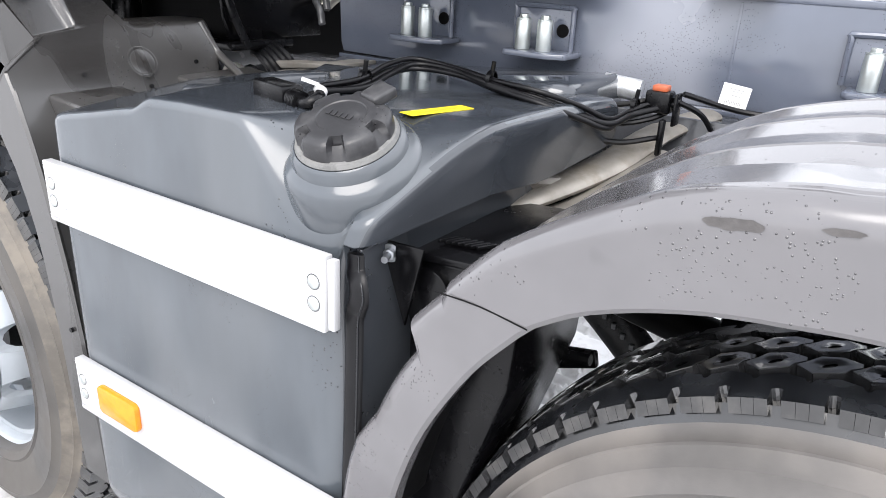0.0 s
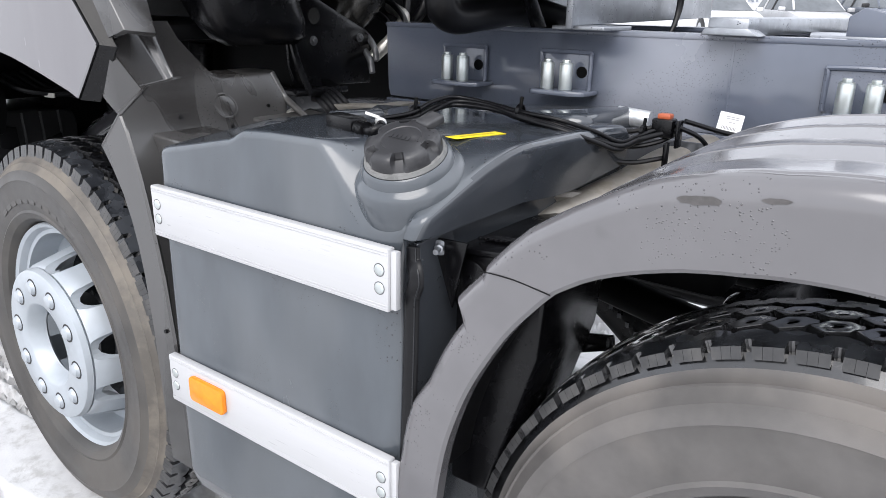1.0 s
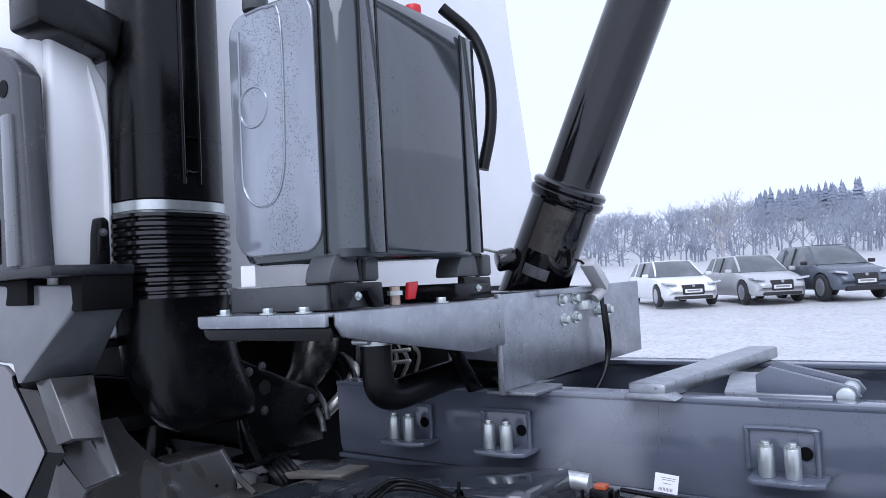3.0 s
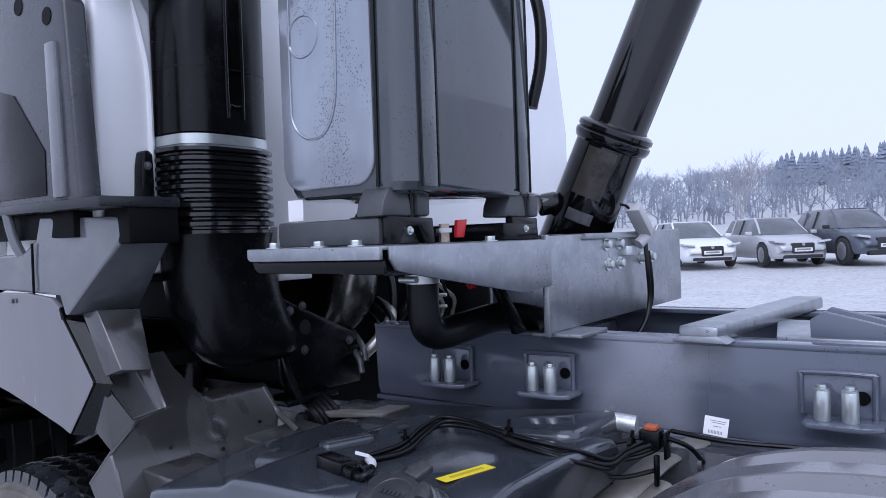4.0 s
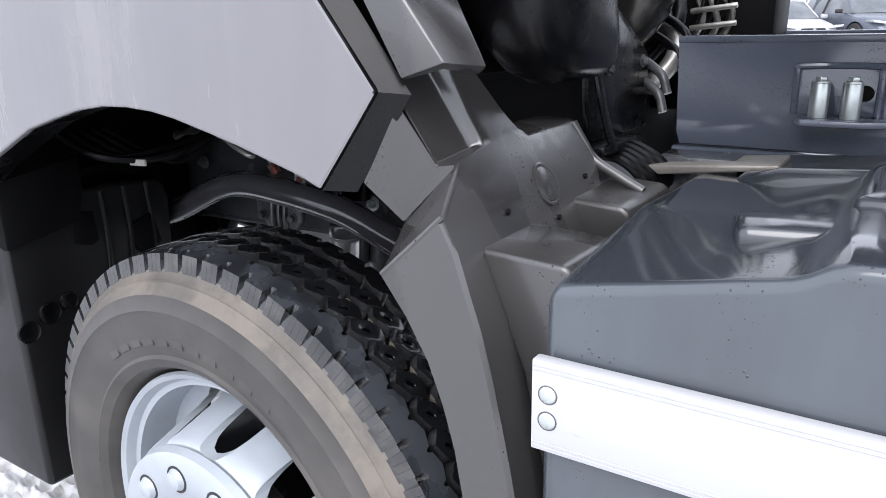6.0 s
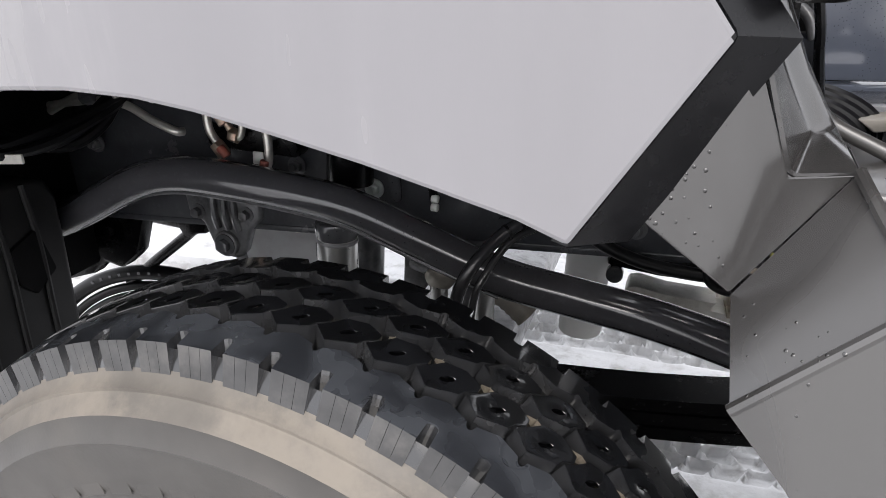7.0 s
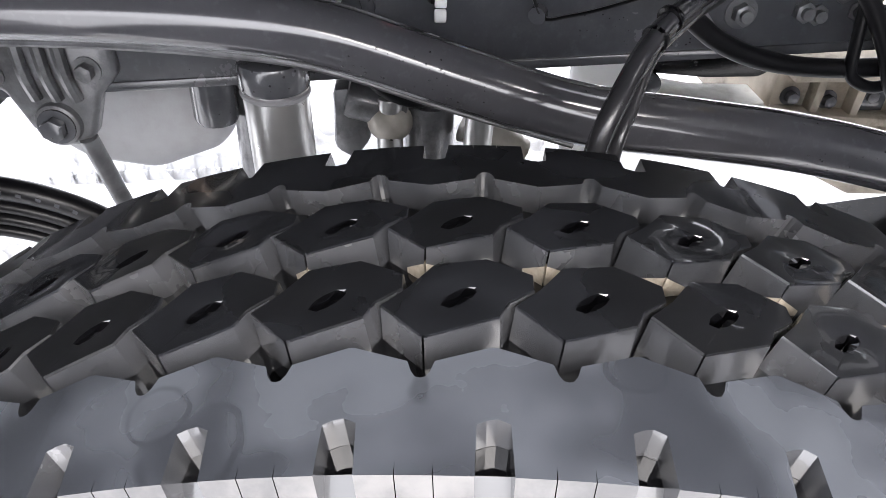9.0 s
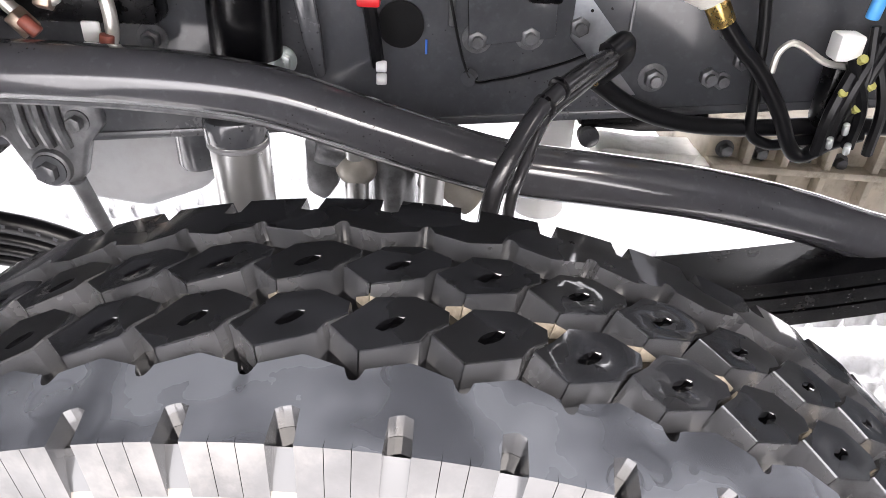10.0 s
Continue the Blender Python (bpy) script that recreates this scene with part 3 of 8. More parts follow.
def make_wheel(name, hub, y_out, radius, parent, phase, label, front=True, count=58, steer=0.0):
    """Tyre, rim, hub ring and nuts; y_out is the near edge of the tread."""
    k = radius / 0.572
    tread, y_out = y_out, y_out - 0.024
    c = (hub[0], 0, hub[1])
    R, base, wide = radius, radius - 0.020, 2 * HALF_TREAD
    lip = k * (1.07 if front else 1.0)
    disc = [(0.315 * lip, y_out + 0.036), (0.322 * lip, y_out + 0.022), (0.318 * lip, y_out + 0.014), (0.309 * lip, y_out + 0.020), (0.300 * lip, y_out + 0.040), (0.291 * lip, y_out + 0.075), (0.288 * lip, y_out + 0.12)]
    if front:
        disc += [(0.272 * k, y_out + 0.125), (0.262 * k, y_out + 0.10), (0.243 * k, y_out + 0.02), (0.232 * k, y_out - 0.022), (0.226 * k, y_out - 0.03), (0.12 * k, y_out - 0.03),
                 (0.12 * k, y_out - 0.018), (0.218 * k, y_out - 0.018), (0.231 * k, y_out + 0.02), (0.25 * k, y_out + 0.10), (0.262 * k, y_out + 0.14), (0.30 * k, y_out + 0.20), (0.31 * k, y_out + 0.04)]
    else:
        disc += [(0.27 * k, y_out + 0.20), (0.24 * k, y_out + 0.24), (0.10 * k, y_out + 0.24), (0.10 * k, y_out + 0.26), (0.25 * k, y_out + 0.26), (0.30 * k, y_out + 0.22), (0.31 * k, y_out + 0.04)]
    wheel = part(name, lathe(disc, c, "y", 96, closed=True), M_RIM, parent, label, 30)
    if front:
        holes = bmesh.new()
        for i in range(10):
            a = radians(36 * i + 11)
            p = Vector((c[0] + 0.252 * k * math.cos(a), 0, c[2] + 0.252 * k * math.sin(a)))
            o = lathe([(0.0001, -0.2), (0.032, -0.2), (0.032, 0.3), (0.0001, 0.3)], (0, y_out, 0), "y", 20)
            for v in o.verts:
                v.co.z *= 1.25
            moved(o, Matrix.Translation(p) @ Matrix.Rotation(-a, 4, "Y"))
            join(holes, o)
        cut(wheel, holes)
    # rubber carcass with moulded rings
    s = [(0.318, 0.055), (0.336, 0.042), (0.346, 0.018), (0.357, -0.002), (0.37, -0.010), (0.376, -0.0135), (0.383, -0.010), (0.41, -0.0165), (0.44, -0.021), (0.465, -0.022), (0.470, -0.0245), (0.476, -0.0215),
         (0.490, -0.020), (0.497, -0.0225), (0.503, -0.0185), (0.515, -0.014), (0.519, -0.0165), (0.524, -0.010), (0.534, -0.006), (0.541, -0.004)]
    bulge = [(r * k, y - 0.024 * smoothstep(0.545, 0.47, r)) for r, y in s]
    prof = [(r, tread + y) for r, y in bulge] + [(base, tread + 0.004), (base, tread + wide - 0.004)] + [(r, tread + wide - y) for r, y in reversed(bulge)]
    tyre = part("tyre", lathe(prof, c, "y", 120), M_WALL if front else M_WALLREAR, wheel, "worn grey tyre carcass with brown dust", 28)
    me = tyre.data
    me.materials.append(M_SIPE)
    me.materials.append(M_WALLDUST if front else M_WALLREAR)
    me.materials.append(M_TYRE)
    # groove floor and notch backs in darker rubber, their shade painted in
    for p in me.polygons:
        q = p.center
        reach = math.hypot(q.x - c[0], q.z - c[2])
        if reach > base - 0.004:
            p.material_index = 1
        elif reach > 0.5345 * k:
            p.material_index = 3
        elif reach > 0.497 * k:
            p.material_index = 2
    # raised moulding on the sidewall, as plain bars
    for i in range(11 if front else 0):
        a = radians(124 - 6.2 * i)
        bm = box(-0.017, 0.017, -0.0012, 0.0005, -0.024, 0.024, 0.0008, 1)
        part("moulding_bar", moved(bm, Matrix.Translation((c[0] + 0.426 * k * math.cos(a), y_out - 0.0165, c[2] + 0.426 * k * math.sin(a))) @ Matrix.Rotation(math.pi / 2 - a, 4, "Y")), M_WALL, wheel)
    if front:
        part("hub_ring", lathe([(0.222 * k, y_out - 0.031), (0.226 * k, y_out - 0.036), (0.221 * k, y_out - 0.052), (0.214 * k, y_out - 0.056), (0.128 * k, y_out - 0.056), (0.120 * k, y_out - 0.05), (0.106 * k, y_out - 0.016), (0.102 * k, y_out - 0.006), (0.112 * k, y_out + 0.002)], c, "y", 80), M_RIM, wheel)
        part("hub_cap", lathe([(0.0001, y_out + 0.022), (0.05, y_out + 0.023), (0.062, y_out + 0.032), (0.068, y_out + 0.045), (0.118, y_out + 0.047), (0.12, y_out + 0.09)], c, "y", 48), M_HUB, wheel, "dark cast hub end")
        nut = lathe([(0.0001, -0.013), (0.012, -0.0125), (0.0175, -0.010), (0.0195, -0.004), (0.0215, -0.002), (0.0225, 0.0)], (0, 0, 0), "y", 16)
        first = None
        for i in range(10):
            a = radians(36 * i + 29)
            if first is None:
                first = part("wheel_nut", nut, M_RIM, wheel)
                ob = first
            else:
                ob = new("wheel_nut", first.data)
                ob.parent = wheel
            ob.matrix_basis = Matrix.Translation((c[0] + 0.172 * k * math.cos(a), y_out - 0.056, c[2] + 0.172 * k * math.sin(a)))
            # dark ring painted for the shaded gap round each nut
            part("nut_washer", lathe([(0.0222, y_out - 0.0572), (0.0268, y_out - 0.0572), (0.0272, y_out - 0.0555)], (c[0] + 0.172 * k * math.cos(a), 0, c[2] + 0.172 * k * math.sin(a)), "y", 18), M_HUB, wheel)
        part("brake_drum", lathe([(0.0001, y_out + 0.15), (0.255 * k, y_out + 0.15), (0.255 * k, y_out + 0.30), (0.0001, y_out + 0.30)], c, "y", 48), M_BLACK, wheel)
    pitch = 2 * math.pi * R / count
    crown = 0.0085
    near = shoulder_mesh(R, base, pitch, tread - 0.004, tread + 0.0495, False, 0.022 if front else 0.006, crown, tread)
    far = shoulder_mesh(R, base, pitch, tread + 0.165, tread + 0.216, True, 0.022, crown, tread)
    row1 = block_mesh(R, base, pitch, tread + 0.0545, tread + 0.1010, False, crown, tread)
    row2 = block_mesh(R, base, pitch, tread + 0.1090, tread + 0.1525, True, crown, tread)
    for i in range(count):
        for kind, me, off in (("shoulder_block", near, 0.0), ("tread_block", row1, 0.743), ("tread_block", row2, 0.70), ("shoulder_block", far, 0.44)):
            ob = new(kind, me)
            ob.parent = wheel
            ob.matrix_basis = Matrix.Translation(c) @ Matrix.Rotation(2 * math.pi * (i + off + phase) / count, 4, "Y")
    # the wheel is steered a little
    pivot = Matrix.Translation((c[0], tread + HALF_TREAD, 0))
    turned = pivot @ Matrix.Rotation(steer * 0.5, 4, "Z") @ pivot.inverted()
    for ob in wheel.children:
        if ob.name.split(".")[0] in ("tyre", "shoulder_block", "tread_block", "moulding_bar"):
            ob.matrix_basis = turned @ ob.matrix_basis
    seat = Matrix.Translation((0.014 if front else 0.0, 0, 0))
    wheel.matrix_basis = seat @ pivot @ Matrix.Rotation(steer * 0.5, 4, "Z") @ pivot.inverted()
    for ob in wheel.children:
        if ob.name.split(".")[0] in ("tyre", "shoulder_block", "tread_block", "moulding_bar"):
            ob.matrix_basis = seat.inverted() @ ob.matrix_basis
    return wheel


make_wheel("front_wheel", (0.1930, 0.4861), 0.091, 0.586, truck, 0.39, "silver-grey steel front wheel with ten nuts", count=66, steer=-0.048)
make_wheel("rear_wheel", HUB_R, 0.104, 0.586, truck, 0.07, "rear wheel under the grey mudguard", front=False, count=66)


# ---- fuel tank ----
def tank_top(x):
    """Height of the front edge, of the top, and where the slope between them ends."""
    left = smoothstep(1.13, 1.168, x)
    dip = smoothstep(1.375, 1.50, x)
    zf = lerp_table(((0.88, 1.158), (0.99, 1.18), (1.075, 1.198), (1.135, 1.210), (1.168, 1.229), (1.25, 1.235), (1.38, 1.238), (1.7, 1.238)), x) - 0.104 * dip
    ys = 0.30 - 0.22 * left + 0.08 * dip
    zt = max(1.196, zf + 0.004) if x < 1.13 else max(1.21, 1.213 + 0.026 * left)
    return zf, zt, ys


M_SEAL = mat("seal_rubber", (0.2, 0.2, 0.195), 0.45, var=0.25, scale=40, dirt_sheen=((0.06, 0.06, 0.06), 0.6, 40))


def make_tank():
    xs = [0.888, 0.891, 0.897, 0.906, 0.925] + list(np.arange(0.95, 1.56, 0.015)) + [1.562, 1.568, 1.576, 1.585, 1.591, 1.595, 1.598]
    rings = []
    for x in xs:
        e = x - xs[0]
        shrink = 0.014 * (1 - min(e / 0.018, 1.0)) ** 2
        zf, zt, ys = tank_top(x)
        u = smoothstep(1.51, 1.608, x)
        brim = smoothstep(1.555, 1.565, x)  # beyond this only the overhanging upper part goes on
        rim = 0.014 * max(0.0, (x - 1.582) / 0.016) ** 2.2
        front = 0.006 + shrink + rim * 0.9
        zf, z4, z5 = zf - rim * 0.5, zt - 0.004 - 0.004 * u - rim, zt - 0.009 - 0.002 * u - rim
        back = 0.62
        low0 = 0.315 + (1.094 + 0.3 * rim - 0.315) * brim
        low1 = 0.36 + (1.098 + 0.3 * rim - 0.36) * brim
        mid = 0.98 + (1.104 - 0.98) * brim
        rear_low = 0.95 + (1.145 - 0.95) * brim
        mid_low = 0.50 + (1.112 - 0.50) * brim
        bend = 0.03 * (max(0.0, x - 1.505) / 0.055) ** 2.4 if x < 1.5625 else 0.0
        pts = [(0.02 + front + bend, low0 + shrink), (front + bend, low1), (front + bend, mid), (front + 0.004, zf - shrink), (ys + 0.03 * u, z4 - shrink), (0.48, z5 - shrink), (0.56, z5 - shrink),
               (back, z5 - 0.004 - shrink), (back, rear_low), (0.40, mid_low + shrink), (0.27, low0 + 0.02 * brim + shrink)]
        line = round_corners([(y, z, 0) for y, z in pts], [0, 0.03, 0.1, 0.015 + 0.05 * smoothstep(1.36, 1.46, x), 0.035 + 0.05 * smoothstep(1.36, 1.46, x), 0.05, 0.03, 0.01, 0.03, 0.05, 0])
        rings.append([(x + max(0.135 * p.x * smoothstep(1.2, 1.6, x), 0.42 * max(0.0, p.y - 1.09) * smoothstep(1.42, 1.598, x)), p.x, p.y) for p in line])
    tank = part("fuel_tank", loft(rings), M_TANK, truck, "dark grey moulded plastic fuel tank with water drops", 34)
    tank.data.materials.append(M_TANKWETSHADE)
    # end faces take the darker copy, shade put into their colour
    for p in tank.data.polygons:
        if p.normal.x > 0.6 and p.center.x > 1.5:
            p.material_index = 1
    # raised rear saddle and the pillow beside the sender
    saddle = prism([(0.96, 0.56), (1.03, 0.53), (1.58, 0.545), (1.615, 0.57), (1.622, 0.80), (0.96, 0.80)], 0.98, 1.243, "xy", 0.018, 3)
    for v in saddle.verts:
        v.co.z -= 0.05 * smoothstep(1.12, 0.96, v.co.x) * (1 if v.co.z > 1.1 else 0)
    part("tank_saddle", saddle, M_TANKWETSHADE, tank)
    part("tank_pillow", moved(box(-0.062, 0.062, -0.045, 0.045, -0.03, 0.018, 0.014, 3), Matrix.Translation((1.10, 0.215, 1.198)) @ Matrix.Rotation(radians(14), 4, "Z")), M_TANKWETSHADE, tank)
    part("tank_pillow", moved(box(-0.022, 0.022, -0.06, 0.06, -0.03, 0.012, 0.010, 3), Matrix.Translation((1.195, 0.30, 1.230)) @ Matrix.Rotation(radians(-20), 4, "Z")), M_TANKWETSHADE, tank)
    part("mould_mark", rod((1.24, 0.44, 1.236), (1.24, 0.44, 1.2405), 0.014, 20), M_CAP, tank)
    # groove lines where the straps lie
    for z0, z1 in ((0.972, 1.083), (0.568, 0.684)):
        strip = prism([(0.886, z0), (1.556, z0), (1.556, z1), (0.886, z1)], -0.014, 0.004, "xz", 0.0022, 2)
        ob = part("retaining_strip", strip, M_STRIP, tank, "white painted aluminium retaining strip")
        for zl in (z0 + 0.006, z0 + 0.011, z1 - 0.006, z1 - 0.011):
            part("strip_bead", box(0.888, 1.554, -0.0152, -0.0138, zl - 0.0009, zl + 0.0009, 0.0004, 1), M_STRIP, ob)
        part("strip_end", box(1.5565, 1.569, -0.009, 0.004, z0 + 0.004, z1 - 0.004, 0.002), M_STRIP, ob)
        for x in (0.906, 1.537):
            for z in ((z0 + z1) / 2 - 0.016, (z0 + z1) / 2 + 0.016):
                part("bolt_ring", lathe([(0.0102, -0.0145), (0.0116, -0.0145), (0.0119, -0.0138)], (x, 0, z), "y", 20), M_CASTDK, tank)
                part("strip_bolt", lathe([(0.0001, -0.0160), (0.0085, -0.0158), (0.0097, -0.0152), (0.0102, -0.0145), (0.0102, -0.013)], (x, 0, z), "y", 20), M_ZINC, tank)
    part("side_reflector", prism(rounded(0.972, 1.092, 0.602, 0.662, 0.012), -0.026, -0.013, "xz", 0.004), M_AMBER, tank, "amber side reflector")
    # filler neck and cap lean towards the outside
    lean = Matrix.Translation((1.520, 0.082, 1.194)) @ Matrix.Rotation(radians(24), 4, "X") @ Matrix.Rotation(radians(4), 4, "Y") @ Matrix.Scale(0.79, 4)
    neck = lathe([(0.128, -0.075), (0.1255, -0.040), (0.1240, -0.020), (0.1215, -0.007), (0.116, 0.003), (0.109, 0.0085), (0.102, 0.013), (0.0985, 0.030), (0.092, 0.036), (0.086, 0.034), (0.084, 0.02)], (0, 0, 0), "z", 64)
    part("filler_neck", moved(neck, lean), M_TANK, tank)
    part("neck_seal", moved(lathe([(0.086, 0.030), (0.090, 0.037), (0.087, 0.045), (0.080, 0.046)], (0, 0, 0), "z", 64), lean), M_SEAL, tank, "grey seal ring")
    n = 96
    rows = []
    for r, z, bite in ((0.083, 0.040, 0.0), (0.083, 0.052, 0.35), (0.0825, 0.066, 1.0), (0.080, 0.074, 1.0), (0.075, 0.0785, 0.85), (0.066, 0.0805, 0.45), (0.058, 0.081, 0.0), (0.044, 0.0812, 0.0), (0.042, 0.0795, 0.0), (0.026, 0.0795, 0.0)):
        ring = []
        for i in range(n):
            a = 2 * math.pi * i / n
            off = abs(((math.degrees(a) + 30) % 60) - 30)
            pocket = bite * (1 - smoothstep(8.0, 12.0, off))
            ring.append(((r - 0.019 * pocket) * math.cos(a), (r - 0.019 * pocket) * math.sin(a), z - 0.015 * pocket * (1 if z > 0.07 else 0)))
        rows.append(ring)
    part("fuel_cap", moved(loft(rows), lean), M_CAP, tank, "black screw cap with grip notches", 40)
    part("cap_flap", moved(prism([(-0.02, 0.055), (0.02, 0.055), (0.022, 0.104), (-0.022, 0.104)], 0.068, 0.088, "xy", 0.005, 3), lean @ Matrix.Rotation(radians(-14), 4, "Z")), M_CAP, tank)
    for i in range(5):
        part("cap_print", moved(box(-0.03 + 0.011 * i, -0.022 + 0.011 * i, -0.006, 0.006, 0.0805, 0.0822, 0.0004, 1), lean), M_CAP, tank)
    # sticker, raised bar
    st = Matrix.Translation((1.543, 0.248, 1.2335)) @ Matrix.Rotation(radians(-1.0), 4, "X") @ Matrix.Rotation(radians(77), 4, "Z")
    part("warning_sticker", moved(box(-0.062, 0.062, -0.015, 0.015, 0, 0.0012, 0.0004, 1), st), M_YELLOW, tank, "yellow warning sticker")
    part("sticker_print", moved(box(-0.04, 0.042, -0.005, 0.005, 0.0012, 0.0016, 0.0002, 1), st), mat("sticker_ink", (0.55, 0.42, 0.02), 0.4), tank)
    # sender unit with its plug
    part("sender_box", moved(box(-0.075, 0.05, -0.028, 0.028, -0.02, 0.028, 0.008), Matrix.Translation((1.31, 0.15, 1.248)) @ Matrix.Rotation(radians(-12), 4, "Z")), M_BLACK, tank, "black level sender housing")
    part("plug_collar", tube([(1.36, 0.135, 1.25), (1.405, 0.118, 1.25)], 0.02, 18, 1, ribs=0.0), M_BLACK, tank)
    for i in range(6):
        x = 1.365 + 0.0065 * i
        part("collar_rib", rod((x, 0.133 - 0.35 * (x - 1.365), 1.25), (x + 0.0035, 0.132 - 0.35 * (x - 1.365), 1.25), 0.0222, 18), M_BLACK, tank)
    part("plug_elbow", tube([(1.40, 0.12, 1.25), (1.43, 0.11, 1.253), (1.44, 0.125, 1.26), (1.425, 0.15, 1.263)], 0.013, 12), M_BLACK, tank)
    part("sleeve", tube([(1.425, 0.15, 1.263), (1.395, 0.19, 1.262), (1.35, 0.225, 1.257)], 0.0115, 10), M_WHITEPL, tank, "white cable sleeve")
    part("sleeve_tab", moved(box(-0.02, 0.02, -0.008, 0.008, -0.001, 0.001, 0.0004, 1), Matrix.Translation((1.345, 0.205, 1.275)) @ Matrix.Rotation(radians(25), 4, "Y") @ Matrix.Rotation(radians(40), 4, "Z")), M_WHITEPL, tank)
    # the sender and its plug are small
    small = Matrix.Translation((1.362, 0.130, 1.229)) @ Matrix.Scale(0.7, 4) @ Matrix.Translation((-1.362, -0.135, -1.233))
    for ob in tank.children:
        if ob.name.split(".")[0] in ("sender_box", "plug_collar", "collar_rib", "plug_elbow", "sleeve", "sleeve_tab"):
            ob.matrix_basis = small
    return tank


tank = make_tank()


# ---- rear mudguard ----
R_IN = ((60, 0.642), (91, 0.646), (97, 0.651), (104, 0.657), (110, 0.667), (116, 0.676), (121, 0.683), (126.5, 0.684), (129, 0.678), (135, 0.668), (141, 0.656), (148, 0.645), (154, 0.635), (159, 0.628), (163, 0.622), (169, 0.615), (185, 0.61))
R_OUT = ((60, 0.785), (90, 0.802), (102, 0.808), (111, 0.806), (118, 0.793), (124, 0.784), (128.5, 0.778), (133, 0.771), (134, 0.765), (139, 0.764), (140.5, 0.730), (145, 0.726), (152, 0.716), (157, 0.724), (160, 0.722), (166, 0.713), (185, 0.71))


M_SCUFF = mat("scuffed_plastic", (0.082, 0.077, 0.076), 0.5, var=0.2, scale=60, bump=0.4)


def make_mudguard():
    y_face = -0.005
    cx, cz = GUARD_MID

    def at(deg, r, y):
        a = radians(deg)
        return (cx + r * math.cos(a), y, cz + r * math.sin(a))

    degs = [d for d in np.arange(52, 186, 2.0)] + [133, 134.2, 139, 140.5, 151.5, 157]
    degs = sorted(degs)
    # crown: level treads that lean inwards, each followed by a rising slope
    steps = ((0.0, 0.0335), (0.006, 0.0325), (0.012, 0.0325), (0.090, 0.0325), (0.143, 0.0228), (0.147, 0.0206), (0.151, 0.0206), (0.155, 0.0262), (0.235, 0.0262), (0.288, 0.0168), (0.292, 0.0146), (0.296, 0.0146), (0.300, 0.0205), (0.368, 0.0205), (0.408, 0.0132), (0.413, 0.0112), (0.425, 0.012), (0.435, 0.03))
    roll = [(math.sin(0.5 * math.pi * i / 16 * 0.95), 1 - math.cos(0.5 * math.pi * i / 16 * 0.95)) for i in range(17)]
    rings = []
    for d in degs:
        ri, ro = lerp_table(R_IN, d), lerp_table(R_OUT, d)
        k_ = min(max((126 - d) / 26, 0.0), 1.0)
        wide = 0.06 + 0.94 * smoothstep(150, 122, d)
        e = ro - 0.045 * k_
        sec = [(ri, y_face + 0.03), (ri - 0.002, y_face + 0.004), (ri + 0.004, y_face), (ri + 0.35 * (e - ri), y_face - 0.001), (ri + 0.7 * (e - ri), y_face)]
        sec += [(e - 0.028 + (0.028 + 0.0095 * k_) * a, y_face + 0.028 * b_) for a, b_ in roll]
        sec += [(ro - dr * k_ - (dr - 0.014) * 0.25 * (1 - k_), y_face + 0.03 + y * wide) for y, dr in steps]
        last = sec[-1][1]
        sec += [(ro - 0.06, last + 0.004), (ro - 0.06, last - 0.004), (ro - 0.055, y_face + 0.05), (ri + 0.03, y_face + 0.03)]
        rings.append([at(d, r, y) for r, y in sec])
    guard = part("rear_mudguard", loft(rings), M_GUARD, truck, "grey plastic mudguard with drops and water stains", 6)
    # seam between crown and lower blade
    a, b_ = at(133.5, 0.770, y_face - 0.0012), at(126.5, 0.684, y_face - 0.0012)
    part("seam", tube([a, tuple((Vector(a) + Vector(b_)) / 2 + Vector((0, 0, 0.004))), b_], 0.0009, 6, 3), M_DARK, guard)
    # black sheet below the crown, added in place of the shade under it
    liner = []
    for d in np.arange(70, 168, 3.0):
        r = lerp_table(R_IN, d) + 0.014
        liner.append([at(d, r, y_face + 0.028), at(d, r, 0.44), at(d, r + 0.006, 0.44), at(d, r + 0.006, y_face + 0.028)])
    part("inner_liner", loft(liner), M_DARK, guard, "black sheet added under the mudguard in place of its shade")
    rng = random.Random(4)
    for d, r, w_, h_ in ((107, 0.752, 0.024, 0.005), (100.5, 0.745, 0.014, 0.003), (82, 0.735, 0.03, 0.007)):
        bm = bmesh.new()
        p = Vector(at(d, r, y_face - 0.0006))
        n = 18
        bm.faces.new([bm.verts.new(p + Vector((w_ * math.cos(2 * math.pi * i / n) * (1 + 0.2 * rng.random()), 0, h_ * math.sin(2 * math.pi * i / n) * (1 + 0.5 * rng.random()) + 0.1 * w_ * math.cos(2 * math.pi * i / n)))) for i in range(n)])
        part("scuff", bm, M_SCUFF, guard, "dull scuffed patch")
    return guard


make_mudguard()


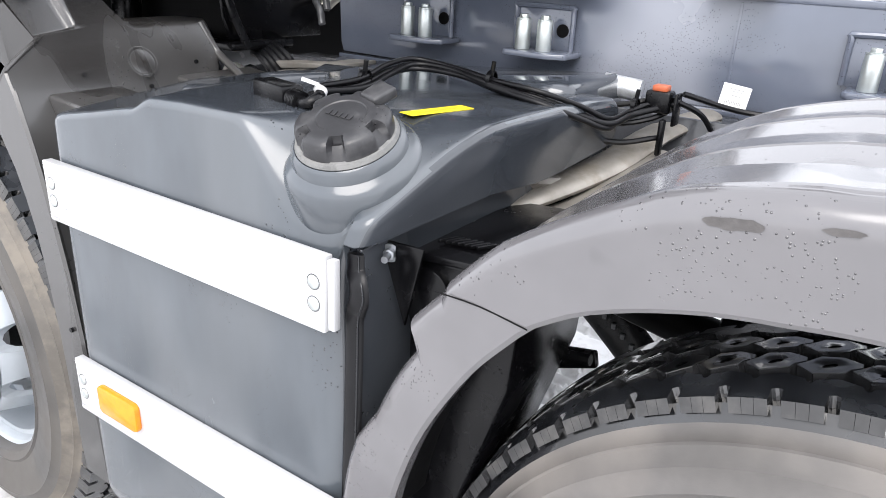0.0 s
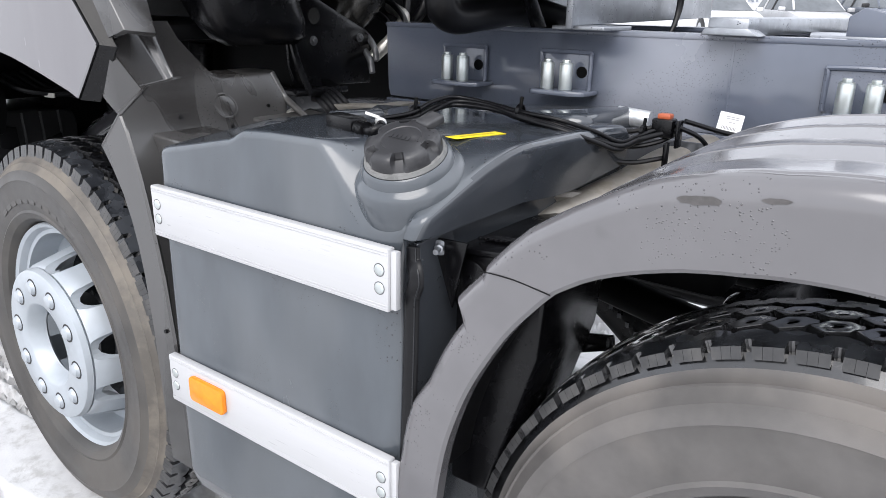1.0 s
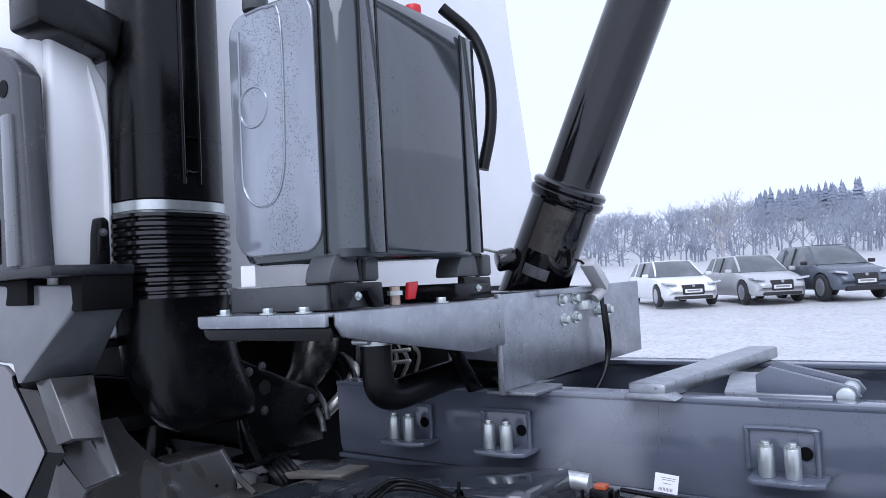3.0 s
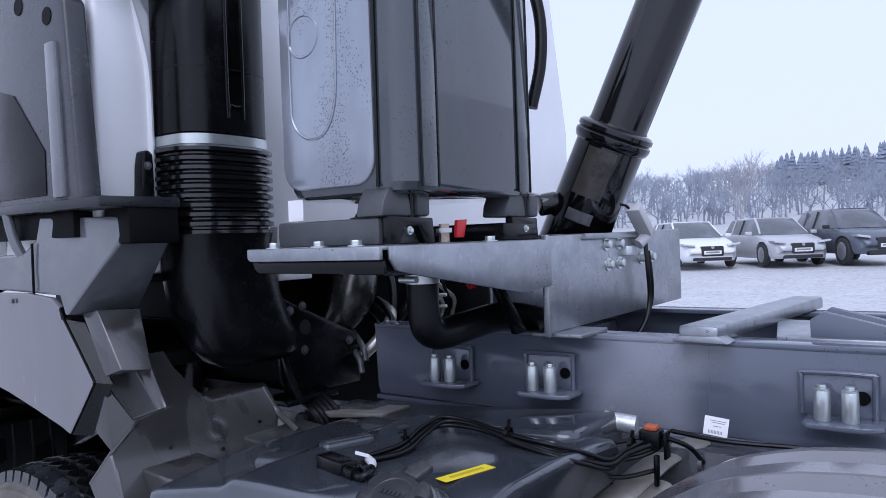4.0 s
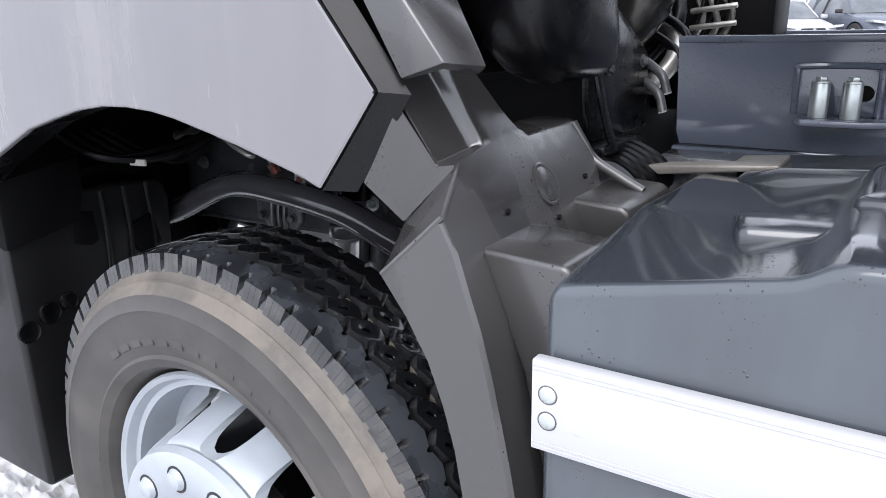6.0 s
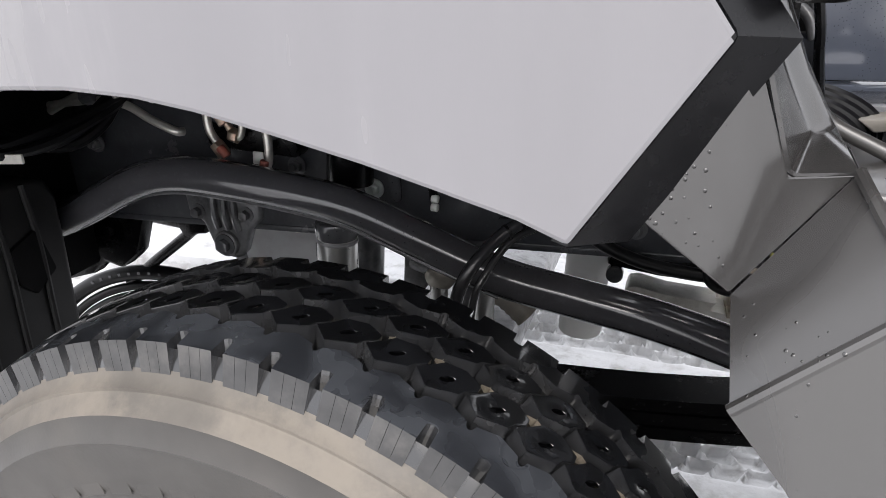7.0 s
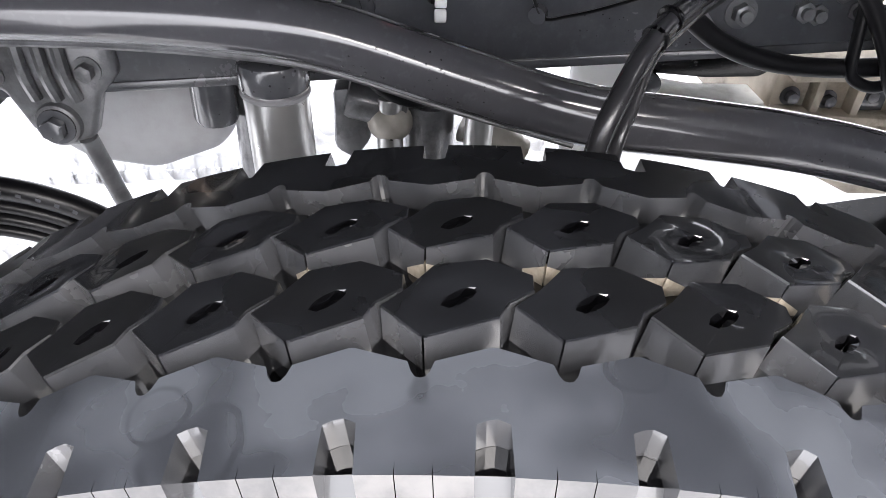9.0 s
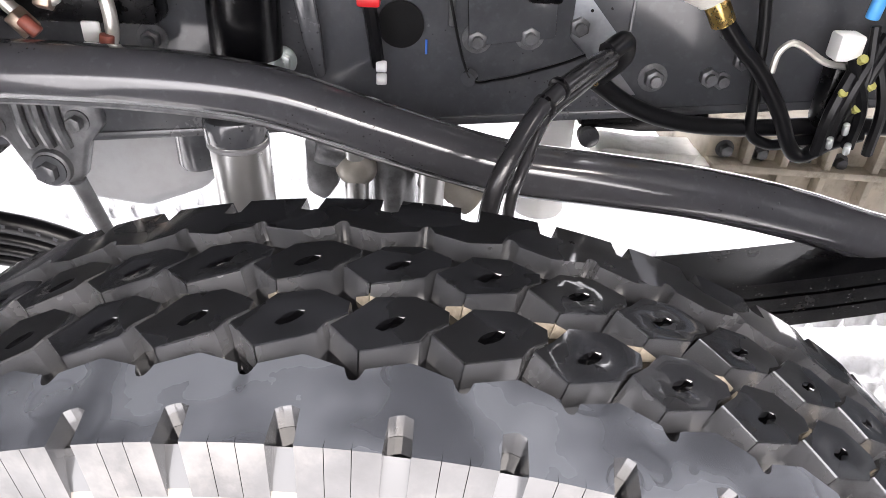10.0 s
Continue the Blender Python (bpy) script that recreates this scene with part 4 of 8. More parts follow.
# ---- frame rails ----
def make_rails():
    rail = None
    for side, y in ((0, 0.89), (1, 1.65)):
        s = 1 if side == 0 else -1
        web = [(0.765, 1.405), (0.765, 1.385), (0.772, 1.215), (0.78, 1.19), (6.5, 1.16), (6.5, 1.385), (6.5, 1.405)]
        bm = prism([(p[0], p[1]) for p in (web[0], web[2], web[3], web[4], web[6])], y, y + s * 0.012, "xz", 0.003)
        box(0.765, 6.5, min(y - s * 0.002, y + s * 0.085), max(y - s * 0.002, y + s * 0.085), 1.394, 1.408, 0.003, bm=bm)
        box(0.765, 6.5, min(y - s * 0.002, y + s * 0.085), max(y - s * 0.002, y + s * 0.085), 1.17, 1.184, 0.003, bm=bm)
        ob = part("subframe_rail", bm, M_RAIL, truck, "blue-grey painted subframe rail with wet spots and sky reflections in its colour")
        rail = rail or ob
        # chassis rail below
        low = [(-1.3, 0.875), (-0.455, 0.893), (0.25, 0.907), (0.75, 0.917), (1.3, 0.92), (6.5, 0.92), (6.5, 1.165), (0.7, 1.185), (0.3, 1.20), (-1.3, 1.21)]
        yy = 0.758 if side == 0 else 1.782
        bm = prism(low, yy, yy + s * 0.012, "xz", 0.002)
        bm = prism([(x, z) for x, z in low[:6]] + [(x, z + 0.012) for x, z in reversed(low[:6])], min(yy - s * 0.003, yy + s * 0.09), max(yy - s * 0.003, yy + s * 0.09), "xz", 0.002, bm=bm)
        part("chassis_rail", bm, M_CHASSIS, truck, "dark grey chassis rail")
    part("rail_weld", box(1.793, 1.799, 0.8885, 0.892, 1.2, 1.39, 0.001), M_RAIL, rail)
    # packing strip between the two frames
    part("frame_packing", box(0.8, 6.5, 0.80, 0.975, 1.155, 1.172, 0.003), M_CHASSIS, truck)
    # cross member of the subframe, snow-dusted
    cross = moved(box(-0.045, 0.045, 0.84, 1.70, 1.408, 1.446, 0.008), Matrix.Translation((1.79, 0, 0)) @ Matrix.Rotation(radians(0), 4, "Z"))
    for v in cross.verts:
        v.co.x += 0.10 * (v.co.y - 0.84)
    part("cross_member", cross, M_GALV, truck, "wet grey cross member")
    part("cross_foot", prism([(1.735, 1.408), (1.86, 1.408), (1.835, 1.424), (1.745, 1.424)], 0.83, 0.90, "xz", 0.003), M_GALV, truck)
    for x in (1.15, 2.02, 3.0, 4.2):
        part("subframe_brace", box(x, x + 0.12, 0.902, 1.638, 1.19, 1.36, 0.004), M_RAIL, truck)
    part("rail_top_plate", prism([(1.93, 0.976), (2.16, 0.976), (2.08, 1.30), (1.86, 1.34)], 1.40, 1.412, "xy", 0.003), M_GALV, truck)
    # pivot bracket with its pin
    for y in (0.985, 1.09):
        part("pivot_cheek", prism([(2.0, 1.405), (2.0, 1.452), (2.03, 1.472), (2.20, 1.432), (2.215, 1.41), (2.19, 1.385), (2.12, 1.385)], y, y + 0.014, "xz", 0.003), M_RAIL, truck, "blue-grey pivot bracket cheek")
    part("pivot_pin", rod((2.185, 0.965, 1.412), (2.185, 1.13, 1.412), 0.019, 20, 0.003), M_ZINC, truck, "bright pivot pin")
    # brackets with sleeved bolts
    for x in (1.070, 1.388, 2.070, 2.75):
        pocket = part("rail_bracket", prism(rounded(x - 0.074, x + 0.066, 1.258, 1.352, 0.014), 0.882, 0.892, "xz", 0.003), M_RAIL, truck)
        part("bracket_shelf", prism([(x - 0.062, 0.80), (x - 0.052, 0.792), (x + 0.05, 0.79), (x + 0.088, 0.81), (x + 0.09, 0.888), (x - 0.062, 0.888)], 1.249, 1.262, "xy", 0.004), M_RAIL, pocket)
        part("bracket_rim", tube([(x - 0.074, 0.882, 1.262), (x - 0.074, 0.88, 1.34), (x - 0.066, 0.88, 1.351), (x + 0.057, 0.88, 1.352), (x + 0.066, 0.88, 1.342), (x + 0.066, 0.88, 1.262)], 0.006, 8, 4), M_RAIL, pocket)
        part("bracket_hole", rod((x + 0.043, 0.884, 1.303), (x + 0.043, 0.8795, 1.303), 0.0145, 20), M_DARK, pocket)
        for dx in (-0.026, 0.026):
            part("spacer_sleeve", rod((x + dx, 0.828, 1.262), (x + dx, 0.828, 1.325), 0.0165, 24, 0.0015), M_ZINC, pocket, "zinc-plated spacer sleeve")
            part("sleeve_bolt", bolt((x + dx, 0.828, 1.325), (0, 0, 1), 0.0105, 0.008), M_ZINC, pocket)
    return rail


rail = make_rails()


# ---- console with hydraulic oil tank ----
def make_console():
    top = [(1.055, 0.167), (1.381, 0.217), (1.386, 0.232), (1.442, 0.79), (1.40, 1.0), (1.0, 1.0), (1.0, 0.45)]
    console = part("console_plate", prism(top, 1.647, 1.656, "xy", 0.002), M_GALV, truck, "galvanised folded console plate")
    # the front edge runs back towards the beam
    skew = Matrix(((1, 0, 0, 0), (0.153, 1, 0, -0.2115), (0, 0, 1, 0), (0, 0, 0, 1)))
    part("front_lip", moved(prism([(1.055, 1.657), (1.055, 1.636), (1.063, 1.630), (1.383, 1.628), (1.383, 1.655)], 0.212, 0.224, "xz", 0.003), skew), M_GALV, console)
    # black strip where the console lip throws its underside into shade
    part("under_lip", moved(prism([(1.059, 1.629), (1.063, 1.614), (1.075, 1.605), (1.385, 1.600), (1.385, 1.627)], 0.222, 0.230, "xz", 0.003), skew), M_BLACK, console)
    side = [(0.232, 1.655), (0.232, 1.63), (0.25, 1.606), (0.30, 1.595), (0.66, 1.532), (0.79, 1.539), (0.79, 1.655)]
    bm = prism(side, 0, 0.008, "yz", 0.002)
    for v in bm.verts:
        v.co.x += 1.386 + (v.co.y - 0.232) * 0.1
    part("side_flange", bm, M_GALV, console)
    # underside coloured black for the shade below the plate
    part("under_plate", prism([(0.235, 1.606), (0.95, 1.55), (0.95, 1.645), (0.235, 1.645)], 1.008, 1.378, "yz", 0.004), M_BLACK, console, "console underside with its shade put into a black colour")
    # upright beam across the frame
    a, b_ = Vector((1.437, 0.786, 0)), Vector((1.497, 1.640, 0))
    pts = [(a, 1.417), (b_, 1.437), (b_, 1.675), (a, 1.664)]
    bm = bmesh.new()
    f = [bm.verts.new((p.x, p.y, z)) for p, z in pts]
    g = [bm.verts.new((p.x - 0.012, p.y, z)) for p, z in pts]
    bm.faces.new(f)
    bm.faces.new(g[::-1])
    for i in range(4):
        bm.faces.new((f[i], g[i], g[(i + 1) % 4], f[(i + 1) % 4]))
    bmesh.ops.recalc_face_normals(bm, faces=bm.faces)
    bevel(bm, 0.003)
    beam = part("beam_plate", bm, M_GALV, truck, "spangled galvanised beam plate with drops")
    part("beam_edge", box(1.428, 1.446, 0.778, 0.790, 1.41, 1.667, 0.003), M_GALV, beam)
    part("beam_foot", box(1.38, 1.52, 0.80, 0.96, 1.408, 1.418, 0.002), M_GALV, beam)
    part("beam_top", prism([(1.16, 0.95), (1.44, 0.95), (1.49, 1.62), (1.16, 1.62)], 1.655, 1.668, "xy", 0.003), M_CHASSIS, beam)
    part("beam_back", box(1.16, 1.172, 0.95, 1.62, 1.42, 1.66, 0.003), M_GALV, beam)
    for y, z in ((1.105, 1.636), (1.183, 1.637), (1.30, 1.645), (1.115, 1.578), (1.185, 1.580), (1.33, 1.588), (1.40, 1.59)):
        x = 1.437 + (y - 0.786) * 0.0703
        part("beam_bolt", bolt((x, y, z), (1, -0.07, 0), 0.0125, 0.013), M_ZINC, beam)
    part("sensor_rail", moved(box(-0.11, 0.26, -0.004, 0.014, -0.008, 0.008, 0.002), Matrix.Translation((1.466, 1.08, 1.660)) @ Matrix.Rotation(radians(86), 4, "Z")), M_GALV, beam)
    part("sensor_clamp", box(1.463, 1.486, 1.20, 1.26, 1.600, 1.628, 0.003), M_ZINC, beam)
    switch = moved(box(-0.022, 0.022, -0.07, 0.055, -0.016, 0.016, 0.004), Matrix.Translation((1.50, 1.27, 1.70)) @ Matrix.Rotation(radians(-38), 4, "X"))
    part("position_switch", switch, M_STRIP, beam, "white position switch with cable")
    part("switch_foot", tube([(1.485, 1.285, 1.63), (1.50, 1.31, 1.655), (1.50, 1.315, 1.672)], 0.018, 12), M_STRIP, beam)
    for dy, dz in ((-0.03, 0.05), (-0.055, 0.066), (0.03, 0.0), (0.05, -0.016)):
        part("switch_screw", rod((1.505, 1.27 + dy * 1.0, 1.705 + dz * 0.8), (1.505, 1.27 + dy, 1.722 + dz * 0.8), 0.004, 8), M_ZINC, beam)
    part("switch_cable", tube([(1.49, 1.215, 1.735), (1.484, 1.20, 1.746), (1.474, 1.185, 1.75)], 0.004, 8), M_HOSE, beam)
    part("beam_cable", tube([(1.50, 1.305, 1.64), (1.507, 1.30, 1.56), (1.505, 1.315, 1.47), (1.50, 1.29, 1.40), (1.47, 1.25, 1.33)], 0.007, 8), M_HOSE, beam)
    part("beam_cable", tube([(1.506, 1.315, 1.61), (1.512, 1.318, 1.54), (1.508, 1.33, 1.47), (1.50, 1.31, 1.41)], 0.005, 8), M_HOSE, beam)
    # feet of the oil tank
    part("tank_foot", box(1.035, 1.335, 0.268, 0.41, 1.658, 1.713, 0.006), M_FOOT, console, "grey plastic tank foot")
    part("tank_foot", box(1.05, 1.395, 0.66, 0.82, 1.658, 1.70, 0.006), M_BLACK, console)
    for y0, y1 in ((0.275, 0.425), (0.70, 0.83)):
        x = 1.338 + 0.08 * (y0 - 0.27)
        web = [(y0, 1.658), (y0 + 0.03, 1.658), ((y0 + y1) / 2 - 0.02, 1.695), ((y0 + y1) / 2 + 0.02, 1.695), (y1 - 0.03, 1.658), (y1, 1.658), (y1 - 0.006, 1.712), (y0, 1.715)]
        part("foot_web", prism(web, x, x + 0.022, "yz", 0.003), M_BLACK, console)
        part("strap_shoe", prism([(y0 + 0.01, 1.715), (y0 + 0.085, 1.715), (y0 + 0.078, 1.76), (y0 + 0.05, 1.785), (y0 + 0.012, 1.772), (y0 - 0.006, 1.745), (y0 - 0.014, 1.715)], x - 0.06, x + 0.012, "yz", 0.006), M_FOOT, console)
        part("strap_shoe", box(x - 0.04, x + 0.016, y0 + 0.10, y0 + 0.145, 1.715, 1.772, 0.008), M_FOOT, console)
        part("tension_bolt", tube([(x, y0 + 0.07, 1.765), (x + 0.004, y0 + 0.095, 1.77), (x, y0 + 0.12, 1.765)], 0.008, 8), M_BLACK, console)
        part("tension_bolt", rod((x + 0.004, y0 + 0.09, 1.70), (x + 0.004, y0 + 0.09, 1.768), 0.006, 10), M_BLACK, console)
        part("foot_screw", bolt((x + 0.022, y0 + 0.06, 1.685), (1, 0, 0), 0.006, 0.006), M_ZINC, console)
    part("tank_valve", rod((1.33, 0.50, 1.658), (1.33, 0.50, 1.70), 0.012, 6), M_COPPER, console, "small metal drain valve")
    part("valve_collar", rod((1.33, 0.50, 1.68), (1.33, 0.50, 1.69), 0.018, 6), M_ZINC, console)
    part("valve_lever", prism([(0.53, 1.668), (0.56, 1.668), (0.575, 1.71), (0.535, 1.708)], 1.335, 1.345, "yz", 0.002), M_RED, console, "red valve lever")
    for x, y in ((1.10, 0.20), (1.30, 0.238), (1.39, 0.60), (1.21, 0.222)):
        part("console_bolt", bolt((x, y, 1.656), (0, 0, 1), 0.012, 0.01), M_ZINC, console)
    part("base_label", box(1.036, 1.085, 0.300, 0.304, 1.716, 1.765, 0.001, 1), M_PAPER, console, "white spotted label under the tank")
    # the tank itself: two pressed shells with a round-cornered front
    sec = rounded(1.035, 1.40, 0.286, 0.80, 0.062, 8)
    rings = []
    for z, sh in ((1.762, 0.045), (1.768, 0.018), (1.785, 0.0), (2.28, 0.0), (2.325, 0.006), (2.352, 0.03), (2.362, 0.07)):
        rings.append([(1.2175 + (x - 1.2175) * (1 - sh * 2.4), 0.543 + (y - 0.543) * (1 - sh * 1.6), z) for x, y in sec])
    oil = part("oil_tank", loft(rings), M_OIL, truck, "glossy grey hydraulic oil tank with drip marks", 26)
    part("tank_face", prism(rounded(1.048, 1.318, 1.782, 2.34, 0.055, 8), 0.279, 0.290, "xz", 0.006, 3), M_OILFRONT, oil, "front panel of the tank, sky reflection put into its pale colour")
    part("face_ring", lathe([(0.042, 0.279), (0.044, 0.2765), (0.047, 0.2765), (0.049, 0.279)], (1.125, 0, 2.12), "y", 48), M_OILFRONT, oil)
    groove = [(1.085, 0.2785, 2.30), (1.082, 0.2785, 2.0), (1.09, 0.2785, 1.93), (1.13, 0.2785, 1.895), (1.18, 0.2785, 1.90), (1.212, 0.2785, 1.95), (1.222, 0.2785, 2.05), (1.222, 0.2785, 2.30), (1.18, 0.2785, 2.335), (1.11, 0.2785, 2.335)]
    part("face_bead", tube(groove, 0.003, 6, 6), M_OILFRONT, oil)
    part("tank_seam", tube([(1.325, 0.283, 1.775), (1.328, 0.283, 2.3), (1.32, 0.30, 2.345)], 0.004, 6), M_BLACK, oil)
    for y in (0.335, 0.725):
        part("tank_strap", prism([(1.4005, 1.775), (1.4035, 1.775), (1.4035, 2.33), (1.4005, 2.33)], y, y + 0.05, "xz", 0.001), M_OIL, oil, "steel tensioning strap")
        for dy in (-0.006, 0.051):
            part("strap_edge", box(1.4002, 1.4048, y + dy, y + dy + 0.006, 1.775, 2.33, 0.001, 1), M_BLACK, oil)
    part("filler_breather", rod((1.10, 0.32, 2.355), (1.10, 0.32, 2.40), 0.03, 20, 0.004), M_FOOT, oil)
    part("breather_cap", rod((1.35, 0.60, 2.36), (1.35, 0.60, 2.385), 0.02, 16, 0.003), M_RED, oil)
    part("rear_hose", tube([(1.30, 0.80, 2.45), (1.36, 0.86, 2.37), (1.395, 0.87, 2.25), (1.40, 0.86, 2.12), (1.38, 0.84, 2.0)], 0.016, 12), M_HOSE, oil)
    # suction hose below the console
    hose = part("suction_hose", tube([(1.232, 0.54, 1.65), (1.232, 0.54, 1.57), (1.232, 0.542, 1.49), (1.233, 0.556, 1.448), (1.236, 0.605, 1.432), (1.245, 0.70, 1.44), (1.26, 0.86, 1.45), (1.29, 1.05, 1.42)], 0.039, 18), M_HOSE, truck, "black rubber suction hose")
    part("hose_clamp", lathe([(0.040, -0.011), (0.042, -0.011), (0.042, 0.011), (0.040, 0.011)], (1.232, 0.54, 1.572), "z", 32), M_ZINC, hose, "bright hose clamp")
    part("clamp_screw", rod((1.20, 0.496, 1.572), (1.25, 0.494, 1.572), 0.008, 10), M_ZINC, hose)
    part("hose_nipple", rod((1.232, 0.54, 1.595), (1.232, 0.54, 1.647), 0.030, 24, 0.003), M_BRASS, hose)
    part("console_strut", prism([(0.70, 1.55), (0.74, 1.55), (0.86, 1.41), (0.80, 1.41)], 1.32, 1.335, "yz", 0.003), M_BLACK, truck)
    return console


console = make_console()


# ---- telescopic cylinder ----
def make_cylinder():
    foot = Vector((1.30, 1.27, 1.70))
    way = (Vector((1.607, 1.27, 2.338)) - foot).normalized()
    turn = Matrix.Translation(foot) @ way.to_track_quat("Z", "Y").to_matrix().to_4x4()
    prof = [(0.0001, -0.16), (0.098, -0.16), (0.104, -0.15), (0.104, 0.255), (0.112, 0.262), (0.117, 0.275), (0.117, 0.286), (0.111, 0.292), (0.116, 0.298), (0.116, 0.31), (0.108, 0.318), (0.092, 0.321), (0.0895, 0.33), (0.0895, 2.2), (0.0001, 2.2)]
    cyl = part("tipping_cylinder", moved(lathe(prof, (0, 0, 0), "z", 64), turn), M_CYL, truck, "glossy black telescopic tipping cylinder")
    part("trunnion", rod((1.22, 1.16, 1.76), (1.26, 1.20, 1.77), 0.034, 20, 0.004), M_CYL, cyl)
    part("rubbed_patch", moved(lathe([(0.1043, 0.10), (0.1046, 0.105), (0.1046, 0.243), (0.1043, 0.248)], (0, 0, 0), "z", 24, start=170, turn=52), turn), M_RUB, cyl, "rubbed brownish patch on the barrel")
    part("type_plate", moved(lathe([(0.1045, 0.02), (0.1052, 0.02), (0.1052, 0.055), (0.1045, 0.055)], (0, 0, 0), "z", 30, start=176, turn=45), turn), M_CASTDK, cyl)
    part("bleed_pipe", tube([(1.24, 1.17, 1.785), (1.20, 1.12, 1.80), (1.18, 1.08, 1.81), (1.16, 1.02, 1.80)], 0.005, 8), M_STEEL, cyl)
    part("cylinder_cradle", box(1.18, 1.44, 1.12, 1.42, 1.56, 1.668, 0.005), M_CHASSIS, cyl)
    return cyl


make_cylinder()


# ---- air intake ----
def make_intake():
    c = Vector((0.665, 0.375, 0))

    def ring(z, sx, sy, dx=0.0, dy=0.0, p=3.2, n=40):
        out = []
        for i in range(n):
            a = 2 * math.pi * i / n
            ca, sa = math.cos(a), math.sin(a)
            k_ = (abs(ca) ** p + abs(sa) ** p) ** (-1 / p)
            out.append((c.x + dx + sx * ca * k_, c.y + dy + sy * sa * k_, z))
        return out

    duct = part("intake_duct", loft([ring(z, 0.108, 0.138) for z in (1.955, 1.965, 2.0, 2.6, 2.95)]), M_BLACK, truck, "black plastic air intake duct")
    slot = prism(rounded(0.35, 0.395, 2.03, 2.9, 0.015), 0.75, 0.81, "yz", 0.0)
    cut(duct, slot)
    part("duct_bolt_pad", moved(prism([(0.13, 2.30), (0.20, 2.28), (0.235, 2.33), (0.22, 2.42), (0.13, 2.44)], 0.56, 0.60, "yz", 0.006), Matrix.Identity(4)), M_BLACK, duct)
    part("duct_bolt", bolt((0.60, 0.185, 2.345), (1, 0, 0), 0.012, 0.01), M_CASTDK, duct)
    part("duct_band", loft([ring(z, 0.111, 0.141) for z in (1.925, 1.95)]), M_ZINC, duct, "bright steel clamp band")
    lip_ = [(0.774, y, z) for y, z in ((0.348, 2.85), (0.348, 2.06), (0.353, 2.032), (0.372, 2.024), (0.392, 2.032), (0.397, 2.06), (0.397, 2.85))]
    part("slot_lip", tube(lip_, 0.0045, 8, 3), M_BLACK, duct)
    part("duct_seam", loft([ring(z, 0.1086, 0.1386) for z in (2.118, 2.121)]), M_HOSE, duct)
    folds = [ring(1.925, 0.110, 0.140)]
    z = 1.92
    for i in range(9):
        folds += [ring(z - 0.003, 0.121, 0.151), ring(z - 0.012, 0.121, 0.151), ring(z - 0.016, 0.108, 0.138), ring(z - 0.020, 0.108, 0.138)]
        z -= 0.0235
    folds += [ring(z, 0.112, 0.142), ring(z - 0.03, 0.112, 0.142)]
    part("bellows", loft(folds), M_BELLOWS, duct, "black ribbed rubber bellows", 30)
    low = []
    for z_, sx, sy, dx, dy in ((1.70, 0.117, 0.148, 0, 0), (1.67, 0.109, 0.14, 0.003, 0.0), (1.60, 0.104, 0.144, 0.010, 0.005), (1.52, 0.100, 0.15, 0.014, 0.02), (1.46, 0.091, 0.155, 0.022, 0.04), (1.41, 0.078, 0.155, 0.032, 0.06), (1.37, 0.058, 0.14, 0.042, 0.075), (1.35, 0.03, 0.11, 0.048, 0.08)):
        low.append(ring(z_, sx, sy, dx, dy))
    part("intake_elbow", loft(low), M_BLACK, duct, "black moulded intake elbow", 50)
    # black mounting plate and the charge pipe behind it
    plate = [(0.62, 1.515), (0.645, 1.53), (0.68, 1.512), (0.93, 1.402), (0.952, 1.385), (0.96, 1.24), (0.655, 1.245), (0.632, 1.30)]
    plate_set = Matrix.Translation((0.03, -0.085, -0.015))
    pl = part("mounting_plate", prism(plate, 0.67, 0.682, "yz", 0.003), M_BLACK, truck, "black mounting plate with holes")
    part("plate_hole", rod((0.672, 0.727, 1.438), (0.6835, 0.727, 1.438), 0.022, 24), M_PIPE, pl)
    for y, z_ in ((0.719, 1.50), (0.722, 1.371), (0.912, 1.376), (0.67, 1.49)):
        part("plate_bolt", bolt((0.682, y, z_), (1, 0, 0), 0.009, 0.007), M_CASTDK, pl)
    cone = [(0.60, 0.98, 1.66), (0.655, 0.93, 1.58), (0.685, 0.885, 1.51), (0.675, 0.86, 1.45), (0.635, 0.85, 1.40), (0.60, 0.845, 1.37)]
    part("charge_pipe", tube(cone, lambda t: 0.072 - 0.026 * smoothstep(0.35, 0.9, t), 28), M_PIPE, truck, "shiny grey charge air funnel")
    part("charge_bellows", tube([(0.54, 1.04, 1.72), (0.60, 0.985, 1.655), (0.645, 0.94, 1.595)], 0.080, 24, 8, ribs=0.09), M_HOSE, truck)
    part("plate_shelf", box(0.60, 0.72, 0.62, 0.82, 1.225, 1.243, 0.004), M_BLACK, pl)
    pl.matrix_basis = plate_set
    return duct


make_intake()


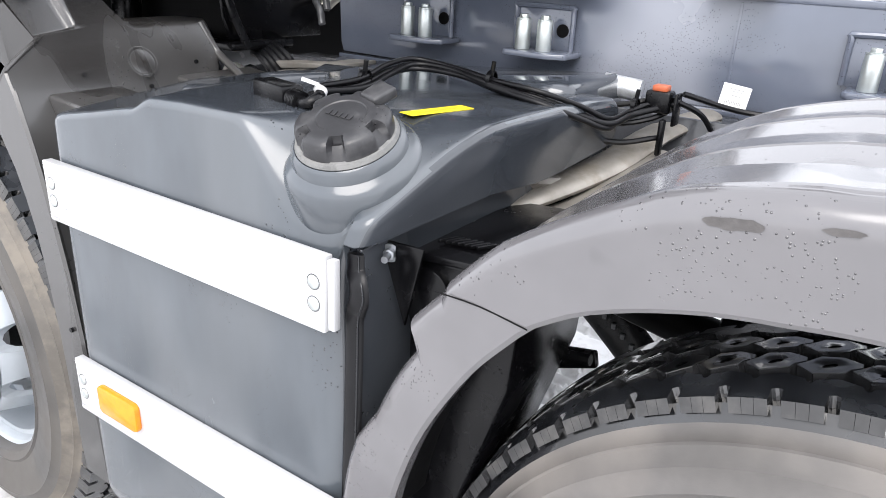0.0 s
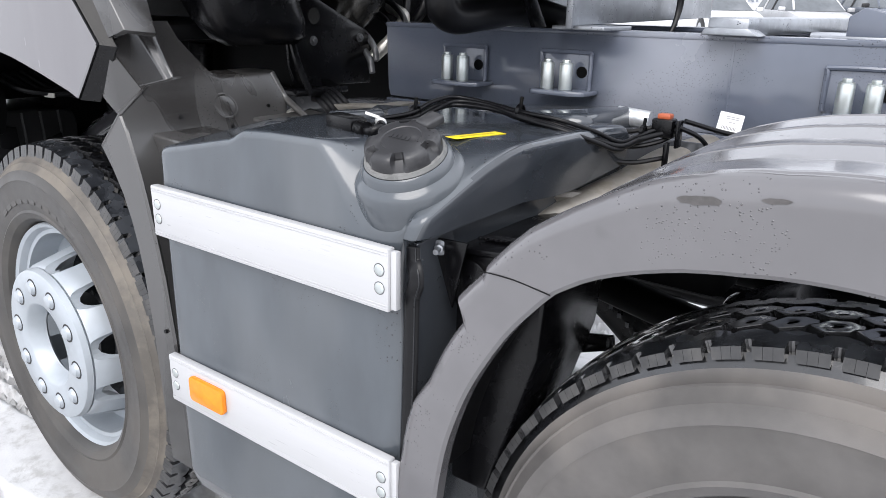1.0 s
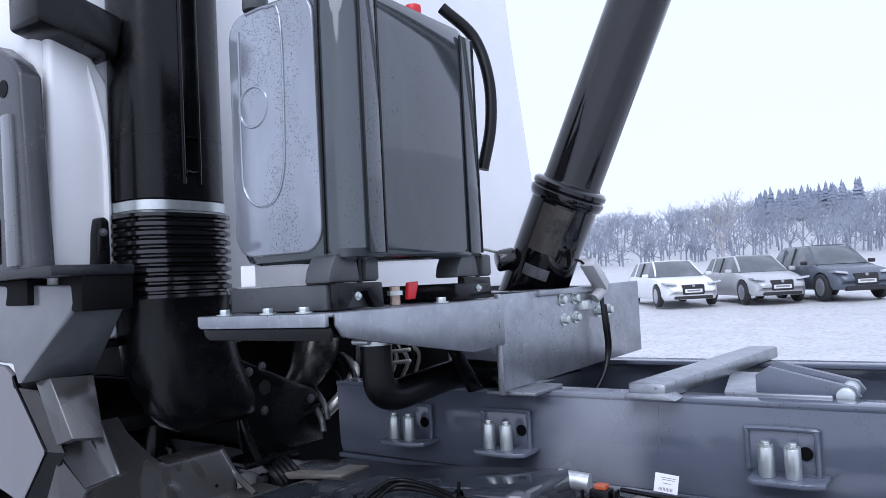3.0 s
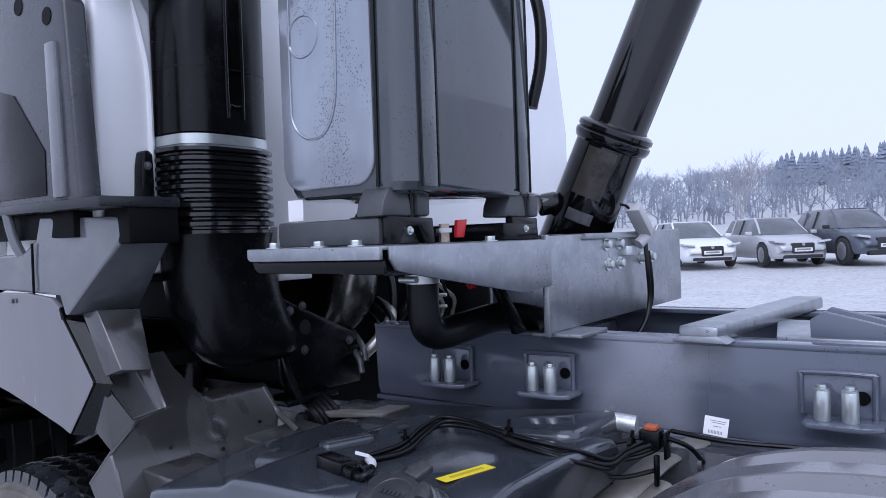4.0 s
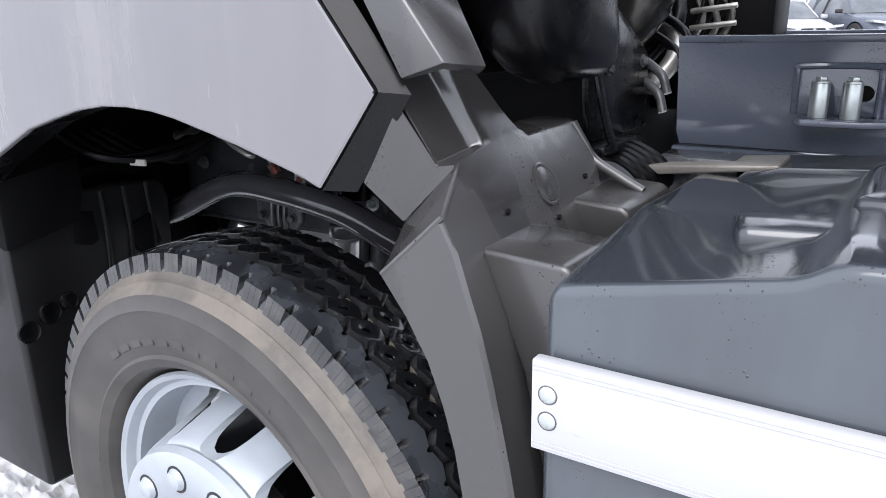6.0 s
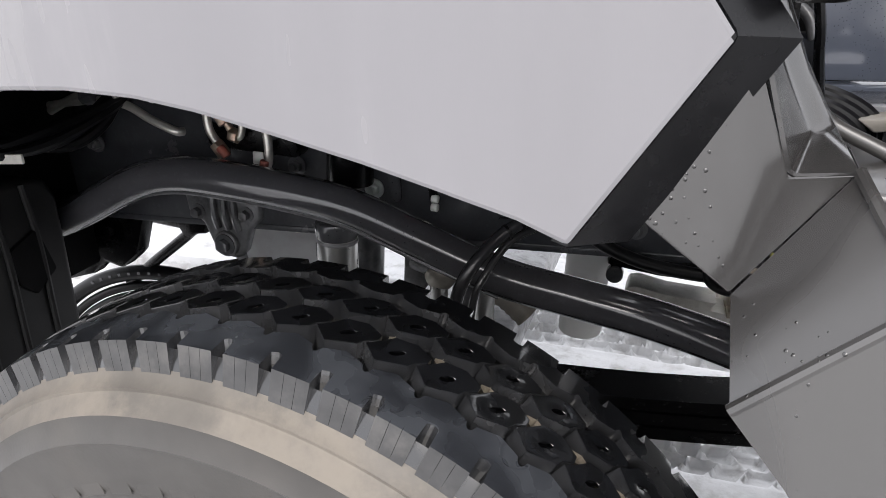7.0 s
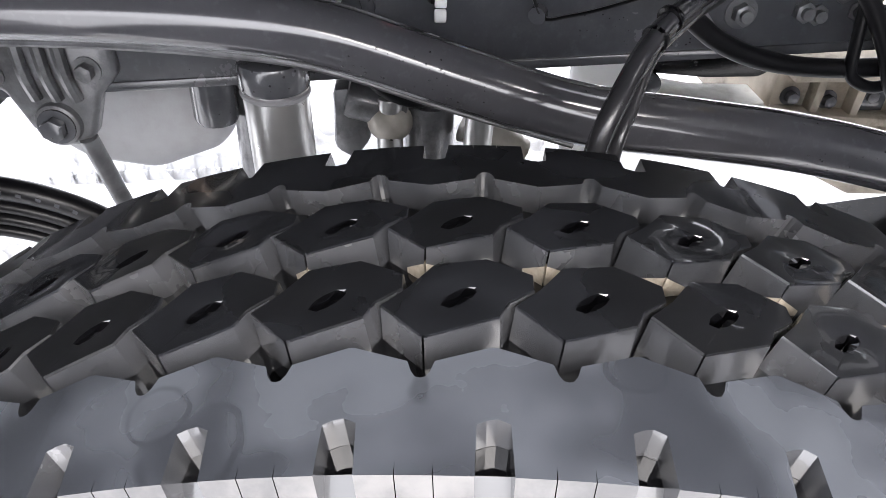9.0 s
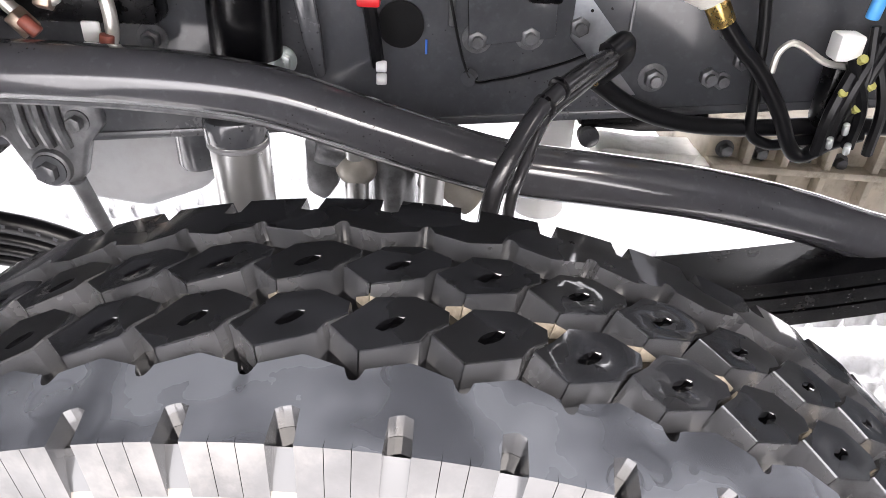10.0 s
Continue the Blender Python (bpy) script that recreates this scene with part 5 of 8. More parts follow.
# ---- cab, fender and splash guard ----
def make_cab():
    # white cab shell
    prof = [(0.06, 1.60), (0.06, 2.9), (0.10, 3.3), (2.44, 3.3), (2.50, 2.9), (2.65, 2.2), (2.65, 1.60)]
    shell = prism(prof, -1.6, 0.60, "yz", 0.03, 3)
    cab = part("cab", shell, M_WHITE, truck, "white painted cab body")
    # dark sheets added so the white underside and rear foot read as shade
    part("cab_floor", box(-1.6, 0.60, 0.07, 2.63, 1.580, 1.597, 0.002), M_DARK, cab)
    part("cab_rear_lower", box(0.602, 0.612, 0.30, 2.60, 1.582, 1.672, 0.002), M_DARK, cab)
    part("rear_pillar", prism([(0.075, 1.605), (0.24, 1.605), (0.235, 2.26), (0.17, 2.36), (0.08, 2.36)], 0.59, 0.63, "yz", 0.014, 3), M_WHITE, cab)
    part("pillar_bead", tube([(0.627, 0.215, 1.63), (0.632, 0.218, 2.05), (0.63, 0.20, 2.2), (0.62, 0.17, 2.33)], 0.008, 8), M_WHITE, cab)
    part("latch", prism([(0.168, 1.79), (0.208, 1.79), (0.206, 1.90), (0.196, 1.912), (0.178, 1.908), (0.172, 1.87)], 0.60, 0.66, "yz", 0.006), M_BLACK, cab, "black cab latch")
    part("latch_bolt", bolt((0.66, 0.188, 1.872), (1, 0, 0), 0.007, 0.006), M_CASTDK, cab)
    # dark side trim with holes
    part("side_trim", prism([(0.258, 1.775), (0.695, 1.775), (0.69, 1.80), (0.652, 2.24), (0.62, 2.275), (0.53, 2.33), (0.29, 2.38), (0.27, 2.0)], 0.0, 0.055, "xz", 0.012, 3), M_SIDETRIM, cab, "dark grey plastic side trim")
    part("trim_recess", prism([(0.285, 2.085), (0.40, 2.055), (0.545, 1.905), (0.545, 1.80), (0.28, 1.80)], -0.003, 0.01, "xz", 0.002), M_BLACK, cab, "dark recessed panel of the trim")
    # lighter bar put in for the trim's lit right facet
    part("trim_stripe", prism([(0.590, 1.79), (0.640, 1.79), (0.620, 2.15), (0.575, 2.15)], -0.012, 0.01, "xz", 0.006), M_FAIR, cab)
    for x, z in ((0.576, 2.215), (0.44, 2.265)):
        part("trim_hole", rod((x, -0.002, z), (x, 0.02, z), 0.021, 20), M_DARK, cab)
    part("sign_frame", prism(rounded(0.20, 0.405, 2.372, 2.56, 0.012), 0.046, 0.060, "xz", 0.004), M_RED, cab, "red frame of a small sign")
    part("sign_plate", box(0.21, 0.392, 0.042, 0.047, 2.386, 2.55, 0.001, 1), M_PAPER, cab, "white sign plate")
    for i in range(4):
        part("sign_mark", box(0.235 + 0.032 * i, 0.259 + 0.032 * i, 0.0405, 0.0425, 2.40, 2.425, 0.0005, 1), M_INK, cab)
    part("vent_grille", prism([(0.02, 2.36), (0.22, 2.31), (0.24, 2.42), (0.02, 2.47)], 0.56, 0.70, "yz", 0.012), M_BLACK, cab)
    # ledge and angular fairing below it
    part("ledge", prism([(0.2, -0.012), (0.77, 0.0), (0.772, 0.2), (0.66, 0.215), (0.2, 0.20)], 1.762, 1.787, "xy", 0.005), M_TRIM, cab, "dark plastic ledge")
    part("ledge_block", box(0.66, 0.765, 0.07, 0.20, 1.68, 1.765, 0.006), M_DARK, cab)
    fair = [(0.196, 1.575), (0.40, 1.568), (0.54, 1.562), (0.563, 1.515), (0.58, 1.517), (0.72, 1.678), (0.756, 1.742), (0.458, 1.752), (0.44, 1.70), (0.38, 1.665), (0.196, 1.66)]
    bm = prism(fair, 0.02, 0.20, "xz", 0.006)
    for v in bm.verts:
        if v.co.y < 0.1:
            v.co.y += 0.055 * smoothstep(0.60, 0.75, v.co.x) - 0.012 * smoothstep(0.5, 0.3, v.co.x)
    part("corner_fairing", bm, M_FAIR, cab, "angular grey corner fairing", 20)
    part("fairing_seam", box(0.437, 0.441, 0.006, 0.012, 1.565, 1.69, 0.001, 1), M_DARK, cab)
    part("fairing_strut", tube([(0.36, 0.03, 1.64), (0.345, 0.01, 1.70), (0.335, 0.0, 1.765)], 0.013, 10), M_FAIR, cab)
    part("upper_trim", prism([(0.165, 1.835), (0.195, 1.872), (0.28, 1.866), (0.30, 1.79), (0.24, 1.785)], -0.002, 0.03, "xz", 0.006), M_FAIR, cab)
    strip = part("side_strip", prism([(0.128, 1.842), (0.187, 1.836), (0.124, 1.626), (0.055, 1.629)], -0.008, 0.03, "xz", 0.005), M_FAIR, cab, "grey slanted side strip")
    part("strip_inlay", prism([(0.139, 1.832), (0.176, 1.828), (0.116, 1.636), (0.068, 1.639)], -0.010, 0.0, "xz", 0.002), M_TRIM, strip)
    part("ledge_grille", prism([(0.2, 0.02), (0.60, 0.03), (0.60, 0.18), (0.2, 0.18)], 1.70, 1.7615, "xy", 0.003), M_DARK, cab)
    part("white_band", prism([(-1.2, 1.40), (0.16, 1.585), (0.20, 1.592), (0.20, 1.64), (0.15, 1.63), (-1.2, 1.47)], 0.018, 0.06, "xz", 0.006), M_WHITE, cab, "white body band")
    part("door_trim", prism([(-1.2, 1.48), (0.18, 1.637), (0.2, 1.76), (-1.2, 1.7)], 0.03, 0.06, "xz", 0.006), M_WHITE, cab)
    # grey wheel-arch fender
    arch = [(-0.60, 1.02), (-0.45, 1.11), (-0.32, 1.178), (-0.22, 1.223), (-0.10, 1.275), (-0.02, 1.296), (0.06, 1.315), (0.13, 1.324), (0.19, 1.325), (0.25, 1.321), (0.30, 1.313), (0.36, 1.298), (0.42, 1.281), (0.47, 1.264), (0.52, 1.246), (0.548, 1.232)]
    outline = arch + [(0.553, 1.230), (0.642, 1.358), (0.542, 1.505), (0.534, 1.532), (0.50, 1.557), (0.40, 1.568), (0.225, 1.567), (0.055, 1.540), (-0.14, 1.504), (-0.82, 1.375), (-0.82, 0.8), (-0.64, 0.8)]
    bm = prism(outline, 0.04, 0.055, "xz", 0.004, 2)
    for x in (0.36, 0.42, 0.48, 0.54, 0.60):
        bmesh.ops.bisect_plane(bm, geom=bm.verts[:] + bm.edges[:] + bm.faces[:], plane_co=(x, 0, 0), plane_no=(1, 0, 0))

    def fender_y(x):
        """The fender draws in towards its rear corner."""
        return lerp_table(((0.30, -0.040), (0.36, -0.037), (0.42, -0.032), (0.48, -0.025), (0.54, -0.016), (0.60, -0.006), (0.642, 0.0)), x)

    for v in bm.verts:
        v.co.y += fender_y(v.co.x)
    fender = part("wheel_arch_fender", bm, M_FENDER, cab, "light grey fender with runs and drops", 20)
    # rearward faces at the rear corner get the black material
    fender.data.materials.append(M_BLACK)
    for p in fender.data.polygons:
        if p.normal.x > 0.45 and p.center.x > 0.53:
            p.material_index = 1
    back = [(0.553, 1.228), (0.642, 1.358), (0.542, 1.505)]
    rings = [[(x - 0.002, 0.046 + fender_y(x), z), (x + 0.034, 0.068 + fender_y(x) * 0.5, z + dz), (x + 0.026, 0.076 + fender_y(x) * 0.5, z + dz), (x - 0.014, 0.054 + fender_y(x), z)] for (x, z), dz in zip(back, (-0.004, -0.004, -0.01))]
    part("fender_return", loft(rings), M_BLACK, fender, "dark edge of the fender")
    lip = [[(x, 0.052 + fender_y(x), z + 0.001), (x, 0.085, z + 0.006), (x, 0.085, z + 0.012), (x, 0.052 + fender_y(x), z + 0.009)] for x, z in arch]
    part("arch_lip", loft(lip), M_BLACK, fender)
    part("fender_gap", prism([(-0.9, 1.375), (-0.224, 1.504), (0.151, 1.569), (0.35, 1.572), (0.50, 1.56), (0.56, 1.525), (0.565, 1.535), (0.50, 1.575), (0.35, 1.585), (0.151, 1.582), (-0.224, 1.515), (-0.9, 1.39)], 0.05, 0.08, "xz", 0.002), M_DARK, cab)
    part("fender_rivet", rod((0.345, 0.001, 1.548), (0.345, -0.003, 1.548), 0.006, 10), M_CASTDK, fender)
    part("fender_rivet", rod((0.36, 0.004, 1.549), (0.36, 0.0, 1.549), 0.006, 10), M_CASTDK, fender)
    return cab


cab = make_cab()


def sheet(points, thick, material, name, parent, label="", b=0.003):
    """A flat or folded panel through four or more corners, pushed back along its normal."""
    bm = bmesh.new()
    vs = [bm.verts.new(p) for p in points]
    f = bm.faces.new(vs)
    f.normal_update()
    n = f.normal.copy()
    out = bmesh.ops.extrude_face_region(bm, geom=[f])
    for v in out["geom"]:
        if isinstance(v, bmesh.types.BMVert):
            v.co -= n * thick
    bmesh.ops.recalc_face_normals(bm, faces=bm.faces)
    bevel(bm, b, 2, 20)
    return part(name, bm, material, parent, label)


def folded(points, faces, thick, material, name, parent, label="", b=0.003):
    """A folded sheet with thickness."""
    bm = bmesh.new()
    vs = [bm.verts.new(p) for p in points]
    fs = [bm.faces.new([vs[i] for i in f]) for f in faces]
    bmesh.ops.recalc_face_normals(bm, faces=fs)
    bm.normal_update()
    if sum(f.normal.x - f.normal.y for f in fs) < 0:
        bmesh.ops.reverse_faces(bm, faces=fs)
    bmesh.ops.solidify(bm, geom=fs, thickness=thick)
    bmesh.ops.recalc_face_normals(bm, faces=bm.faces)
    bevel(bm, b, 2, 20)
    return part(name, bm, material, parent, label)


def make_splash_guard():
    def face_x(z):
        return lerp_table(((0.40, 0.900), (0.70, 0.872), (0.98, 0.824), (1.08, 0.803), (1.158, 0.777), (1.198, 0.762), (1.219, 0.752), (1.268, 0.722), (1.28, 0.714), (1.322, 0.692), (1.369, 0.674), (1.41, 0.660)), z)

    # rearward face with its neck, the facet beside the wheel and the notch under the upper flap, pressed from one sheet
    bm = bmesh.new()
    rows = []
    for z, left, mid, right in ((0.40, 0.03, 0.09, 0.165), (0.70, 0.025, 0.09, 0.165), (0.98, 0.022, 0.10, 0.19), (1.08, 0.02, 0.17, 0.34), (1.12, 0.02, 0.25, 0.47), (1.158, 0.018, 0.27, 0.468), (1.198, 0.017, 0.29, 0.485), (1.219, 0.016, 0.30, 0.492), (1.2435, 0.059, 0.306, 0.492), (1.268, 0.102, 0.308, 0.490), (1.28, 0.178, 0.308, 0.486)):
        ys = [left + (mid - left) * i / 4 for i in range(4)] + [mid + (right - mid) * i / 4 for i in range(5)]
        rows.append([bm.verts.new((face_x(z), y, z)) for y in ys])
    for lo, up in zip(rows, rows[1:]):
        for i in range(8):
            bm.faces.new((lo[i], lo[i + 1], up[i + 1], up[i]))
    neck = [rows[-1][:5]]
    for z, left, right in ((1.288, 0.1775, 0.288), (1.304, 0.176, 0.274), (1.322, 0.174, 0.262), (1.369, 0.168, 0.228), (1.41, 0.163, 0.212)):
        neck.append([bm.verts.new((face_x(z), left + (right - left) * i / 4, z)) for i in range(5)])
    for lo, up in zip(neck, neck[1:]):
        for i in range(4):
            bm.faces.new((lo[i], lo[i + 1], up[i + 1], up[i]))
    pressed = set(bm.faces)
    k_, mid_kj, j, cb = rows[-4][0], rows[-3][0], rows[-2][0], rows[-1][0]
    foot, edge = bm.verts.new((0.654, 0.074, 1.187)), bm.verts.new((0.659, 0.016, 1.134))
    bm.faces.new((foot, j, mid_kj, k_, edge))
    a_, b_, top_a, top_b = [bm.verts.new(p) for p in ((0.684, 0.111, 1.262), (0.698, 0.172, 1.274), (0.656, 0.062, 1.358), (0.640, 0.135, 1.40))]
    bm.faces.new((j, cb, b_, a_))
    bm.faces.new((a_, b_, top_b, top_a))
    side = [r[0] for r in neck]
    for lo, up in zip(side, side[1:]):
        bm.faces.new((b_, lo, up))
    bm.faces.new((b_, side[-1], top_b))
    # returns at the outer ends of the face
    edge_line = [r[-1] for r in rows[4:]]
    back_line = [bm.verts.new((v.co.x - 0.03, v.co.y + 0.022, v.co.z + 0.002)) for v in edge_line]
    for i in range(len(edge_line) - 1):
        bm.faces.new((edge_line[i], back_line[i], back_line[i + 1], edge_line[i + 1]))
    shelf = rows[-1][4:]
    shelf_back = [bm.verts.new((v.co.x - 0.05, v.co.y + 0.004, v.co.z + 0.008)) for v in shelf[:-1]] + [back_line[-1]]
    for i in range(len(shelf) - 1):
        bm.faces.new((shelf[i], shelf[i + 1], shelf_back[i + 1], shelf_back[i]))
    bmesh.ops.recalc_face_normals(bm, faces=bm.faces)
    bm.normal_update()
    if sum(f.normal.x for f in bm.faces) < 0:
        bmesh.ops.reverse_faces(bm, faces=bm.faces)
    sharp = [e for e in bm.edges if len(e.link_faces) == 2 and e.calc_face_angle(0) > radians(24) and not pressed.issuperset(e.link_faces) and not {e.verts[0], e.verts[1]} & {k_, mid_kj, j}]
    bevel(bm, 0.006, 3, 24, sharp)
    guard = part("splash_guard", bm, M_SPLASH, truck, "dark grey moulded splash guard behind the front wheel", 40)
    thick = guard.modifiers.new("thickness", "SOLIDIFY")
    thick.thickness, thick.offset = 0.003, -1.0
    part("guard_edge", tube([(0.659, 0.016, 1.134), (0.752, 0.016, 1.219), (0.737, 0.059, 1.2435), (0.722, 0.102, 1.268)], 0.0045, 8, 1), M_SPLASH, guard)
    # outer blade that follows the wheel
    rings = []
    for z, left, right in ((1.214, 0.745, 0.752), (1.176, 0.704, 0.772), (1.133, 0.659, 0.786), (1.083, 0.697, 0.803), (1.03, 0.728, 0.817), (0.972, 0.750, 0.830), (0.915, 0.766, 0.842), (0.845, 0.778, 0.855), (0.70, 0.792, 0.872), (0.50, 0.80, 0.888), (0.36, 0.81, 0.895)):
        rings.append([(left, 0.013, z), (right - 0.005, 0.013, z), (right, 0.019, z), (right - 0.012, 0.034, z), (left + 0.5 * (right - 0.012 - left), 0.036, z), (left, 0.028, z)])
    part("guard_blade", loft(rings), M_SPLASH, guard, "", 14)
    part("guard_liner", prism([(0.67, 1.13), (0.74, 0.99), (0.785, 0.7), (0.80, 0.38), (0.84, 0.38), (0.84, 0.7), (0.80, 1.0), (0.72, 1.16)], 0.055, 0.15, "xz", 0.004), M_DARK, guard)
    # step boxes facing the tank
    for outline, y0, y1, narrow in (([(0.768, 1.170), (0.885, 1.163), (0.895, 1.15), (0.90, 0.55), (0.875, 0.55), (0.852, 0.85), (0.822, 1.0)], 0.072, 0.226, 0.12), ([(0.762, 1.176), (0.85, 1.170), (0.862, 1.157), (0.862, 1.09), (0.79, 1.09)], 0.36, 0.57, 0.1)):
        bm = prism(outline, y0, y1, "xz", 0.012, 3)
        for v in bm.verts:
            v.co.y += narrow * (1.17 - v.co.z) * (1 if v.co.y < (y0 + y1) / 2 else -1) * (1 if v.co.z > 0.95 else 0) + (narrow * 0.22 * (1 if v.co.y < (y0 + y1) / 2 else -1) if v.co.z <= 0.95 else 0)
        part("step_box", bm, M_SPLASH, guard)
    part("guard_rib", tube([(0.713, 0.478, 1.276), (0.730, 0.484, 1.245), (0.750, 0.490, 1.214), (0.795, 0.487, 1.19), (0.84, 0.483, 1.169)], 0.009, 10), M_SPLASH, guard)
    tip = Matrix.Translation((face_x(1.210) + 0.0008, 0.291, 1.210)) @ Matrix.Rotation(radians(-28), 4, "Y")
    part("badge_ring", moved(lathe([(0.028, 0.0), (0.030, 0.0006), (0.032, 0.0006), (0.034, 0.0)], (0, 0, 0), "x", 40), tip), M_SPLASH, guard)
    part("badge_disc", moved(lathe([(0.0001, 0.0008), (0.025, 0.0008), (0.027, 0.0)], (0, 0, 0), "x", 40), tip), M_SPLASH, guard)
    for y, z in ((0.156, 1.196), (0.42, 1.198), (0.292, 1.160)):
        x = face_x(z)
        part("guard_clip", rod((x - 0.002, y, z), (x + 0.004, y, z + 0.002), 0.0045, 10), M_BLACK, guard)
    part("blade_clip", rod((0.845, 0.008, 0.72), (0.845, 0.016, 0.72), 0.005, 8), M_BLACK, guard)
    # folded flap panels between fender and guard
    a, kt, b_ = (0.594, 0.046, 1.517), (0.628, 0.062, 1.527), (0.665, 0.15, 1.524)
    d, kb, c = (0.672, 0.052, 1.374), (0.732, 0.057, 1.393), (0.753, 0.121, 1.386)
    folded([a, kt, b_, d, kb, c], [(0, 3, 4, 1), (1, 4, 5, 2)], 0.018, M_SPLASH, "upper_flap", truck, "dark folded flap under the fairing")
    low = [(0.590, 0.062, 1.242), (0.653, 0.073, 1.188), (0.722, 0.103, 1.267), (0.683, 0.110, 1.260), (0.650, 0.058, 1.358)]
    folded(low, [(0, 1, 2, 3, 4)], 0.012, M_SPLASH, "lower_flap", truck, "grey flap panel between fender and guard", 0.002)
    return guard


make_splash_guard()


# ---- front axle bay ----
M_LINER = mat("liner_plastic", (0.006, 0.006, 0.0065), 0.35, var=0.25, scale=9, bump=0.2, bscale=200, drops=0.15)
# sump grey is lightened: the haze over it is in the colour
M_SUMP = mat("sump_hazy_grey", (0.34, 0.345, 0.355), 0.5, var=0.12, scale=5, bump=0.3, dirt_sheen=((0.25, 0.24, 0.23), 0.4, 6))
M_REDDULL = mat("dull_red_rubber", (0.24, 0.065, 0.045), 0.5, var=0.25, scale=80)
M_SKY = mat("light_blue_plastic", (0.08, 0.38, 0.85), 0.4)
M_CLIP = mat("clip_plastic", (0.42, 0.4, 0.12), 0.45, var=0.2, scale=60)

# the bay stands turned and a little smaller about the middle of the rail
BAY = Matrix.Translation((0.2066, 0.7496, 0.9446)) @ Matrix.Rotation(radians(2.41), 4, "Z") @ Matrix.Rotation(radians(4.51), 4, "Y") @ Matrix.Rotation(radians(-1.97), 4, "X") @ Matrix.Scale(0.9246, 4) @ Matrix.Translation((-0.2, -0.775, -0.95))


def make_front_bay():
    before = set(truck.children_recursive)
    # dark liners that close the arch
    panel = [(0.09, 0.36), (0.50, 0.36), (0.515, 0.70), (0.53, 0.92), (0.535, 1.02), (0.52, 1.06), (0.49, 1.072), (0.30, 1.08), (0.09, 1.12)]
    bay = part("arch_liner", prism(panel, -0.95, -0.47, "yz", 0.014, 3), M_LINER, truck, "black wheel arch liner with raised ribs")
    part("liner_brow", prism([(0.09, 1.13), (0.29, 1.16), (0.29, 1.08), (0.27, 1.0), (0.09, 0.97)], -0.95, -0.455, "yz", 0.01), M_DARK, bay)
    # dark panels added before the shaded rail and a bright gap under it
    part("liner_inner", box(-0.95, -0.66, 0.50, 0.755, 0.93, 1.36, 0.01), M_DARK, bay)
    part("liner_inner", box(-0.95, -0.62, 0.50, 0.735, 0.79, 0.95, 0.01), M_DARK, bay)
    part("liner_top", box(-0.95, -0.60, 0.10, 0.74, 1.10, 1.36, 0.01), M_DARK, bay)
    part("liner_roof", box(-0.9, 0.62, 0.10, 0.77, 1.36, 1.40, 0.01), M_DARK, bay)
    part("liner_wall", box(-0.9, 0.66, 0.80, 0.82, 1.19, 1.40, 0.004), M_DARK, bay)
    for y, z, r in ((0.165, 0.80, 0.026), (0.215, 0.815, 0.022), (0.11, 0.77, 0.026)):
        part("liner_hole", lathe([(0.0001, 0.002), (r * 0.8, 0.002), (r, 0.005), (r * 1.06, 0.0)], (-0.470, y, z), "x", 24), M_BLACK, bay)
    for y in (0.335, 0.40, 0.465):
        part("liner_rib", tube([(-0.468, y, 1.065), (-0.466, y + 0.004, 0.95), (-0.468, y - 0.002, 0.80), (-0.47, y - 0.006, 0.60)], 0.006, 8), M_LINER, bay)
    part("liner_pocket", prism([(0.40, 0.96), (0.47, 0.985), (0.49, 0.90), (0.44, 0.87), (0.41, 0.90)], -0.475, -0.462, "yz", 0.004), M_DARK, bay)
    part("liner_pocket", prism([(0.245, 1.03), (0.31, 1.02), (0.315, 0.945), (0.295, 0.935), (0.25, 0.95)], -0.475, -0.464, "yz", 0.004), M_DARK, bay)
    # cables over the liner, with a pale label
    part("liner_label", moved(box(-0.025, 0.025, -0.003, 0.003, -0.008, 0.008, 0.001, 1), Matrix.Translation((-0.42, 0.42, 1.125)) @ Matrix.Rotation(radians(12), 4, "Z")), M_CREAM, bay, "pale paper label")
    for i in range(5):
        part("liner_cable", tube([(-0.55, 0.30 + 0.03 * i, 1.20), (-0.47, 0.34 + 0.05 * i, 1.15 - 0.01 * i), (-0.42, 0.46 + 0.04 * i, 1.13 + 0.02 * (i % 2)), (-0.40, 0.62 + 0.02 * i, 1.16 + 0.015 * i), (-0.40, 0.72, 1.2)], 0.010, 8), M_HOSE, bay)
    for x, z in ((-0.36, 1.22), (-0.30, 1.24)):
        part("cable_sleeve_end", rod((x, 0.60, z), (x + 0.012, 0.60, z - 0.03), 0.008, 10, 0.002), M_STEEL, bay)
    # bent tube across the bay
    line = [(-0.72, 0.66, 0.83), (-0.572, 0.66, 0.908), (-0.43, 0.66, 0.988), (-0.33, 0.66, 1.018), (-0.20, 0.66, 1.021), (-0.06, 0.66, 1.014), (0.05, 0.66, 0.998), (0.18, 0.66, 0.957), (0.33, 0.66, 0.913), (0.47, 0.66, 0.896), (0.60, 0.66, 0.880), (0.74, 0.66, 0.852), (0.90, 0.66, 0.81), (1.1, 0.66, 0.79)]
    part("stabiliser_tube", tube(line, 0.036, 24, 8), M_BAR, truck, "glossy dark grey bent stabiliser tube")
    part("tube_bead", tube([(x, y - 0.014, z - 0.035) for x, y, z in line[1:9]], 0.0035, 6), M_CASTDK, truck)
    # cast spring bracket
    pts = [(-0.435, 0.955), (-0.375, 0.96), (-0.30, 0.965), (-0.222, 0.965), (-0.218, 0.90), (-0.25, 0.865), (-0.272, 0.80), (-0.30, 0.782), (-0.335, 0.785), (-0.362, 0.81), (-0.385, 0.865), (-0.425, 0.885)]
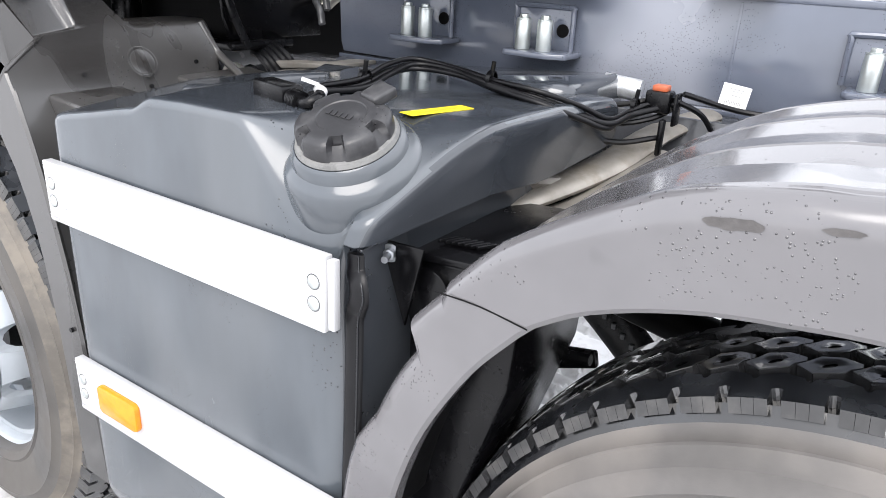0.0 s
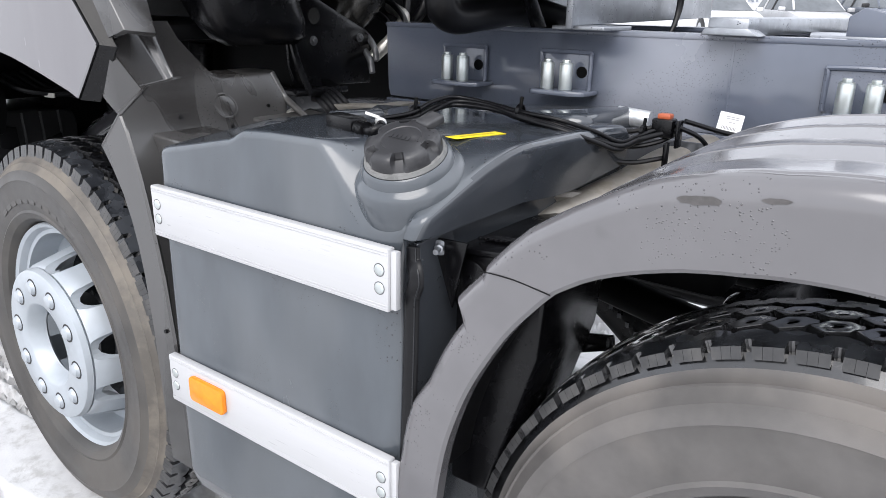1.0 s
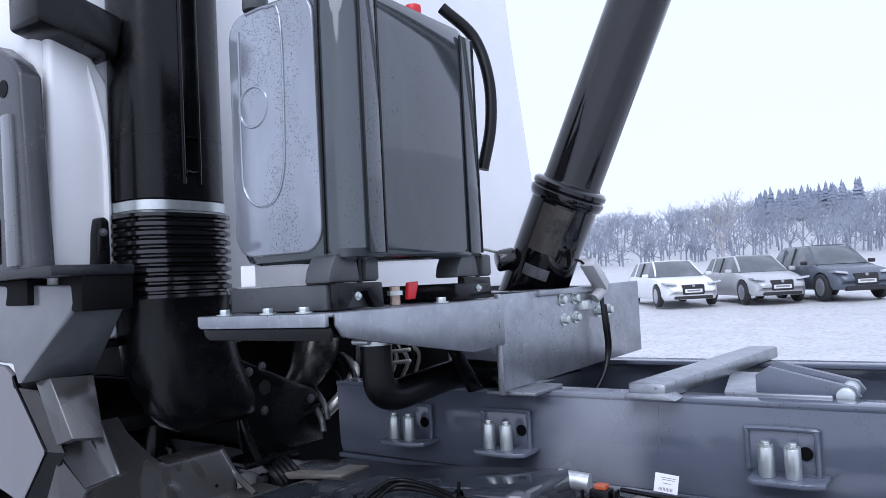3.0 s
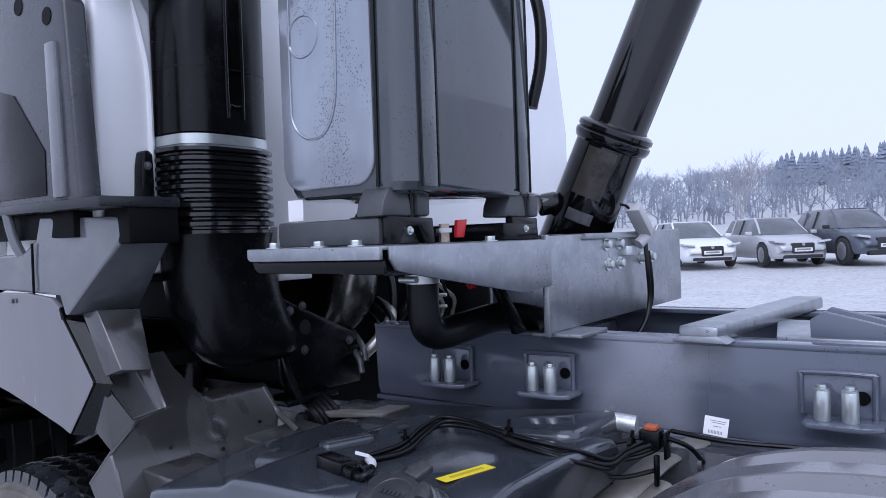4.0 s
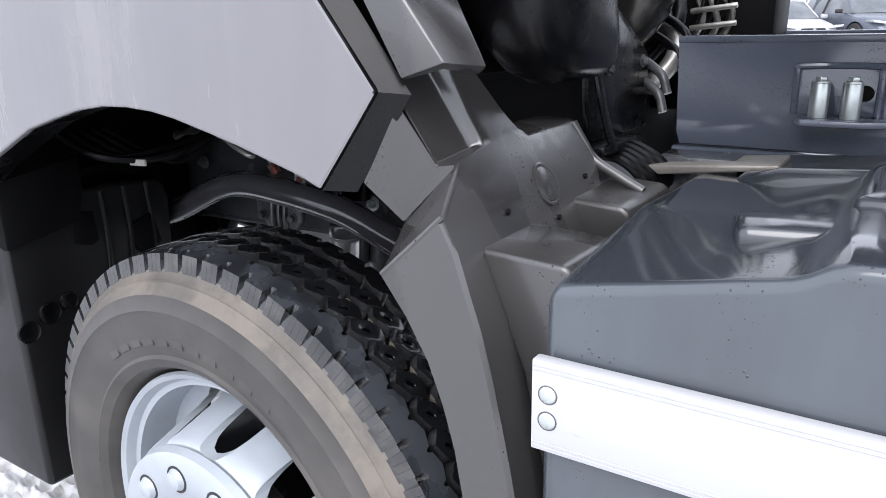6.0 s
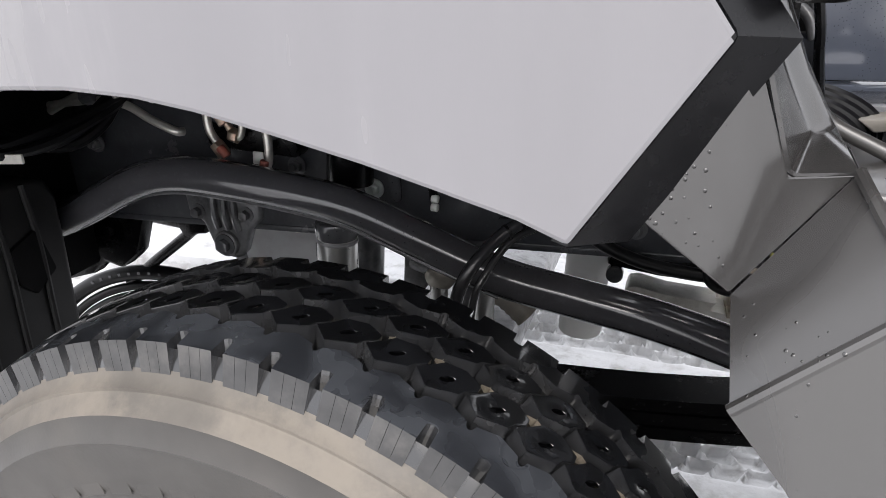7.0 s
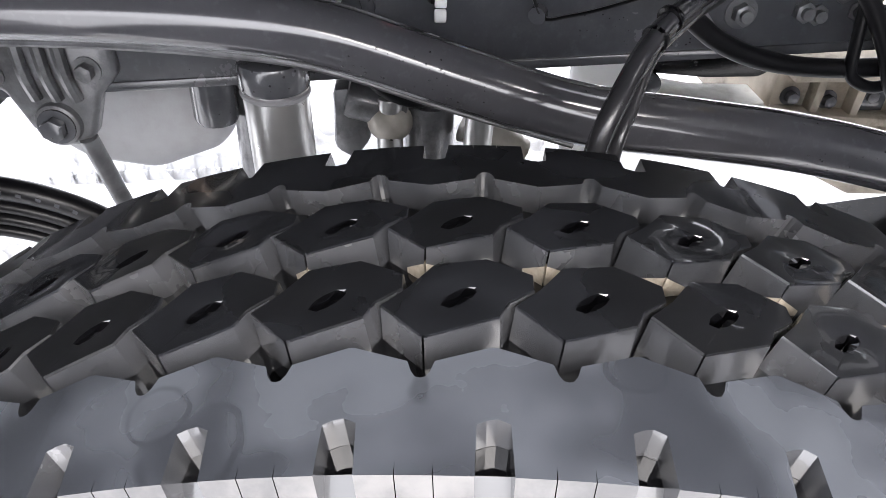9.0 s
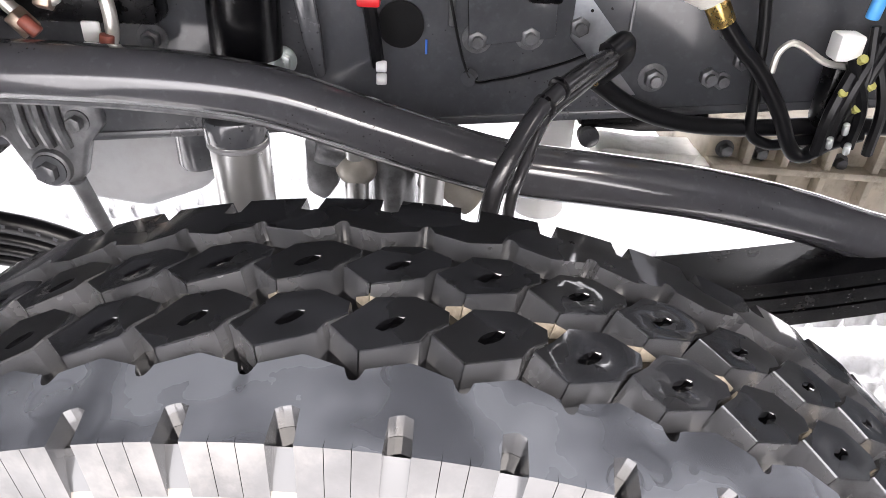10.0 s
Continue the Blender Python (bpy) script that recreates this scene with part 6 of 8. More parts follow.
    br = part("spring_bracket", prism(pts, 0.742, 0.772, "xz", 0.008, 3), M_CASTDK, truck, "cast iron spring bracket with ribs")
    for x in (-0.345, -0.315, -0.288):
        part("bracket_rib", tube([(x - 0.004, 0.74, 0.96), (x, 0.735, 0.90), (x + 0.006, 0.74, 0.86)], 0.009, 8), M_CASTDK, br)
    for x, z in ((-0.395, 0.893), (-0.258, 0.906)):
        part("bracket_bolt", bolt((x, 0.742, z), (0, -1, 0), 0.013, 0.016), M_CASTDK, br)
    # dark discs painted for the shaded hollows round the bolts
    for x, y, z, r in ((-0.395, 0.7405, 0.893, 0.019), (-0.258, 0.7405, 0.906, 0.019), (-0.318, 0.7285, 0.822, 0.027)):
        part("bolt_recess", rod((x, y, z), (x, y + 0.002, z), r, 24), M_DARK, br)
    part("bracket_boss", rod((-0.318, 0.73, 0.822), (-0.318, 0.76, 0.822), 0.033, 24, 0.004), M_CASTDK, br)
    part("bracket_bolt", bolt((-0.318, 0.73, 0.822), (0, -1, 0), 0.018, 0.016), M_CHASSIS, br)
    part("drag_rod", tube([(-0.29, 0.80, 0.80), (-0.27, 0.82, 0.68), (-0.25, 0.85, 0.56)], 0.013, 10), M_CASTDK, truck)
    # damper
    dm = part("damper", rod((-0.010, 0.73, 0.60), (-0.022, 0.73, 0.915), 0.040, 28, 0.004), M_DAMPER, truck, "bare steel shock absorber")
    part("damper_cap", rod((-0.022, 0.73, 0.908), (-0.023, 0.73, 0.945), 0.043, 28, 0.006), M_CHASSIS, dm)
    part("damper_band", lathe([(0.0405, 0.900), (0.0425, 0.902), (0.0425, 0.906), (0.0405, 0.908)], (-0.0218, 0.73, 0), "z", 28), M_INK, dm)
    part("damper_post", rod((0.0, 0.745, 1.02), (0.005, 0.75, 1.34), 0.046, 28, 0.004), M_BLACK, dm)
    part("side_tank", rod((-0.10, 1.05, 0.60), (-0.10, 1.05, 0.83), 0.05, 24, 0.012), M_CASTDK, truck)
    # details on the rail web
    web = 0.775
    det = [(0.301, 1.044, 0.0), (0.371, 1.051, 0.0), (0.639, 1.001, 0.0), (0.688, 1.007, 0.0), (0.039, 1.005, 0.0), (0.634, 1.067, 0.0), (0.477, 1.123, 0.0), (0.523, 1.128, 0.0), (0.435, 1.066, 0), (-0.62, 1.02, 0), (-0.13, 1.03, 0), (-0.20, 1.11, 0), (-0.06, 1.115, 0), (0.06, 1.13, 0)]
    rails = [o for o in truck.children if o.name.startswith("chassis_rail")]
    host = rails[0]
    for i, (x, z, _) in enumerate(det):
        part("flange_bolt", bolt((x, web, z), (0, -1, 0), 0.0135, 0.012, stud=0.012), M_ZINC if i == 4 else M_CASTDK, host)
    part("web_hole", rod((0.199, 0.776, 1.059), (0.199, 0.772, 1.059), 0.031, 28), M_DARK, host)
    part("web_rib", prism([(0.045, 1.19), (0.075, 1.19), (0.095, 1.05), (0.10, 0.99), (0.085, 0.985), (0.07, 1.04)], 0.755, 0.775, "xz", 0.006), M_CHASSIS, host)
    part("web_bracket", prism([(0.28, 1.17), (0.40, 1.17), (0.405, 1.05), (0.29, 1.035)], 0.762, 0.775, "xz", 0.004), M_CHASSIS, host)
    part("web_patch", prism([(0.425, 1.19), (0.505, 1.19), (0.508, 1.10), (0.50, 1.03), (0.46, 1.015), (0.425, 1.05)], 0.768, 0.775, "xz", 0.003), M_GALV, host, "bare galvanised bracket plate")
    # thin pale plate added for the lit, reflecting part of the web
    part("web_cover", prism([(0.512, 1.19), (0.76, 1.19), (0.76, 0.972), (0.49, 0.972), (0.47, 1.0), (0.512, 1.05)], 0.7695, 0.7755, "xz", 0.002), M_WEB, host, "pale plate with the light on the rail web in its colour")
    for x_, z_ in ((0.62, 1.005), (0.66, 1.03), (0.545, 1.0)):
        part("cover_bolt", bolt((x_, 0.7695, z_), (0, -1, 0), 0.0135, 0.013, stud=0.01), M_CASTDK, host)
    part("patch_edge", box(0.500, 0.5045, 0.764, 0.769, 1.06, 1.19, 0.001, 1), M_CASTDK, host)
    for dx, dz in ((0.012, 0.012), (0.026, 0.03), (0.018, 0.05), (0.038, 0.016), (0.045, 0.042), (0.03, 0.06)):
        part("patch_hole", rod((0.437 + dx, 0.7685, 1.075 + dz), (0.437 + dx, 0.7672, 1.075 + dz), 0.0022, 8), M_DARK, host)
    part("web_post", box(0.262, 0.27, 0.768, 0.776, 1.06, 1.19, 0.002), M_CASTDK, host)
    part("relay", rod((0.355, 0.745, 1.135), (0.42, 0.745, 1.135), 0.022, 20, 0.004), M_BLACK, host)
    part("relay_stud", rod((0.42, 0.745, 1.135), (0.46, 0.745, 1.135), 0.008, 12), M_ZINC, host)
    part("relay_box", box(0.36, 0.405, 0.735, 0.77, 1.10, 1.19, 0.006), M_BLACK, host)
    part("sensor_plug", rod((0.16, 0.735, 1.10), (0.155, 0.73, 1.14), 0.012, 14, 0.002), M_WHITEPL, host)
    part("sensor_lock", box(0.145, 0.175, 0.722, 0.748, 1.092, 1.108, 0.004), M_RED, host, "red connector lock")
    part("sensor_tail", tube([(0.16, 0.735, 1.095), (0.165, 0.74, 1.06), (0.17, 0.75, 1.01)], 0.009, 8), M_HOSE, host)
    for z in (0.995, 1.012):
        part("clip_bead", rod((0.168, 0.742, z), (0.182, 0.742, z), 0.008, 10, 0.002), M_WHITEPL, host, "white plastic clip")
    part("paint_mark", box(0.232, 0.235, 0.7735, 0.775, 1.02, 1.04, 0.0005, 1), M_BLUE, host, "blue paint mark")
    part("thin_wire", tube([(0.245, 0.76, 1.19), (0.265, 0.755, 1.09), (0.292, 0.75, 1.0), (0.33, 0.745, 0.998), (0.40, 0.74, 1.02), (0.44, 0.73, 1.04)], 0.0022, 6), M_HOSE, host)
    part("wire_clip", rod((0.29, 0.75, 0.995), (0.295, 0.76, 0.997), 0.011, 10), M_CHASSIS, host)
    # sleeve of cables down to the axle
    sl = part("cable_sleeve", tube([(0.445, 0.62, 1.075), (0.41, 0.58, 1.07), (0.36, 0.53, 1.05), (0.325, 0.49, 1.01), (0.305, 0.47, 0.965), (0.30, 0.46, 0.90), (0.31, 0.45, 0.80)], 0.0105, 14), M_SLEEVE, truck, "black cable sleeve with ties")
    part("brake_hose", tube([(0.45, 0.625, 1.065), (0.41, 0.585, 1.05), (0.365, 0.54, 1.03), (0.34, 0.50, 0.99), (0.325, 0.48, 0.94), (0.325, 0.47, 0.80)], 0.0065, 10), M_SLEEVE, sl)
    for p_, d_ in (((0.376, 0.547, 1.060), (0.7, 0.65, 0.3)), ((0.36, 0.531, 1.047), (0.7, 0.65, 0.45))):
        p_, d_ = Vector(p_), Vector(d_).normalized()
        part("tie", rod(p_ - d_ * 0.003, p_ + d_ * 0.003, 0.0135, 18, 0.001), M_BLACK, sl)
    part("hose_bend", tube([(0.44, 0.62, 1.078), (0.462, 0.64, 1.085), (0.468, 0.66, 1.06), (0.45, 0.68, 1.03)], 0.013, 10), M_HOSE, sl)
    part("hose_gland", rod((0.44, 0.69, 1.02), (0.448, 0.69, 1.034), 0.012, 8), M_BRASS, sl, "brass hose gland")
    part("air_hose", tube([(0.448, 0.69, 1.02), (0.50, 0.70, 0.985), (0.57, 0.71, 0.96), (0.66, 0.72, 0.95), (0.78, 0.73, 0.952), (0.95, 0.74, 0.95)], 0.012, 12), M_HOSE, sl)
    # pale ball fitting with brass gland and its hoses
    vb = part("ball_valve", lathe([(0.0001, -0.036), (0.020, -0.034), (0.036, -0.016), (0.040, 0.004), (0.034, 0.026), (0.020, 0.042), (0.0001, 0.046)], (0, 0, 0), "z", 28), M_CREAM, truck, "pale cast ball fitting with brass gland")
    vb.matrix_basis = Matrix.Translation((0.562, 0.70, 1.152)) @ Matrix.Rotation(radians(-28), 4, "Y")
    part("ball_collar", rod((0.572, 0.70, 1.133), (0.580, 0.70, 1.124), 0.022, 24, 0.002), M_CREAM, truck)
    part("valve_gland", rod((0.578, 0.70, 1.126), (0.598, 0.70, 1.094), 0.0155, 12, 0.002), M_BRASS, truck, "brass hose gland")
    part("valve_hose", tube([(0.596, 0.70, 1.10), (0.628, 0.70, 1.065), (0.659, 0.70, 1.036), (0.701, 0.70, 0.979), (0.726, 0.70, 0.935), (0.75, 0.705, 0.918), (0.785, 0.71, 0.935), (0.83, 0.72, 0.945)], 0.0105, 12), M_HOSE, truck)
    part("valve_hose", tube([(0.636, 0.712, 1.19), (0.648, 0.712, 1.12), (0.656, 0.712, 1.078), (0.668, 0.712, 0.984), (0.676, 0.712, 0.945), (0.706, 0.712, 0.930), (0.74, 0.715, 0.935), (0.80, 0.72, 0.94)], 0.0075, 12), M_HOSE, truck)
    part("silver_wire", tube([(0.674, 0.70, 1.035), (0.676, 0.70, 1.06), (0.69, 0.70, 1.073), (0.71, 0.70, 1.066), (0.739, 0.70, 1.05), (0.77, 0.70, 1.045)], 0.0045, 8), M_STEEL, truck, "bright wire loop")
    part("plug_body", box(0.742, 0.775, 0.685, 0.715, 1.055, 1.088, 0.004), M_WHITEPL, truck, "white plug body")
    part("plug_cap", rod((0.779, 0.70, 1.105), (0.782, 0.70, 1.135), 0.0085, 14, 0.003), M_SKY, truck, "light blue cable cap")
    knot = part("cable_knot", box(0.755, 0.80, 0.70, 0.74, 0.955, 1.05, 0.012), M_BLACK, truck, "bundle of cables with clips")
    for i, (x0, x1, z0, z1) in enumerate(((0.782, 0.775, 1.10, 0.96), (0.80, 0.77, 1.09, 0.94), (0.766, 0.80, 1.06, 0.94), (0.82, 0.785, 1.12, 0.95), (0.79, 0.83, 1.08, 0.93), (0.775, 0.76, 1.05, 0.93))):
        part("knot_cable", tube([(x0, 0.69, z0), ((x0 + x1) / 2 + 0.01 * (-1) ** i, 0.682, (z0 + z1) / 2), (x1, 0.69, z1)], 0.006 + 0.0015 * (i % 3), 8), M_HOSE, knot)
    for x, z in ((0.773, 1.064), (0.762, 1.02), (0.787, 1.0), (0.795, 1.03)):
        part("knot_clip", rod((x, 0.676, z), (x, 0.684, z - 0.006), 0.006, 8, 0.001), M_CLIP, knot, "yellow-green clip")
    for x, z in ((0.764, 0.958), (0.79, 0.95), (0.779, 0.978)):
        part("knot_tie", rod((x, 0.674, z), (x + 0.006, 0.682, z - 0.016), 0.0045, 8, 0.001), M_ZINC, knot)
    # pipes at the front of the bay
    for pts_ in (((-0.66, 0.70, 1.10), (-0.60, 0.70, 1.132), (-0.531, 0.70, 1.157), (-0.45, 0.70, 1.16), (-0.40, 0.70, 1.15)),
                 ((-0.66, 0.70, 1.112), (-0.60, 0.70, 1.125), (-0.525, 0.70, 1.136), (-0.464, 0.70, 1.131), (-0.412, 0.70, 1.109), (-0.361, 0.705, 1.09), (-0.352, 0.72, 1.087)),
                 ((-0.46, 0.70, 1.19), (-0.40, 0.70, 1.186), (-0.326, 0.70, 1.174), (-0.287, 0.70, 1.152), (-0.277, 0.70, 1.101), (-0.250, 0.70, 1.068)),
                 ((-0.33, 0.70, 1.186), (-0.25, 0.70, 1.189), (-0.199, 0.70, 1.188), (-0.166, 0.70, 1.166), (-0.151, 0.70, 1.10), (-0.150, 0.70, 1.06), (-0.160, 0.71, 1.04))):
        part("brake_pipe", tube(pts_, 0.0086, 12), M_STEEL, truck, "bright steel brake pipe")
    for p, q in (((-0.265, 0.70, 1.078), (-0.246, 0.70, 1.056)), ((-0.256, 0.70, 1.142), (-0.240, 0.70, 1.118)), ((-0.231, 0.70, 1.10), (-0.212, 0.70, 1.096))):
        part("pipe_fitting", rod(p, q, 0.0155, 6, 0.002), M_COPPER, truck)
    part("pipe_hook", tube([(-0.22, 0.70, 1.092), (-0.209, 0.70, 1.098), (-0.205, 0.70, 1.115), (-0.21, 0.70, 1.14)], 0.007, 10), M_STEEL, truck)
    part("red_seal", rod((-0.252, 0.692, 1.074), (-0.236, 0.692, 1.056), 0.009, 10, 0.002), M_REDDULL, truck, "dull red seal")
    part("red_seal", rod((-0.154, 0.692, 1.058), (-0.157, 0.692, 1.044), 0.009, 10, 0.002), M_REDDULL, truck)
    part("pipe_union", rod((-0.565, 0.695, 1.138), (-0.535, 0.695, 1.148), 0.017, 8, 0.003), M_CASTDK, truck)
    part("pipe_hanger", tube([(-0.245, 0.70, 1.20), (-0.250, 0.70, 1.16), (-0.246, 0.70, 1.135), (-0.228, 0.70, 1.105)], 0.008, 10), M_COPPER, truck)
    part("white_peg", box(-0.195, -0.172, 0.715, 0.722, 1.04, 1.066, 0.003), M_WHITEPL, truck)
    part("valve_block", box(-0.30, -0.10, 0.72, 0.775, 1.06, 1.22, 0.01), M_BLACK, truck)
    for x, z in ((-0.29, 1.19), (-0.275, 1.13), (-0.17, 1.17), (-0.15, 1.11)):
        part("block_bolt", bolt((x, 0.72, z), (0, -1, 0), 0.011, 0.012), M_CASTDK, truck)
    # leaf spring and axle below
    for i, (z0, z1) in enumerate(((0.785, 0.808), (0.757, 0.780), (0.729, 0.752))):
        rings = []
        for x in np.linspace(-0.12 + 0.05 * i, 1.25 - 0.1 * i, 18):
            sag = 0.13 * ((x - 0.19) / 0.9) ** 2 - 0.074
            rings.append([(x, 0.60, z0 + sag), (x, 0.69, z0 + sag), (x, 0.69, z1 + sag), (x, 0.60, z1 + sag)])
        part("spring_leaf", loft(rings), M_BLACK, truck, "black leaf spring")
    part("axle_beam", prism([(0.10, 0.44), (0.28, 0.44), (0.28, 0.56), (0.10, 0.56)], 0.36, 2.2, "xz", 0.02), M_CASTDK, truck)
    # pieces in the middle of the chassis
    part("white_reservoir", rod((0.45, 1.0, 0.66), (0.45, 1.0, 0.872), 0.048, 24, 0.008), M_WHITEPL, truck, "white plastic reservoir")
    gb = part("gearbox", prism([(0.74, 0.70), (0.745, 0.835), (0.80, 0.845), (1.35, 0.86), (1.5, 0.84), (1.5, 0.60), (0.95, 0.60)], 1.0, 1.55, "xz", 0.012, 2), M_BEIGE, truck, "beige cast gearbox housing with ribs")
    for x in (0.80, 0.87, 0.95, 1.04):
        part("housing_rib", prism([(x, 0.69), (x + 0.012, 0.69), (x + 0.02, 0.835), (x + 0.004, 0.835)], 0.972, 1.002, "xz", 0.003), M_BEIGE, gb)
    part("housing_flange", prism([(0.745, 0.765), (1.2, 0.742), (1.2, 0.756), (0.745, 0.780)], 0.965, 1.002, "xz", 0.004), M_BEIGE, gb)
    part("housing_flange", prism([(0.76, 0.828), (1.2, 0.842), (1.2, 0.856), (0.76, 0.842)], 0.968, 1.002, "xz", 0.004), M_BEIGE, gb)
    for x, z in ((0.775, 0.795), (0.84, 0.79), (0.91, 0.80), (0.99, 0.775)):
        part("housing_bolt", bolt((x, 0.998, z), (0, -1, 0), 0.011, 0.014), M_CASTDK, gb)
    part("housing_window", box(0.883, 0.935, 0.985, 1.004, 0.775, 0.815, 0.004), M_CHASSIS, gb)
    part("black_casting", prism([(0.49, 0.85), (0.50, 0.886), (0.56, 0.895), (0.71, 0.89), (0.715, 0.865), (0.685, 0.845), (0.60, 0.842)], 0.94, 1.10, "xz", 0.012), M_BLACK, truck, "black casting beside the gearbox")
    part("casting_bolt", rod((0.512, 0.93, 0.835), (0.512, 0.96, 0.835), 0.018, 18, 0.004), M_CHASSIS, truck)
    part("gearbox_cover", prism([(0.535, 0.775), (0.54, 0.798), (0.56, 0.803), (0.62, 0.794), (0.724, 0.793), (0.712, 0.775), (0.792, 0.768), (0.797, 0.744), (0.70, 0.748)], 0.97, 1.05, "xz", 0.004), M_CREAM, truck, "cream coloured gearbox cover")
    part("engine_sump", prism([(-0.533, 0.90), (-0.53, 0.66), (-0.44, 0.595), (-0.32, 0.575), (-0.19, 0.625), (-0.15, 0.70), (-0.15, 0.95)], 1.1, 1.5, "xz", 0.03, 3), M_SUMP, truck, "pale grey engine sump with haze in its colour")
    part("drain_pan", rod((-0.168, 1.0, 0.73), (-0.168, 1.0, 0.90), 0.036, 24, 0.012), M_CHASSIS, truck)
    part("sump_spigot", rod((-0.30, 1.08, 0.755), (-0.30, 1.08, 0.80), 0.010, 12, 0.002), M_CREAM, truck)
    part("starter", rod((0.04, 1.02, 0.77), (0.14, 1.02, 0.745), 0.034, 24, 0.01), M_CASTDK, truck)
    part("starter_cable", tube([(0.05, 0.98, 0.86), (0.10, 0.98, 0.80), (0.16, 0.99, 0.775), (0.20, 1.0, 0.80)], 0.010, 10), M_HOSE, truck)
    cs = part("steering_gear", prism([(0.02, 0.79), (0.065, 0.795), (0.085, 0.765), (0.082, 0.70), (0.055, 0.66), (0.02, 0.68)], 1.0, 1.08, "xz", 0.012), M_CASTDK, truck, "cast steering gear behind the axle")
    part("gear_cover", lathe([(0.0001, 0.975), (0.020, 0.977), (0.030, 0.985), (0.038, 1.0)], (0.113, 0, 0.735), "y", 24), M_CAST, cs)
    part("gear_neck", rod((0.113, 1.0, 0.60), (0.113, 1.0, 0.78), 0.022, 18, 0.004), M_DAMPER, cs)
    part("gear_barrel", rod((0.18, 1.03, 0.60), (0.18, 1.03, 0.76), 0.042, 22, 0.008), M_CASTDK, cs)
    part("gear_bellows", tube([(0.24, 1.0, 0.735), (0.285, 1.0, 0.71), (0.33, 1.0, 0.675)], 0.034, 16, 6, ribs=0.08), M_CAST, cs)
    part("link_post", rod((0.245, 0.90, 0.60), (0.25, 0.90, 0.80), 0.022, 18, 0.004), M_DAMPER, truck)
    part("track_rod", tube([(-0.78, 1.0, 0.555), (-0.70, 1.0, 0.628), (-0.60, 1.0, 0.712), (-0.53, 0.99, 0.772)], 0.0145, 14), M_BLACK, truck)
    for r, w_ in ((0.430, 0.021), (0.392, 0.012), (0.366, 0.012), (0.340, 0.012)):
        pts_ = [(-0.665 + r * math.cos(radians(a)), 1.0 + 0.05 * math.cos(radians(a)), 0.176 + r * math.sin(radians(a))) for a in range(165, 15, -10)]
        hs = part("coolant_hose", tube(pts_, w_, 14, 4), M_HOSE, truck, "curved black hose with moulded marks" if w_ > 0.02 else "")
        if w_ > 0.02:
            for i in range(16):
                a = radians(118 - 4.0 * i - (3 if i > 8 else 0))
                part("hose_mark", moved(box(-0.0045, 0.0045, -0.0005, 0.0005, -0.004, 0.004, 0.0003, 1), Matrix.Translation((-0.665 + (r + 0.004) * math.cos(a), 0.979 + 0.05 * math.cos(a), 0.176 + (r + 0.004) * math.sin(a))) @ Matrix.Rotation(math.pi / 2 - a, 4, "Y")), M_CHASSIS, hs)
    part("spring_hanger", prism([(-0.80, 0.84), (-0.56, 0.86), (-0.58, 0.80), (-0.60, 0.735), (-0.65, 0.69), (-0.70, 0.70), (-0.74, 0.66), (-0.85, 0.62)], 0.83, 0.88, "xz", 0.01), M_BLACK, truck, "black front spring hanger")
    part("front_link", tube([(-0.80, 1.0, 0.78), (-0.65, 1.0, 0.772), (-0.52, 1.0, 0.768)], 0.022, 12), M_BLACK, truck)
    part("link_joint", prism([(-0.60, 0.80), (-0.49, 0.79), (-0.50, 0.755), (-0.53, 0.75), (-0.55, 0.735), (-0.57, 0.74), (-0.585, 0.765)], 0.97, 1.02, "xz", 0.006), M_BLACK, truck)
    # plain dark masses added behind duct and hose to close bright gaps
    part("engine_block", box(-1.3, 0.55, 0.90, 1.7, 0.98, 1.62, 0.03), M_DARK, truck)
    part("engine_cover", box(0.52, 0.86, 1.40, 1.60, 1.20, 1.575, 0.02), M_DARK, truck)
    part("radiator_pipe", tube([(0.70, 0.90, 1.30), (0.74, 0.95, 1.36), (0.70, 1.05, 1.42), (0.55, 1.15, 1.45)], 0.02, 12), M_STEEL, truck)
    br.matrix_basis = Matrix.Translation((-0.284, 0.122, 0.931)) @ Matrix.Rotation(radians(4.4), 4, "Y") @ Matrix.Scale(0.84, 4) @ Matrix.Translation((0.3265, 0, -0.8995))
    fixed = {"arch_liner", "engine_block", "engine_cover", "radiator_pipe", "spring_bracket"}
    for ob in set(truck.children_recursive) - before:
        if ob.name.split(".")[0] not in fixed and ob.parent in before | {truck}:
            ob.matrix_basis = BAY @ ob.matrix_basis
    return bay


make_front_bay()


